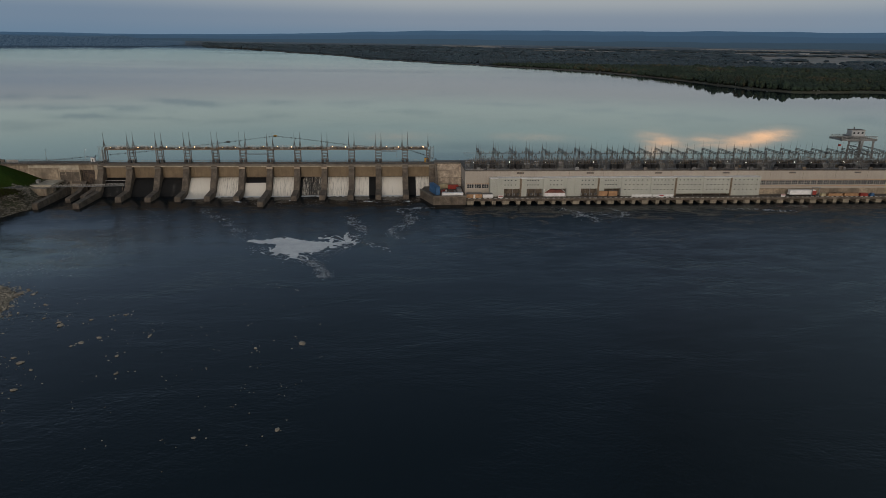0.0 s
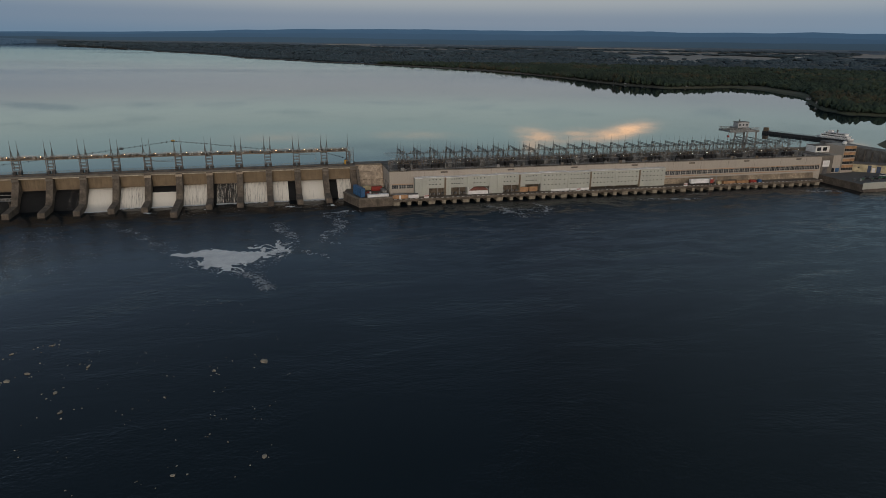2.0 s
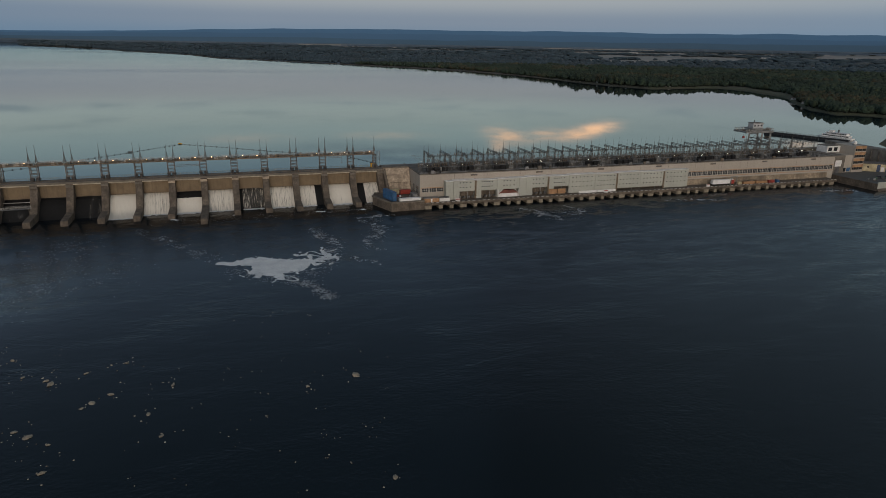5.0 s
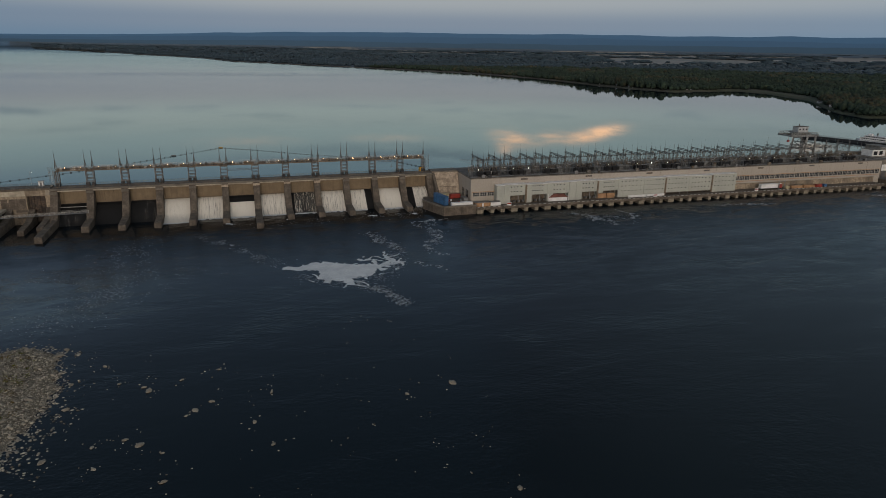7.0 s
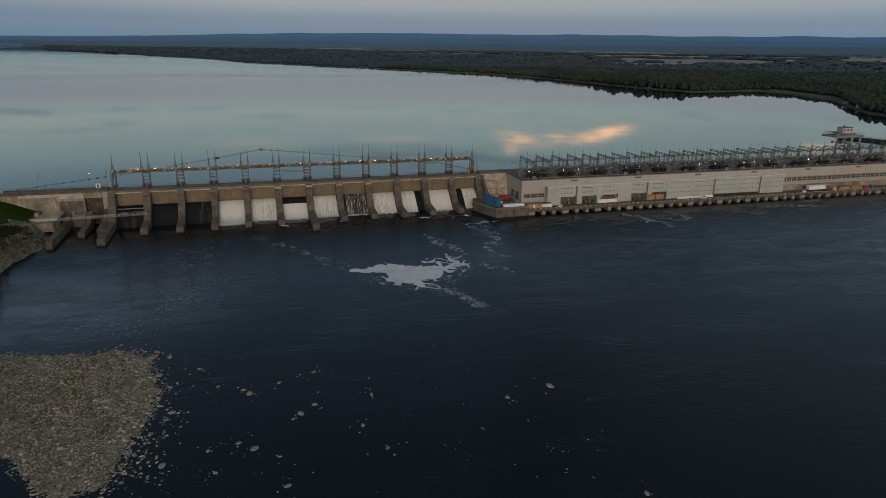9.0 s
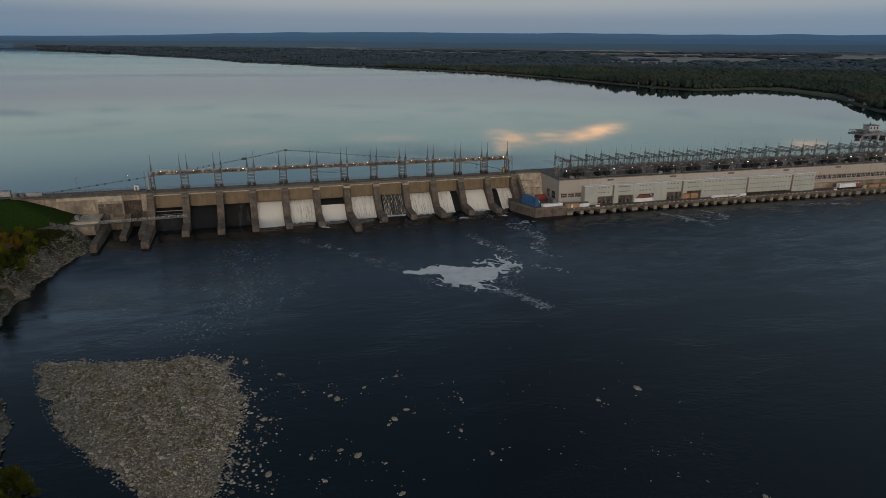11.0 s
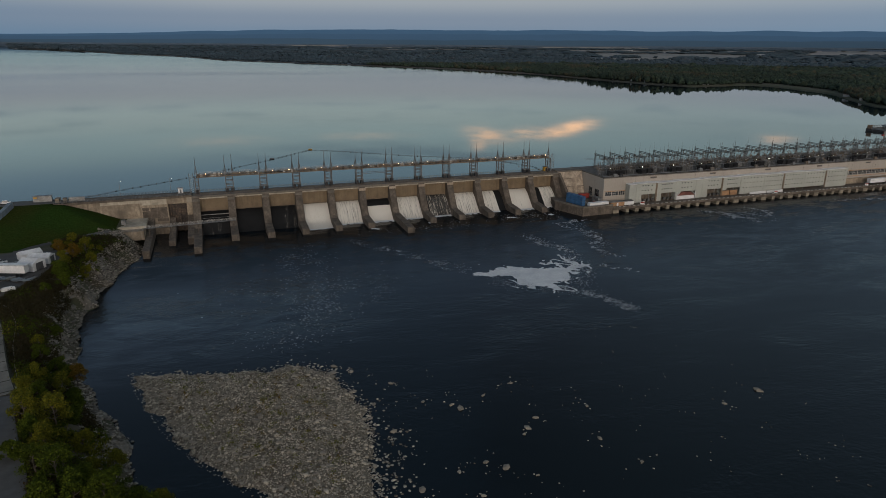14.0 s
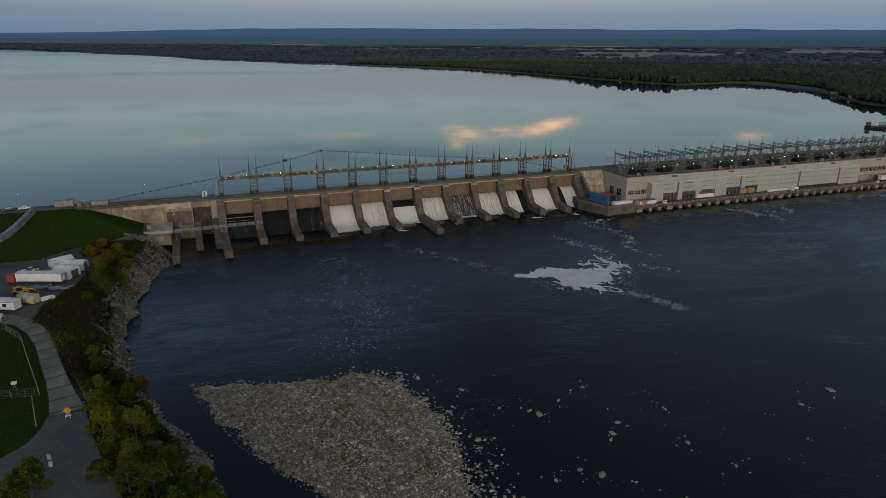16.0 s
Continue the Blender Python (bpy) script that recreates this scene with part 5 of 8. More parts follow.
def line_gantry():
    g = thing("line_gantry", (0, 0, 0), "grey lattice steel line gantry with lightning spikes on the roof", "gantry", "line gantries")
    for y, h in ((16.4, 9.2), (26.0, 9.2), (35.6, 9.2)):
        bm = bmesh.new()
        for sx, sy in ((-1, -1), (1, -1), (1, 1), (-1, 1)):
            tube(bm, (sx * 0.55, y + sy * 0.45, 0), (sx * 0.22, y + sy * 0.22, h), 0.085)
        for q in range(7):
            w0, w1 = 0.55 - 0.045 * q, 0.55 - 0.045 * (q + 1)
            z0, z1 = q * h / 7, (q + 1) * h / 7
            for s in (-1, 1):
                tube(bm, (-w0, y + s * 0.4, z0), (w1, y + s * 0.4, z1), 0.045, 3)
                tube(bm, (s * w0, y - 0.4, z0), (s * w1, y + 0.4, z1), 0.045, 3)
        col = part("column", bm, M_TOWER, g)
        bm = bmesh.new()
        tube(bm, (0, y, h), (0, y, h + 2.4), 0.16, 4, 0.08)
        tube(bm, (0, y, h + 2.4), (0, y, h + 5.4), 0.06, 4, 0.02)
        part("spike", bm, M_TOWER, col)
    bm = bmesh.new()
    for sx, dz in ((-0.35, 0), (0.35, 0), (-0.35, 0.8), (0.35, 0.8)):
        tube(bm, (sx, 15.6, 8.6 + dz), (sx, 36.4, 8.6 + dz), 0.09)
    for q in range(14):
        y0, y1 = 15.6 + q * 20.8 / 14, 15.6 + (q + 1) * 20.8 / 14
        for sx in (-0.35, 0.35):
            tube(bm, (sx, y0, 8.6 if q % 2 else 9.4), (sx, y1, 9.4 if q % 2 else 8.6), 0.055, 3)
        tube(bm, (-0.35, y0, 9.4), (0.35, y1, 9.4), 0.045, 3)
    part("beam", bm, M_TOWER, g)
    for y in (18.8, 21.4, 24.0, 28.6, 31.2, 33.8):
        bm = bmesh.new()
        tube(bm, (0, y, 8.5), (0, y, 8.4), 0.05)
        for q in range(5):
            bmesh.ops.create_cone(bm, cap_ends=True, segments=8, radius1=0.2, radius2=0.12, depth=0.16, matrix=pose(0, y, 8.3 - q * 0.26))
        tube(bm, (0, y, 8.4), (0, y, 7.0), 0.05, 4)
        part("insulator", bm, M_RUSTSTEEL, g)
    return g



def yard(x, y, turn=0.0):
    """The pose of a thing on the powerhouse roof."""
    p = PHM @ Vector((x, y, RZ))
    return pose(p.x, p.y, p.z, 0, 0, PH_TURN + turn)


gantry = line_gantry()
gantry.matrix_basis = yard(9.5, 0)
for k in range(1, 28):
    copy_thing(gantry, yard(9.5 + k * UNIT / 2, 0))


def transformer(dark):
    t = thing("transformer", (0, 0, 0), ("dark" if dark else "pale") + " grey power transformer with radiators and bushings", "transformer", "roof transformers")
    mt = M_GEAR if dark else M_GALV
    bm = bmesh.new()
    box(bm, -1.7, 1.7, -1.1, 1.1, 0.3, 3.4)
    bmesh.ops.bevel(bm, geom=bm.edges[:], offset=0.08, segments=1, affect="EDGES")
    part("tank", bm, mt, t)
    bm = bmesh.new()
    box(bm, -1.9, 1.9, -1.2, 1.2, 0, 0.296)
    part("plinth", bm, M_DECK, t)
    for s in (-1, 1):
        line = []
        for q in range(8):
            x = -1.6 + q * 0.42
            line += [(x, 1.0), (x, 0.25), (x + 0.2, 0.25), (x + 0.2, 1.0)]
        bm = bmesh.new()
        slab(bm, [(x, s * (1.15 + w)) for x, w in line] + [(1.54, s * 1.15), (-1.6, s * 1.15)], 0.6, 3.1)
        part("radiator", bm, mt, t)
    for q in range(3):
        bm = bmesh.new()
        x = -1.0 + q
        tube(bm, (x, 0, 3.4), (x + (q - 1) * 0.4, 0, 5.2), 0.2, 8, 0.09)
        part("bushing", bm, M_RUSTSTEEL, t)
    bm = bmesh.new()
    tube(bm, (-1.4, 0.9, 3.9), (1.2, 0.9, 3.9), 0.4, 10)
    part("conservator", bm, mt, t)
    return t


def breaker():
    t = thing("circuit_breaker", (0, 0, 0), "grey high-voltage breaker on a steel frame", "breaker", "roof breakers")
    bm = bmesh.new()
    for sx in (-1, 1):
        for sy in (-0.5, 0.5):
            tube(bm, (sx, sy, 0), (sx, sy, 2.4), 0.08)
    box(bm, -1.3, 1.3, -0.6, 0.6, 2.404, 2.7)
    part("stand", bm, M_GALV, t)
    for q in range(3):
        bm = bmesh.new()
        tube(bm, (-1 + q, 0, 2.7), (-1 + q, 0, 4.6), 0.18, 8, 0.14)
        part("pole", bm, M_RUSTSTEEL, t)
    bm = bmesh.new()
    box(bm, -0.5, 0.5, -1.0, -0.61, 0.6, 2.2)
    part("cabinet", bm, M_GALV, t)
    return t


def bus_frame():
    t = thing("bus_frame", (0, 0, 0), "grey lattice bus frame with rows of insulators across the roof yard", "bus frame", "bus frames")
    for y, z in ((19.0, 5.4), (30.0, 6.6)):
        bm = bmesh.new()
        for dy in (-0.25, 0.25):
            for dz in (0, 0.55):
                tube(bm, (0.05, y + dy, z + dz), (UNIT - 0.05, y + dy, z + dz), 0.06)
            for q in range(20):
                tube(bm, (UNIT * q / 20, y + dy, z + 0.55 * (q % 2)), (UNIT * (q + 1) / 20, y + dy, z + 0.55 * (1 - q % 2)), 0.04, 3)
        beam = part("beam", bm, M_TOWER, t)
        for x in (4.8, 15.2):
            bm = bmesh.new()
            for sx, sy in ((-1, -1), (1, -1), (1, 1), (-1, 1)):
                tube(bm, (x + sx * 0.4, y + sy * 0.3, 0), (x + sx * 0.25, y + sy * 0.25, z), 0.06)
            for q in range(5):
                tube(bm, (x - 0.36, y - 0.28, z * q / 5), (x + 0.34, y - 0.28, z * (q + 1) / 5), 0.04, 3)
            part("column", bm, M_TOWER, t)
        for x in (2.2, 3.4, 7.0, 8.2, 12.2, 13.4, 17.4, 18.6):
            bm = bmesh.new()
            for q in range(4):
                bmesh.ops.create_cone(bm, cap_ends=True, segments=6, radius1=0.2, radius2=0.12, depth=0.3, matrix=pose(x, y, z + 0.75 + q * 0.32))
            part("insulator", bm, M_RUSTSTEEL, beam)
    return t


def switch_stand():
    t = thing("disconnect_switch", (0, 0, 0), "pale disconnect switch on a thin steel stand in the roof yard", "switch", "roof switches")
    bm = bmesh.new()
    for x in (-1.2, 0, 1.2):
        tube(bm, (x, 0, 0), (x, 0, 2.6), 0.1)
    box(bm, -1.5, 1.5, -0.15, 0.15, 2.604, 2.8)
    part("stand", bm, M_GALV, t)
    for x in (-1.2, 0, 1.2):
        bm = bmesh.new()
        tube(bm, (x, 0, 2.8), (x, 0, 4.3), 0.15, 6, 0.1)
        part("insulator", bm, M_RUSTSTEEL, t)
    bm = bmesh.new()
    tube(bm, (-1.3, 0, 4.35), (1.4, 0, 4.6), 0.06)
    part("blade", bm, M_WHITE, t)
    return t


def kiosk():
    t = thing("control_kiosk", (0, 0, 0), "pale grey control kiosk on the powerhouse roof", "kiosk", "roof kiosks")
    bm = bmesh.new()
    box(bm, -1.3, 1.3, -0.9, 0.9, 0, 2.3)
    bmesh.ops.bevel(bm, geom=bm.edges[:], offset=0.06, segments=1, affect="EDGES")
    part("body", bm, M_GALV, t)
    bm = bmesh.new()
    box(bm, -1.45, 1.45, -1.05, 1.05, 2.304, 2.45)
    part("roof", bm, M_GALV, t)
    bm = bmesh.new()
    box(bm, -0.5, 0.4, -0.96, -0.905, 0.1, 2.0)
    part("door", bm, M_GALV, t)
    return t


def yard_lamp():
    t = thing("yard_lamp", (0, 0, 0), "lit floodlight on a grey post in the roof switchyard", "lamp", "switchyard lamps")
    bm = bmesh.new()
    tube(bm, (0, 0, 0), (0, 0, 4.6), 0.08, 6, 0.05)
    post = part("post", bm, M_GALV, t)
    bm = bmesh.new()
    box(bm, -0.35, 0.35, -0.25, 0.2, 4.604, 4.9)
    head = part("head", bm, M_DARKSTEEL, t)
    b = new("bulb", cool_me)
    b.parent = head
    b.matrix_basis = pose(0, -0.32, 4.6)
    return t


tds, tps, brs, lps, bfs, sws, kks = transformer(True), transformer(False), breaker(), yard_lamp(), bus_frame(), switch_stand(), kiosk()
used = {}
for k in range(14):
    for src, x, y in ((tds, 7.0, 14.2), (tds, 11.2, 14.6 + (k % 3) * 0.4), (tps if k % 3 else tds, 16.6, 17.4), (brs, 3.0, 20.6), (brs, 13.0, 22.5), (brs, 18.2, 21.0),
                      (brs, 8.0, 29), (brs, 17.0, 30.4), (sws, 2.0, 16.6), (sws, 14.6, 20.3), (sws, 9.6, 22.8), (sws, 5.4, 27.2), (sws, 12.4, 34), (sws, 18.6, 26.8),
                      (kks, 14.6 + k % 4, 17.8 + (k * 5 % 3) * 0.5) if k % 3 != 2 else (sws, 16.0, 13.4), (lps, 5.0 + (k * 37 % 5) * 0.3, 12.4), *([(lps, 14.0 + (k * 23 % 4) * 0.4, 12.0 + k % 2)] if k % 2 else []), *([(bfs, 9.5, 0)] if k < 13 else [])):
        m = yard(k * UNIT + x, y, 0 if src is bfs else (k * 53 % 7) - 3)
        if src in used:
            copy_thing(src, m)
        else:
            used[src] = True
            src.matrix_basis = m
# blast walls, roof boxes and pipe runs
for k in range(14):
    bm = bmesh.new()
    box(bm, k * UNIT + 8.4, k * UNIT + 8.75, 14.2, 18.0, RZ, RZ + 3.8)
    part("blast_wall", bm, M_DECK, roof)
for k in range(110):
    x, y, s = random.uniform(3, 290), random.choice((11.4, 11.8, 12.6, 18.4, 19.8, 24, 28, 33)), random.uniform(0.35, 1.3)
    at = yard(x, y).translation
    loose("roof_cabinet", random.choice(("grey steel control cabinet on the roof", "pale grey kiosk among the roof gear")), "cabinet", (at.x, at.y, at.z, PH_TURN),
          [("body", -s, s, -0.6, 0.6, 0.1, 0.8 + s, random.choice((M_GALV, M_DARKSTEEL, M_GALV, M_GEAR, M_RUSTSTEEL, M_DECK))), ("plinth", -s, s, -0.6, 0.6, 0, 0.096, M_DECK)], M_GALV, "roof cabinets")
bm = bmesh.new()
for y, z in ((12.0, 0.5), (12.35, 0.5), (14.2, 3.2), (19.0, 4.9), (21.4, 7.0), (24.0, 7.0), (28.6, 7.0), (31.2, 7.0), (33.8, 7.0), (18.8, 7.0)):
    r = 0.16 if z < 5 else 0.05
    for k in range(14):
        tube(bm, (k * UNIT + 0.5, y, RZ + z), (min((k + 1) * UNIT + 0.5, 295), y, RZ + z - (0 if z < 7 else 0.0)), r, 5)
for k in range(28):
    for y in (18.8, 24.0, 31.2):
        tube(bm, (9.5 + k * UNIT / 2 + 1.5, y, RZ + 7.0), (9.5 + k * UNIT / 2 + 1.5 + random.uniform(-2, 2), y - 2, RZ + 4.7), 0.05, 3)
for k in range(60):
    x = 2 + k * 4.85
    tube(bm, (x, 12.2, RZ), (x, 12.2, RZ + 0.5), 0.08)
    tube(bm, (x, 14.2, RZ), (x, 14.2, RZ + 3.2), 0.08)
    tube(bm, (x, 19.0, RZ), (x, 19.0, RZ + 4.9), 0.09)
part("busbars", bm, M_GALV, roof)
bm = bmesh.new()
for q in range(100):
    x = 1 + q * 2.95
    tube(bm, (x, FRONT + 0.3, ROOF_Z + 0.5), (x, FRONT + 0.3, ROOF_Z + 1.5), 0.03, 3)
for z in (1.0, 1.5):
    tube(bm, (0, FRONT + 0.3, ROOF_Z + z), (296, FRONT + 0.3, ROOF_Z + z), 0.03, 3)
part("roof_rail", bm, M_GALV, roof)

# ---- the west quay with its containers ----
quay = thing("west_quay", (0, 0, 0), "stained concrete quay at the powerhouse end", "quay", kind="structure")
QZ = 4.5
bm = bmesh.new()
slab(bm, [(14.9, 377.6), (21.4, 358.7), (40.4, 359.4), (40.4, 388.4), (24.0, 388.4), (18, 388.4)], -4, QZ)
part("body", bm, M_CONCRETE, quay)
bm = bmesh.new()
slab(bm, [(14.5, 377.7), (21.1, 358.3), (40.4, 359.0), (40.4, 359.8), (21.8, 359.2), (15.4, 377.8)], QZ + 0.004, QZ + 0.9)
part("parapet", bm, M_DECK, quay)
for k, (x, y, z, l, m, label, tn) in enumerate((
        (24.8, 361.8, QZ, 12.2, M_BLUE, "blue shipping container with a white-panelled side on the quay", 104), (24.8, 361.8, QZ + 2.62, 12.2, M_BLUE, "blue shipping container stacked on another", 104),
        (26.0, 358.8, QZ, 12.0, M_WHITE, "long low white container at the quay edge", 2), (25.5, 379.0, QZ, 6.1, M_CREAM, "cream shipping container by the wing wall", 10),
        (31.0, 377.0, QZ, 6.1, M_RED, "rust-red shipping container by the wing wall", 5), (37.8, 366.0, QZ, 6.1, M_GALV, "grey open-topped container by the powerhouse", 92))):
    container((x + 0.7, y + 1.8, z + 0.01, tn), l, 2.44, 2.6 if k != 2 else 2.0, m, label)
for k in range(16):
    x, y = random.uniform(27, 36), random.uniform(363.5, 375.5)
    loose("site_clutter", random.choice(("white plastic-wrapped pallet on the quay", "rusty skip of scrap on the quay", "grey drum pallet on the quay")), "pallet", (x, y, QZ + 0.01, random.uniform(0, 90)),
          [("pallet", -0.7, 0.7, -0.6, 0.6, 0, 0.15, M_WOOD), ("load", -0.6, 0.6, -0.5, 0.5, 0.154, random.uniform(0.6, 1.6), random.choice((M_WHITE, M_RUSTSTEEL, M_GALV, M_RED)))], M_WOOD, "pallets on the quay")
# the side of the powerhouse: door and windows
for y0, y1, z0, z1 in ((14, 18, 6.0, 10.0), (21, 24.5, 5.5, 10.0)):
    bm = bmesh.new()
    box(bm, -0.08, 0.03, y0, y1, z0, z1)
    win = part("window", bm, M_PANE, ph)
    bm = bmesh.new()
    for q in range(4):
        y = y0 + (y1 - y0) * q / 3
        box(bm, -0.16, -0.084, y - 0.07, y + 0.07, z0, z1)
    box(bm, -0.15, -0.085, y0 + 0.08, y1 - 0.08, (z0 + z1) / 2 - 0.06, (z0 + z1) / 2 + 0.06)
    part("frame", bm, M_GALV, win)

# ---- the near bank ----
BANK = [(-900, 60), (-500, 10), (-250, -30), (-60, -62), (60, -100), (120, -138), (160, -165.5), (180, -175.5), (196, -182.5), (204, -184.6), (212.6, -185.5), (222.5, -190), (234.5, -195.2),
        (244.5, -199.2), (252, -202.4), (265, -204.6), (275, -205.8), (285, -207.5), (300, -207.4), (304, -204.2), (309, -206.2), (319, -205.9), (326, -202.6), (339, -201.7), (349, -198.3), (356, -195.5), (372, -195.5), (400, -195.5)]
FOOT = [(-290, 342), (-253, 350), (-240, 350), (-234, 357), (-223.4, 365), (-213.4, 370), (-207, 375), (-203, 380), (-198, 388)]


def bank_height(x, y):
    inland = table(y, BANK) + 1.6 * noise.noise((y * 0.11, 0, 3)) + 0.8 * noise.noise((y * 0.4, 0, 9)) - x
    if inland < 0:
        return max(-5.8, -0.6 + inland * 0.25)
    h = table(inland, [(0, -0.3), (2, 0.7), (5, 1.9), (8, 3.7), (12, 6.6), (16, 8.1), (22, 8.9), (60, 9.3)])
    if y > 252:
        steep = table(inland, [(0, 0.0), (1.5, 0.9), (3.5, 3.0), (6, 6.6), (8, 7.9), (12, 8.5), (22, 8.9), (60, 9.3)])
        h += (steep - h) * min(1.0, (y - 252) / 25.0)
    h += (0.9 * noise.noise((x * 0.12, y * 0.12, 0)) + 0.45 * noise.noise((x * 0.45, y * 0.45, 5))) * min(1, inland / 4) * (1 if inland < 13 else 0.12)
    foot = table(x, FOOT)
    if y > foot:
        top = table(x, [(-236, 17.9), (-228, 17.3), (-214, 12.3), (-206, 9.0), (-198, 8.2)])
        h = max(h, min(9.0 + (y - foot) * 8.9 / max(391 - foot, 8), top))
    if x < -233 and y > 392:
        h = 17.9 if y < 404 else 17.9 - (y - 404) * 0.6
    elif y > 394.5:
        h = -3.0
    return h


def surface(x, y):
    """0 soil, 1 grass, 2 gravel."""
    inland = table(y, BANK) - x
    if y > table(x, FOOT) and x < -206:
        return 1
    if y > 338 and inland < 17:
        return 0
    road = table(y, [(197, -206), (223, -212.7), (239, -216.3), (256.5, -221.4), (283, -229.4), (294.5, -240.4)])
    if y < 288 and x < road - 2:
        return 1
    if y < 349 and y >= 286 and x < table(y, [(286, -231), (300, -230), (316, -223), (330, -221), (349, -216)]):
        return 2
    return 0


M_GRAVEL = material("grey_gravel_yard", (0.105, 0.10, 0.092), 0.95, grain=1.5, stain=0.08, bump=0.4)
xs = np.concatenate([np.arange(-1200, -420, 30), np.arange(-420, -262, 8), np.arange(-262, -92, 1.25), np.arange(-92, 80, 6)])
ys = np.concatenate([np.arange(-900, 60, 20), np.arange(60, 160, 6), np.arange(160, 396, 1.6), np.arange(396, 424, 2.0)])
verts = [(x, y, bank_height(x, y)) for y in ys for x in xs]
faces = grid_faces(len(ys), len(xs))
bank = raw("ground_west_bank", verts, faces, M_EARTH, smooth=True)
bank.data.materials.append(M_GRASS)
bank.data.materials.append(M_GRAVEL)
bank.data.polygons.foreach_set("material_index", [surface(verts[f[0]][0] + 0.6, verts[f[0]][1] + 0.8) for f in faces])
tagged(bank, "river bank with soil, mown grass and a gravel yard", "ground", kind="structure")


def on_bank(x, y, up=0.0):
    return (x, y, bank_height(x, y) + up)


# ---- the old concrete road in its slabs ----
M_SLAB = material("old_road_concrete", (0.235, 0.215, 0.178), 0.95, grain=1.2, stain=0.25, piece=0.35)
road = thing("road_west", (0, 0, 0), "cracked old concrete road along the river bank", "road", kind="structure")
LANE = [(-249.3, 295.0, 5.6), (-241.3, 293.5, 5.6), (-233.6, 287.3, 5.2), (-228.7, 278.3, 4.6), (-225.1, 268.1, 4.3), (-222.2, 256.9, 4.3), (-219.3, 246.7, 4.5), (-216.8, 237.5, 5.2), (-214.2, 227.7, 7.0)]
acc = [0]
for p, q in zip(LANE, LANE[1:]):
    acc.append(acc[-1] + math.dist(p[:2], q[:2]))


def lane(s):
    return [float(np.interp(s, acc, [p[i] for p in LANE])) for i in range(3)]


M_WEEDYSOIL = material("weedy_joint_soil", (0.020, 0.022, 0.010), 0.95, grain=3.0, stain=0.5, second=(0.035, 0.03, 0.018))
bed = []
for q in range(81):
    x, y, w = lane(acc[-1] * q / 80)
    x2, y2, _ = lane(min(acc[-1] * q / 80 + 0.3, acc[-1]))
    x1, y1, _ = lane(max(acc[-1] * q / 80 - 0.3, 0))
    d = Vector((x2 - x1, y2 - y1, 0)).normalized()
    for off in (-0.5, 0.5):
        bed.append((x + d.y * (w + 0.5) * off, y - d.x * (w + 0.5) * off, 9.085))
raw("joint_bed", bed, grid_faces(81, 2), M_WEEDYSOIL, road)
cuts = list(np.arange(0, acc[-1], 6.1)) + [acc[-1]]
for s0, s1 in zip(cuts, cuts[1:]):
    n = 5
    top = []
    for q in range(n):
        s = s0 + 0.22 + (s1 - s0 - 0.44) * q / (n - 1)
        x, y, w = lane(s)
        x2, y2, _ = lane(min(s + 0.3, acc[-1]))
        x1, y1, _ = lane(max(s - 0.3, 0))
        d = Vector((x2 - x1, y2 - y1, 0)).normalized()
        side = Vector((d.y, -d.x, 0)) * w / 2
        z = 9.12
        top += [(x - side.x, y - side.y, z), (x + side.x, y + side.y, z)]
    vs = top + [(x, y, z - 0.5) for x, y, z in top]
    fs = []
    m = 2 * n
    for q in range(n - 1):
        a = 2 * q
        fs += [(a, a + 1, a + 3, a + 2), (m + a + 2, m + a + 3, m + a + 1, m + a), (a, a + 2, m + a + 2, m + a), (a + 1, m + a + 1, m + a + 3, a + 3)]
    fs += [(0, m, m + 1, 1), (m - 2, m - 1, 2 * m - 1, 2 * m - 2)]
    raw("slab", vs, fs, M_SLAB, road)
bm = bmesh.new()
slab(bm, [(-218.1, 227.5), (-210.7, 227.6), (-208.3, 217.2), (-204.8, 204.9), (-201.6, 195.8), (-196.9, 179.5), (-192.8, 161.2), (-211.8, 160.9), (-214.0, 185.4), (-219.2, 193.5), (-236.4, 191.4), (-252.6, 187.2), (-252.7, 203.5), (-234.5, 208.7), (-224.9, 212.8), (-220.3, 217.4), (-218.6, 222.1)], 8.6, 9.12)
part("asphalt_apron", bm, M_ASPHALT, road)
# the access road at the foot of the embankment
ACCESS = [(-264, 346), (-253, 347.5), (-240.3, 346), (-233.9, 355), (-223.4, 363.2), (-213.4, 368.4), (-207, 373.2)]
vs, fs = [], []
pts = [(float(np.interp(s, range(len(ACCESS)), [p[0] for p in ACCESS])), float(np.interp(s, range(len(ACCESS)), [p[1] for p in ACCESS]))) for s in np.linspace(0, len(ACCESS) - 1, 50)]
for k, (x, y) in enumerate(pts):
    q = pts[min(k + 1, 49)]
    p = pts[max(k - 1, 0)]
    d = Vector((q[0] - p[0], q[1] - p[1], 0)).normalized()
    for o in (-1.5, -0.5, 0.5, 1.5):
        vs.append(on_bank(x - d.y * o, y + d.x * o, 0.16))
track = raw("gravel_track", vs, grid_faces(50, 4), M_GRAVEL, road)
# the crest road to the west
bm = bmesh.new()
box(bm, -330, -232.2, 394.5, 403, 17.8, 18.02)
part("crest_road", bm, M_ASPHALT, road)

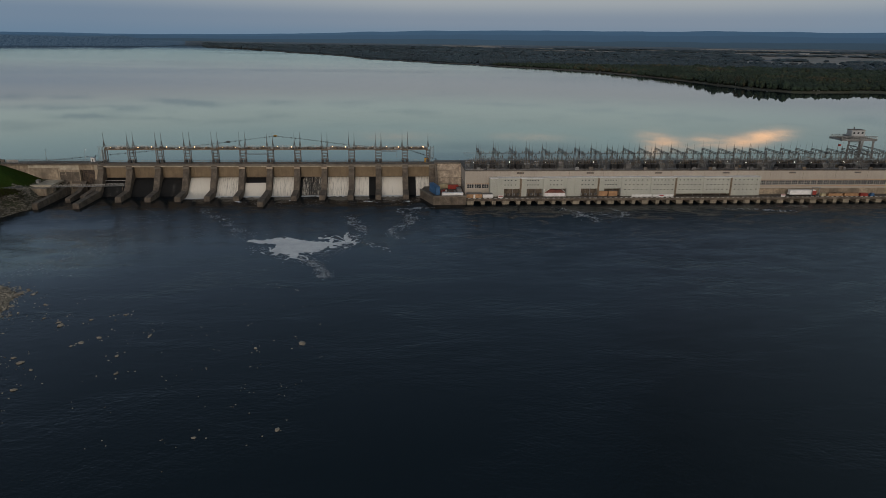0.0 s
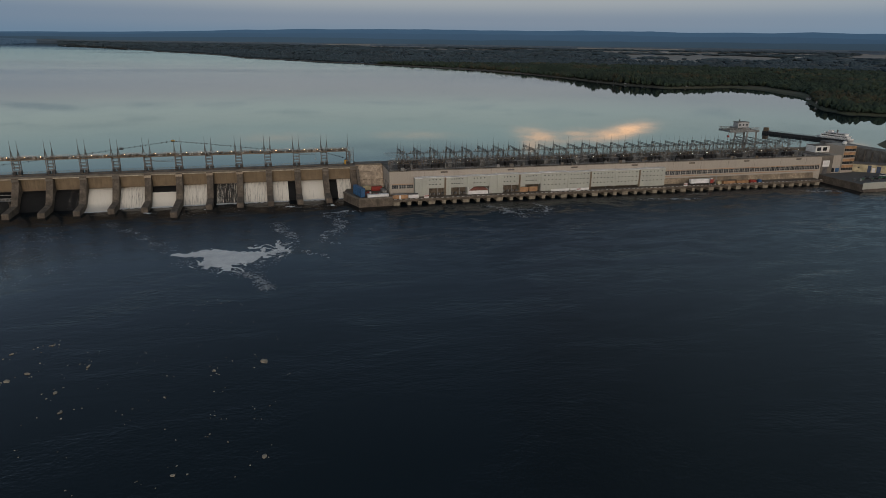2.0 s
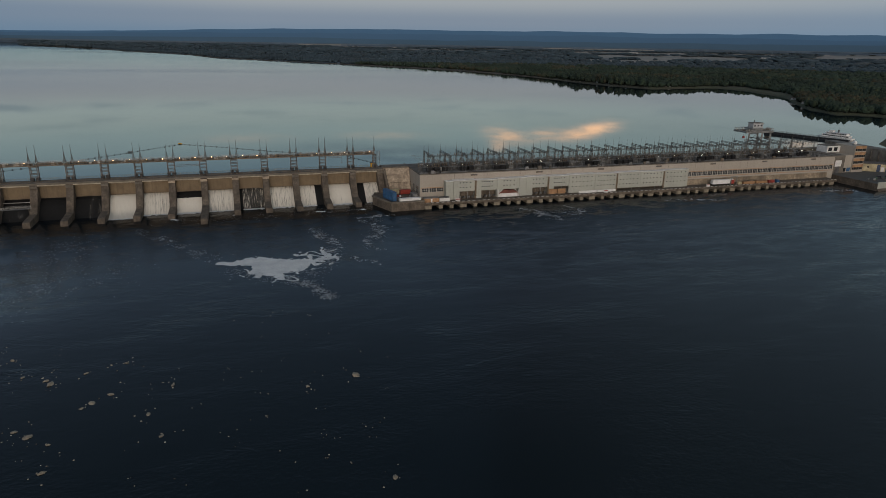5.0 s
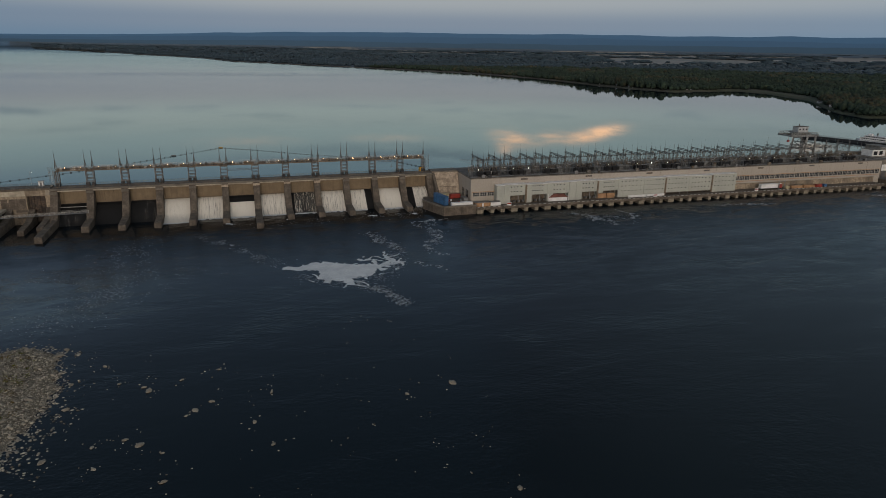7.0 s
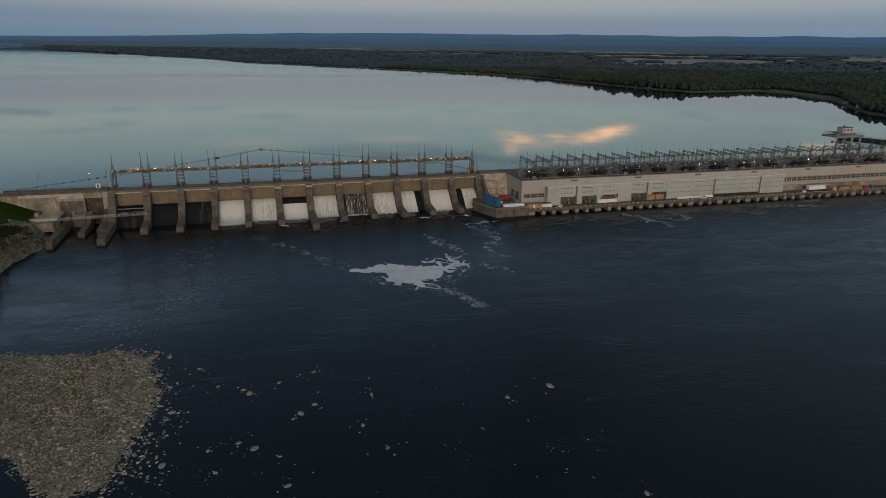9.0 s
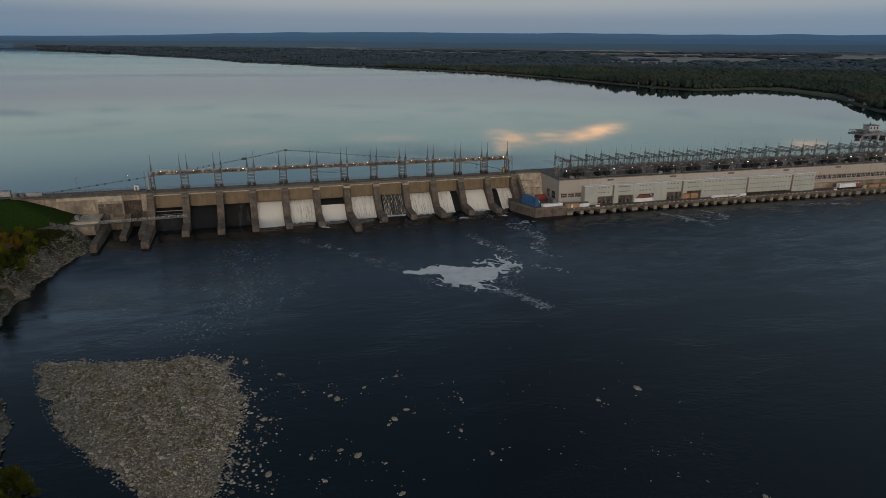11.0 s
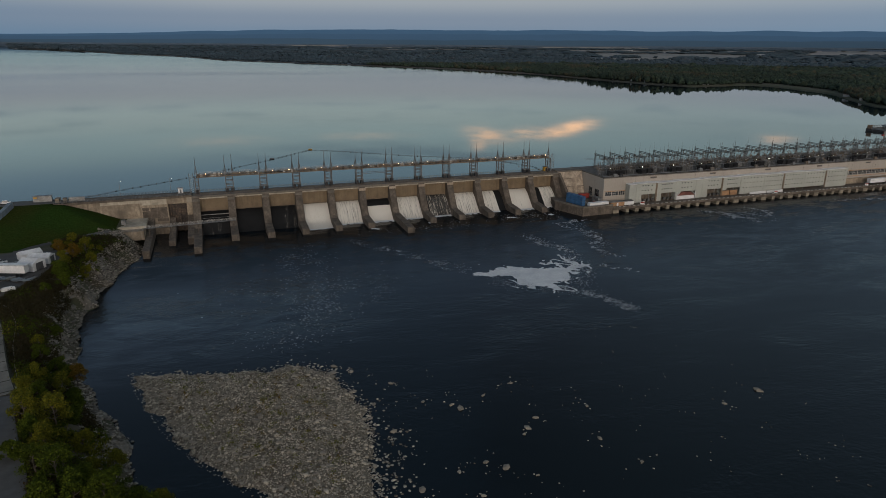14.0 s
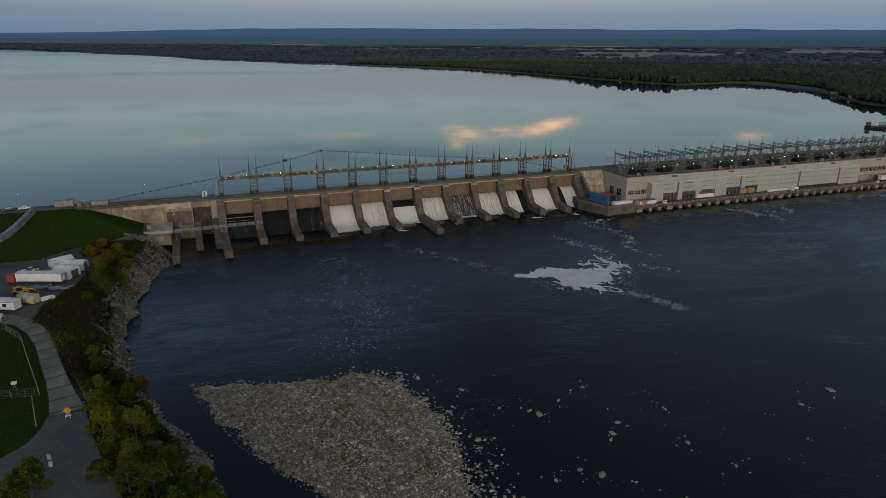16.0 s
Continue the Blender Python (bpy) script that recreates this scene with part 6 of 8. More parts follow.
# ---- the pad with its ruin below the abutment ----
pad = thing("outlet_pad", (-199, 375, 0), "broken concrete pad and kiosk at the sluice outlet", "platform")
bm = bmesh.new()
box(bm, -7.4, 4.6, -2.4, 8.0, 3.5, 7.6)
part("base", bm, M_TANWALL, pad)
bm = bmesh.new()
box(bm, -6.4, 5.2, 2.4, 17.4, 7.604, 8.7)
part("upper_block", bm, M_PALEBEAM, pad)
bm = bmesh.new()
box(bm, -5.2, -3.4, 6.6, 8.8, 8.704, 10.8)
bmesh.ops.bevel(bm, geom=bm.edges[:], offset=0.15, segments=1, affect="EDGES")
part("kiosk", bm, M_GALV, pad)
bm = bmesh.new()
for q in range(12):
    tube(bm, (-6.9 + q, -2.2, 7.6), (-6.9 + q, -2.2, 8.7), 0.04, 3)
tube(bm, (-6.9, -2.2, 8.7), (4.1, -2.2, 8.7), 0.04, 3)
part("railing", bm, M_GALV, pad)

# ---- fences ----
def wire_fence(name, line, label, tall=2.2, step=3.0):
    f = thing(name, (0, 0, 0), label, "fence")
    total = [0]
    for p, q in zip(line, line[1:]):
        total.append(total[-1] + math.dist(p, q))
    mesh, last = bmesh.new(), None
    for s in np.arange(0, total[-1], step):
        x, y = np.interp(s, total, [p[0] for p in line]), np.interp(s, total, [p[1] for p in line])
        base = Vector(on_bank(x, y, -0.1))
        bm = bmesh.new()
        tube(bm, base, base + Vector((0, 0, tall)), 0.06, 5)
        part("post", bm, M_GALV, f)
        if last is not None:
            for h in (0.25, 0.9, 1.55, tall):
                tube(mesh, last + Vector((0, 0, h)), base + Vector((0, 0, h)), 0.022, 3)
            for q in range(5):
                a, b2 = last.lerp(base, q / 5), last.lerp(base, (q + 1) / 5)
                tube(mesh, a + Vector((0, 0, 0.2)), b2 + Vector((0, 0, tall)), 0.012, 3)
                tube(mesh, a + Vector((0, 0, tall)), b2 + Vector((0, 0, 0.2)), 0.012, 3)
        last = base
    part("wire", mesh, M_GALV, f)
    return f


wire_fence("chain_fence", [(-245.2, 284.2), (-237.1, 282.2), (-231.5, 273.1), (-228.0, 260.8), (-224.7, 249.6), (-221.4, 238.4)], "galvanised chain-link fence along the lawn")
wire_fence("chain_fence", [(-221.4, 238.4), (-232.7, 240.3), (-246.9, 242.3)], "galvanised chain-link fence across the lawn")
guard = thing("guard_rail", (0, 0, 0), "low cable guard rail with short posts along the road", "guard rail")
RAIL = [(-232.2, 294.7), (-225.6, 286.5), (-220.7, 273.2), (-218.4, 259.0), (-215.0, 245.7), (-211.9, 235.5), (-209.6, 226.3)]
mesh, last = bmesh.new(), None
tot = [0]
for p, q in zip(RAIL, RAIL[1:]):
    tot.append(tot[-1] + math.dist(p, q))
for s in np.arange(0, tot[-1], 2.6):
    x, y = np.interp(s, tot, [p[0] for p in RAIL]), np.interp(s, tot, [p[1] for p in RAIL])
    base = Vector(on_bank(x, y, -0.1))
    bm = bmesh.new()
    tube(bm, base, base + Vector((0, 0, 0.95)), 0.1, 6)
    part("post", bm, M_WOOD, guard)
    if last is not None:
        tube(mesh, last + Vector((0, 0, 0.75)), base + Vector((0, 0, 0.75)), 0.03, 3)
    last = base
part("cable", mesh, M_GALV, guard)
# the blue-grey sheeted wall that climbs the embankment
climb = thing("sheeted_wall", (0, 0, 0), "blue-grey sheet steel wall climbing the grass embankment", "wall")
M_SHEETBLUE = material("blue_grey_sheeting", (0.22, 0.27, 0.31), 0.55, stain=0.3, streaks=0.1)
CL = [(-247.0, 391), (-248.6, 384), (-250.6, 377), (-252.8, 371), (-255.5, 367), (-259, 363), (-266, 357)]
for p, q in zip(CL, CL[1:]):
    k = 3
    for j in range(k):
        a = (p[0] + (q[0] - p[0]) * j / k, p[1] + (q[1] - p[1]) * j / k)
        b2 = (p[0] + (q[0] - p[0]) * (j + 1) / k, p[1] + (q[1] - p[1]) * (j + 1) / k)
        z0, z1 = bank_height(*a), bank_height(*b2)
        bm = bmesh.new()
        vs = [bm.verts.new(c) for c in ((a[0], a[1], z0 - 0.3), (b2[0], b2[1], z1 - 0.3), (b2[0], b2[1], z1 + 2.5), (a[0], a[1], z0 + 2.5))]
        vs2 = [bm.verts.new((v.co.x - 1.6, v.co.y - 0.3, v.co.z)) for v in vs]
        for f in ((0, 1, 2, 3), (7, 6, 5, 4)):
            bm.faces.new([(vs + vs2)[i] for i in f])
        for i in range(4):
            bm.faces.new((vs[i], vs2[i], vs2[(i + 1) % 4], vs[(i + 1) % 4]))
        bmesh.ops.recalc_face_normals(bm, faces=bm.faces)
        sheet = part("sheet", bm, M_SHEETBLUE, climb)
        bm = bmesh.new()
        tube(bm, (a[0] + 0.08, a[1], z0 - 0.3), (a[0] + 0.08, a[1], z0 + 2.55), 0.07)
        part("stiffener", bm, M_GALV, sheet)

# ---- the yard ----
YZ = 9.24


def gable_tent(at, turn, length, width, eave, label):
    t = thing("storage_tent", (*at, YZ), label, "tent", "storage tents", turn=turn)
    w = width / 2
    bm = bmesh.new()
    out = [(-w, 0), (w, 0), (w, eave), (0, eave + w * 0.42), (-w, eave)]
    prism(bm, out, 0, length)
    bmesh.ops.bevel(bm, geom=bm.edges[:], offset=0.1, segments=1, affect="EDGES")
    body = part("canvas", bm, M_WHITE, t)
    # a dark plate on the closed end stands for the shade inside the opening
    bm = bmesh.new()
    box(bm, length + 0.004, length + 0.05, -w * 0.55, w * 0.55, 0, eave * 0.95)
    part("doorway", bm, M_DARKSTEEL, t)
    bm = bmesh.new()
    for q in range(1, 5):
        x = length * q / 5
        tube(bm, (x, -w - 0.02, 0), (x, -w - 0.02, eave), 0.06)
        tube(bm, (x, -w, eave + 0.03), (x, 0, eave + w * 0.42 + 0.05), 0.06)
        tube(bm, (x, w, eave + 0.03), (x, 0, eave + w * 0.42 + 0.05), 0.06)
    part("rib", bm, M_WHITE, t)
    return t


gable_tent((-234.2, 337.6), 32, 7.5, 4.6, 2.5, "white gabled storage tent beside the yard")
gable_tent((-230.0, 334.3), -14, 8.0, 5.0, 2.6, "white gabled storage tent with a dark doorway")
gable_tent((-230.6, 327.6), -30, 6.8, 6.0, 2.9, "large white gabled storage tent at the yard edge")
semi = loose("semi_trailer", "long white box trailer with a red cab parked in the yard", "lorry", (-241.6, 323.6, YZ, -20.5),
             [("trailer", 0, 15.2, -1.3, 1.3, 1.2, 4.1, M_WHITE), ("roof_edge", -0.05, 15.85, -1.35, 1.35, 4.104, 4.22, M_WHITE), ("rub_rail", 0, 15.8, -1.34, -1.304, 3.95, 4.1, M_DARKSTEEL), ("chassis", -1.5, 15, -0.6, 0.6, 0.8, 1.196, M_DARKSTEEL), ("cab", -3.2, -0.6, -1.2, 1.2, 0.7, 3.3, M_RED), ("landing_leg", 3.5, 3.7, -0.9, 0.9, 0, 0.796, M_DARKSTEEL)], M_WHITE)
for x in (-2.4, 12.2, 13.6):
    for y in (-1.1, 1.1):
        bm = bmesh.new()
        bmesh.ops.create_cone(bm, cap_ends=True, segments=16, radius1=0.52, radius2=0.52, depth=0.35, matrix=pose(x, y, 0.52, 90, 0, 0))
        part("wheel", bm, M_BLACK, semi)
tele = loose("telehandler", "yellow telehandler with its boom down in the yard", "machine", (-241.3, 313.0, YZ, -4),
             [("chassis", 0, 4.6, -1.0, 1.0, 0.6, 1.2, M_YELLOW), ("engine_cover", 1.2, 3.6, 0.1, 1.0, 1.204, 1.9, M_YELLOW), ("cab", 1.4, 2.9, -1.0, -0.1, 1.204, 2.5, M_PANE), ("cab_roof", 1.3, 3.0, -1.05, -0.05, 2.504, 2.6, M_YELLOW), ("fork", 6.6, 7.6, -0.5, 0.5, 0.5, 0.62, M_DARKSTEEL)], M_YELLOW)
bm = bmesh.new()
tube(bm, (0.3, 0, 2.1), (6.0, 0, 1.3), 0.28, 4)
tube(bm, (6.0, 0, 1.3), (6.7, 0, 0.6), 0.2, 4)
part("boom", bm, M_YELLOW, tele)
for x in (0.8, 3.8):
    for y in (-1.1, 1.1):
        bm = bmesh.new()
        bmesh.ops.create_cone(bm, cap_ends=True, segments=16, radius1=0.6, radius2=0.6, depth=0.42, matrix=pose(x, y, 0.6, 90, 0, 0))
        part("wheel", bm, M_BLACK, tele)
container((-238.3, 304.2, YZ, -33), 6.1, 2.5, 2.7, M_CREAM, "cream shipping container in the gravel yard", "yard containers")
office = loose("site_office", "white flat-roofed site office cabin in the yard", "cabin", (-248.5, 302.5, YZ, -28),
               [("wall", 0, 12.2, 0, 3.2, 0.3, 2.9, M_WHITE), ("roof", -0.1, 12.3, -0.1, 3.3, 2.904, 3.06, M_WHITE), ("trim", -0.02, 12.22, -0.05, -0.004, 2.7, 2.88, M_DARKSTEEL), ("window", 8.4, 9.8, -0.05, -0.004, 1.3, 2.3, M_PANE), ("skid", 0.3, 12, 0.3, 2.9, 0, 0.296, M_DARKSTEEL)], M_WHITE)


def car(at, turn, paint, label, pickup=False, kind="car"):
    c = thing(kind, at, label, kind, "parked vehicles", turn=turn)
    bm = bmesh.new()
    prism(bm, [(-0.88, 0.35), (-0.92, 0.8), (-0.8, 1.0), (0.8, 1.0), (0.92, 0.8), (0.88, 0.35)], 0, 5.4 if pickup else 4.5)
    bmesh.ops.bevel(bm, geom=bm.edges[:], offset=0.08, segments=1, affect="EDGES")
    part("body", bm, paint, c)
    x0, x1 = (1.7, 3.9) if pickup else (1.0, 3.9)
    bm = bmesh.new()
    vs = [bm.verts.new(p) for p in ((x0, -0.78, 1.004), (x1, -0.78, 1.004), (x1, 0.78, 1.004), (x0, 0.78, 1.004), (x0 + 0.5, -0.62, 1.62), (x1 - 0.45, -0.62, 1.62), (x1 - 0.45, 0.62, 1.62), (x0 + 0.5, 0.62, 1.62))]
    for f in ((3, 2, 1, 0), (0, 1, 5, 4), (1, 2, 6, 5), (2, 3, 7, 6), (3, 0, 4, 7), (4, 5, 6, 7)):
        bm.faces.new([vs[i] for i in f])
    cab = part("glass_house", bm, M_PANE, c)
    bm = bmesh.new()
    box(bm, x0 + 0.5, x1 - 0.45, -0.6, 0.6, 1.624, 1.68)
    part("roof", bm, paint, c)
    if pickup:
        bm = bmesh.new()
        box(bm, 4.0, 5.3, -0.7, 0.7, 1.004, 1.03)
        part("load_bed", bm, M_BLACK, c)
    for x in (0.9, 4.4 if pickup else 3.6):
        for y in (-0.82, 0.82):
            bm = bmesh.new()
            bmesh.ops.create_cone(bm, cap_ends=True, segments=12, radius1=0.36, radius2=0.36, depth=0.24, matrix=pose(x, y, 0.36, 90, 0, 0))
            part("wheel", bm, M_BLACK, c)
    return c


car((-244.6, 332.6, YZ), 20, M_WHITE, "white pickup truck parked by the tents", True, "pickup")
car((-243.0, 334.8, YZ), 22, M_WHITE, "white pickup truck parked beside another", True, "pickup")
car((-260.5, 399, 18.03), 5, M_DARKSTEEL, "dark grey car parked on the crest road", False)
car((-254.5, 399, 18.03), 3, M_WHITE, "white car parked on the crest road", False)
loose("crest_kiosk", "grey equipment kiosk on the dam crest", "kiosk", (-241, 400, 18.03, 0), [("body", 0, 7.5, -1, 1, 0, 2.6, M_GALV), ("roof", -0.1, 7.6, -1.1, 1.1, 2.604, 2.75, M_GALV), ("lamp_box", 0.2, 1.6, -1.06, -1.004, 1.7, 2.3, M_YELLOW)], M_GALV)
loose("gate_block", "stout concrete gate pillars at the end of the dam wall", "pillar", (-228.5, 396.5, 17.95, 0), [("pillar", -3, -1.2, -2, 1.5, 0, 2.0, M_TANWALL), ("pillar", 0.2, 1.8, -2, -0.6, 0, 2.2, M_DECK), ("panel", 2.4, 9, -0.6, -0.4, 0.1, 2.0, M_GALV)], M_TANWALL)


def abreast(name, x0, x1, y0, z0, z1, mat):
    """Three lengths of steel side by side, as parts of a stack."""
    return [(name, x0 + 0.06 * q, x1 - 0.05 * q, y0 + 0.36 * q, y0 + 0.30 + 0.36 * q, z0, z1 - 0.05 * (q % 2), mat) for q in range(3)]


for k, (x, y) in enumerate(((-237.5, 330.5), (-234.5, 332), (-239.5, 329.5))):
    loose("pipe_rack", "dark stacked pipes and frames in the yard", "stack", (x, y, YZ, 18), [("rack", 0, 4.5, 0, 1.6, 0, 0.9, M_DARKSTEEL), *abreast("pipe", 0.2, 4.3, 0.25, 0.904, 1.25, M_GALV)], M_DARKSTEEL, "yard stacks")
for k in range(14):
    x = -241 + k * 1.15 + random.uniform(-0.4, 0.4)
    y = 317.2 - (k * 0.42) + random.uniform(-0.8, 0.8)
    loose("steel_bundle", random.choice(("bundle of grey steel beams on the gravel", "pile of blue-grey scaffold tubes on the gravel")), "bundle", (x, y, YZ, random.uniform(0, 60)),
          [("bearer", 0.2, 0.5, -0.6, 0.6, 0, 0.2, M_WOOD), ("bearer", 2.2, 2.5, -0.6, 0.6, 0, 0.2, M_WOOD), *abreast("beam", 0, 3.0, -0.5, 0.204, random.uniform(0.5, 1.0), random.choice((M_GALV, M_SHEETBLUE, M_DARKSTEEL)))], M_GALV, "steel bundles")
loose("white_tarpaulin", "goods under a white tarpaulin at the yard edge", "tarpaulin", (-231.5, 302.5, YZ, 25), [("cover", 0, 4.0, 0, 1.6, 0, 0.9, M_WHITE), ("fold", 0.4, 3.4, 0.2, 1.2, 0.904, 1.2, M_WHITE)], M_WHITE)
loose("concrete_plinth", "pale concrete plinth with grey machinery beside the road", "plinth", (-245.8, 290.9, 9.0, -12), [("plinth", 0, 6.5, 0, 3.0, 0, 1.0, M_TANWALL), ("machine", 0.8, 4.4, 0.5, 2.4, 1.004, 2.3, M_GALV), ("tank", 4.7, 6.0, 0.5, 2.2, 1.004, 1.9, M_WHITE)], M_TANWALL)

# signs, posts and poles by the road
sign = thing("road_sign", (-213.7, 225.4, 9.12), "yellow diamond road sign on a white stand", "sign")
bm = bmesh.new()
box(bm, -0.62, 0.62, -0.03, 0.03, -0.62, 0.62, pose(0, 0, 1.75, 0, 45, 0))
part("board", bm, M_YELLOW, sign)
bm = bmesh.new()
for s in (-0.5, 0.5):
    tube(bm, (s, -0.5, 0), (s * 0.3, 0, 1.2), 0.05)
    tube(bm, (s, 0.5, 0), (s * 0.3, 0, 1.2), 0.05)
box(bm, -0.6, 0.6, -0.1, 0.1, 0.35, 0.65)
part("stand", bm, M_WHITE, sign)
for x, y, tall, nm, label, mt in ((-219.7, 224.1, 7.5, "timber_pole", "leaning grey timber pole beside the road", M_WOOD), (-211.7, 235.0, 1.5, "bollard", "white bollard at the road edge", M_WHITE), (-210.7, 237.5, 1.5, "bollard", "white bollard at the road edge", M_WHITE),
                                 (-205.8, 206.5, 0.9, "bollard", "white bollard at the road edge", M_WHITE), (-203.4, 199.3, 0.9, "bollard", "white bollard at the road edge", M_WHITE)):
    p = thing(nm, on_bank(x, y, -0.2), label, nm.split("_")[-1], nm + "s")
    bm = bmesh.new()
    tube(bm, (0, 0, 0), (0.35 if tall > 5 else 0, 0, tall), 0.14, 8, 0.11)
    part("shaft", bm, mt, p)
    bm = bmesh.new()
    tube(bm, (0.35 if tall > 5 else 0, 0, tall), (0.35 if tall > 5 else 0, 0, tall + 0.08), 0.16, 8)
    part("cap", bm, M_GALV, p)
board = thing("notice_board", on_bank(-213.8, 205.4), "two white notice boards on a tall dark post", "sign")
bm = bmesh.new()
tube(bm, (0, 0, 0), (0, 0, 4.4), 0.09, 8)
part("post", bm, M_DARKSTEEL, board)
for z in (1.9, 3.5):
    bm = bmesh.new()
    box(bm, -0.35, 0.35, -0.14, -0.1, z - 0.6, z + 0.6)
    part("board", bm, M_WHITE, board)
gauge = thing("weather_gauge", on_bank(-227.4, 243.9), "small white instrument box on thin legs on the lawn", "instrument")
bm = bmesh.new()
for sx, sy in ((-0.4, -0.4), (0.4, -0.4), (0, 0.5)):
    tube(bm, (sx, sy, 0), (0, 0, 1.4), 0.04, 4)
part("legs", bm, M_GALV, gauge)
bm = bmesh.new()
box(bm, -0.55, 0.55, -0.45, 0.45, 1.404, 1.9)
part("box", bm, M_WHITE, gauge)
mark = thing("white_marker", on_bank(-211.9, 231.8), "small white marker box by the guard rail", "marker")
bm = bmesh.new()
box(bm, -0.5, 0.5, -0.25, 0.25, 0, 0.7)
bmesh.ops.bevel(bm, geom=bm.edges[:], offset=0.05, segments=1, affect="EDGES")
part("box", bm, M_WHITE, mark)
# tall lamps on the crest
for x, y, z0, h in ((-205, 399, 18.9, 6.5), (-183, 399.5, 18.9, 6.5), (-255.5, 402, 18.03, 6.0)):
    lp = thing("street_lamp", (x, y, z0), "tall grey street lamp on the dam crest", "lamp", "crest lamps")
    bm = bmesh.new()
    tube(bm, (0, 0, 0), (0, 0, h), 0.1, 6, 0.06)
    tube(bm, (0, 0, h), (0.9, -0.3, h + 0.25), 0.05, 5)
    pst = part("post", bm, M_GALV, lp)
    bm = bmesh.new()
    box(bm, 0.6, 1.3, -0.45, -0.15, h + 0.26, h + 0.4)
    part("head", bm, M_DARKSTEEL, lp)
    b = new("bulb", cool_me)
    b.parent = pst
    b.matrix_basis = pose(0.95, -0.3, h + 0.12)
    b.scale = (0.5, 0.5, 0.5)

# ---- the gravel island, boulders and bank stones ----
ISLAND = [(-188, 247), (-180, 245.2), (-165.7, 240.5), (-153, 238.5), (-144.5, 238.3), (-137, 230.5), (-133.8, 220), (-131.8, 208), (-132.5, 196), (-136, 185), (-138, 172), (-146, 168), (-155, 179), (-163, 190), (-171, 201.5), (-176.5, 212), (-182, 226), (-186.5, 240)]


def inside(poly, x, y):
    """The distance to the outline, positive inside."""
    best, odd = 1e9, False
    for (ax, ay), (bx, by) in zip(poly, poly[1:] + poly[:1]):
        t = max(0, min(1, ((x - ax) * (bx - ax) + (y - ay) * (by - ay)) / ((bx - ax) ** 2 + (by - ay) ** 2)))
        best = min(best, math.hypot(x - ax - t * (bx - ax), y - ay - t * (by - ay)))
        if (ay > y) != (by > y) and x < (bx - ax) * (y - ay) / (by - ay) + ax:
            odd = not odd
    return best if odd else -best


def island_height(x, y):
    d = inside(ISLAND, x, y) + 2.2 * noise.noise((x * 0.16, y * 0.16, 0)) + 1.0 * noise.noise((x * 0.5, y * 0.5, 2))
    return table(d, [(-12, -1.6), (-2, -0.35), (0, -0.05), (2.5, 0.45), (9, 0.95), (20, 1.2)]) + 0.12 * noise.noise((x * 0.8, y * 0.8, 1))


isle = thing("gravel_island", (0, 0, 0), "low island of pale river stones with a few weeds", "island", kind="structure")
xs, ys = np.arange(-203, -112, 0.9), np.arange(152, 258, 0.9)
raw("gravel_bed", [(x, y, island_height(x, y)) for y in ys for x in xs], grid_faces(len(ys), len(xs)), M_SILT, isle, smooth=True)


def stone_mesh(seed, mat):
    r = random.Random(seed)
    bm = bmesh.new()
    bmesh.ops.create_icosphere(bm, subdivisions=1, radius=1.0)
    for _ in range(3):
        d = Vector((r.uniform(-1, 1), r.uniform(-1, 1), r.uniform(-0.3, 1))).normalized()
        cut = r.uniform(0.45, 0.75)
        for v in bm.verts:
            over = v.co.dot(d) - cut
            if over > 0:
                v.co -= d * over
    for v in bm.verts:
        v.co *= 1 + 0.22 * noise.noise(v.co * 1.7 + Vector((seed, 0, 0)))
        v.co.z *= 0.55
    me = bpy.data.meshes.new("stone")
    bm.to_mesh(me)
    bm.free()
    me.materials.append(mat)
    return me


STONES = [stone_mesh(k, M_ROCK) for k in range(8)]
TEMPLATES = [(np.array([v.co[:] for v in me.vertices]), np.array([p.vertices[:] for p in me.polygons])) for me in STONES]
M_STONES = [material("pale_river_stones", (0.62, 0.53, 0.40), 0.9, grain=2.0, stain=0.5, vary=0.4, bump=0.3), material("grey_river_stones", (0.37, 0.32, 0.245), 0.9, grain=2.0, stain=0.5, vary=0.4, bump=0.3),
            material("brown_river_stones", (0.15, 0.12, 0.085), 0.9, grain=2.0, stain=0.5, vary=0.4, bump=0.3)]


M_BANKSTONES = [material("pale_broken_rock", (0.40, 0.35, 0.275), 0.9, grain=2.0, stain=0.5, vary=0.5), material("grey_broken_rock", (0.26, 0.225, 0.18), 0.9, grain=2.0, stain=0.5, vary=0.5),
                material("brown_broken_rock", (0.12, 0.10, 0.078), 0.9, grain=2.0, stain=0.5, vary=0.5)]


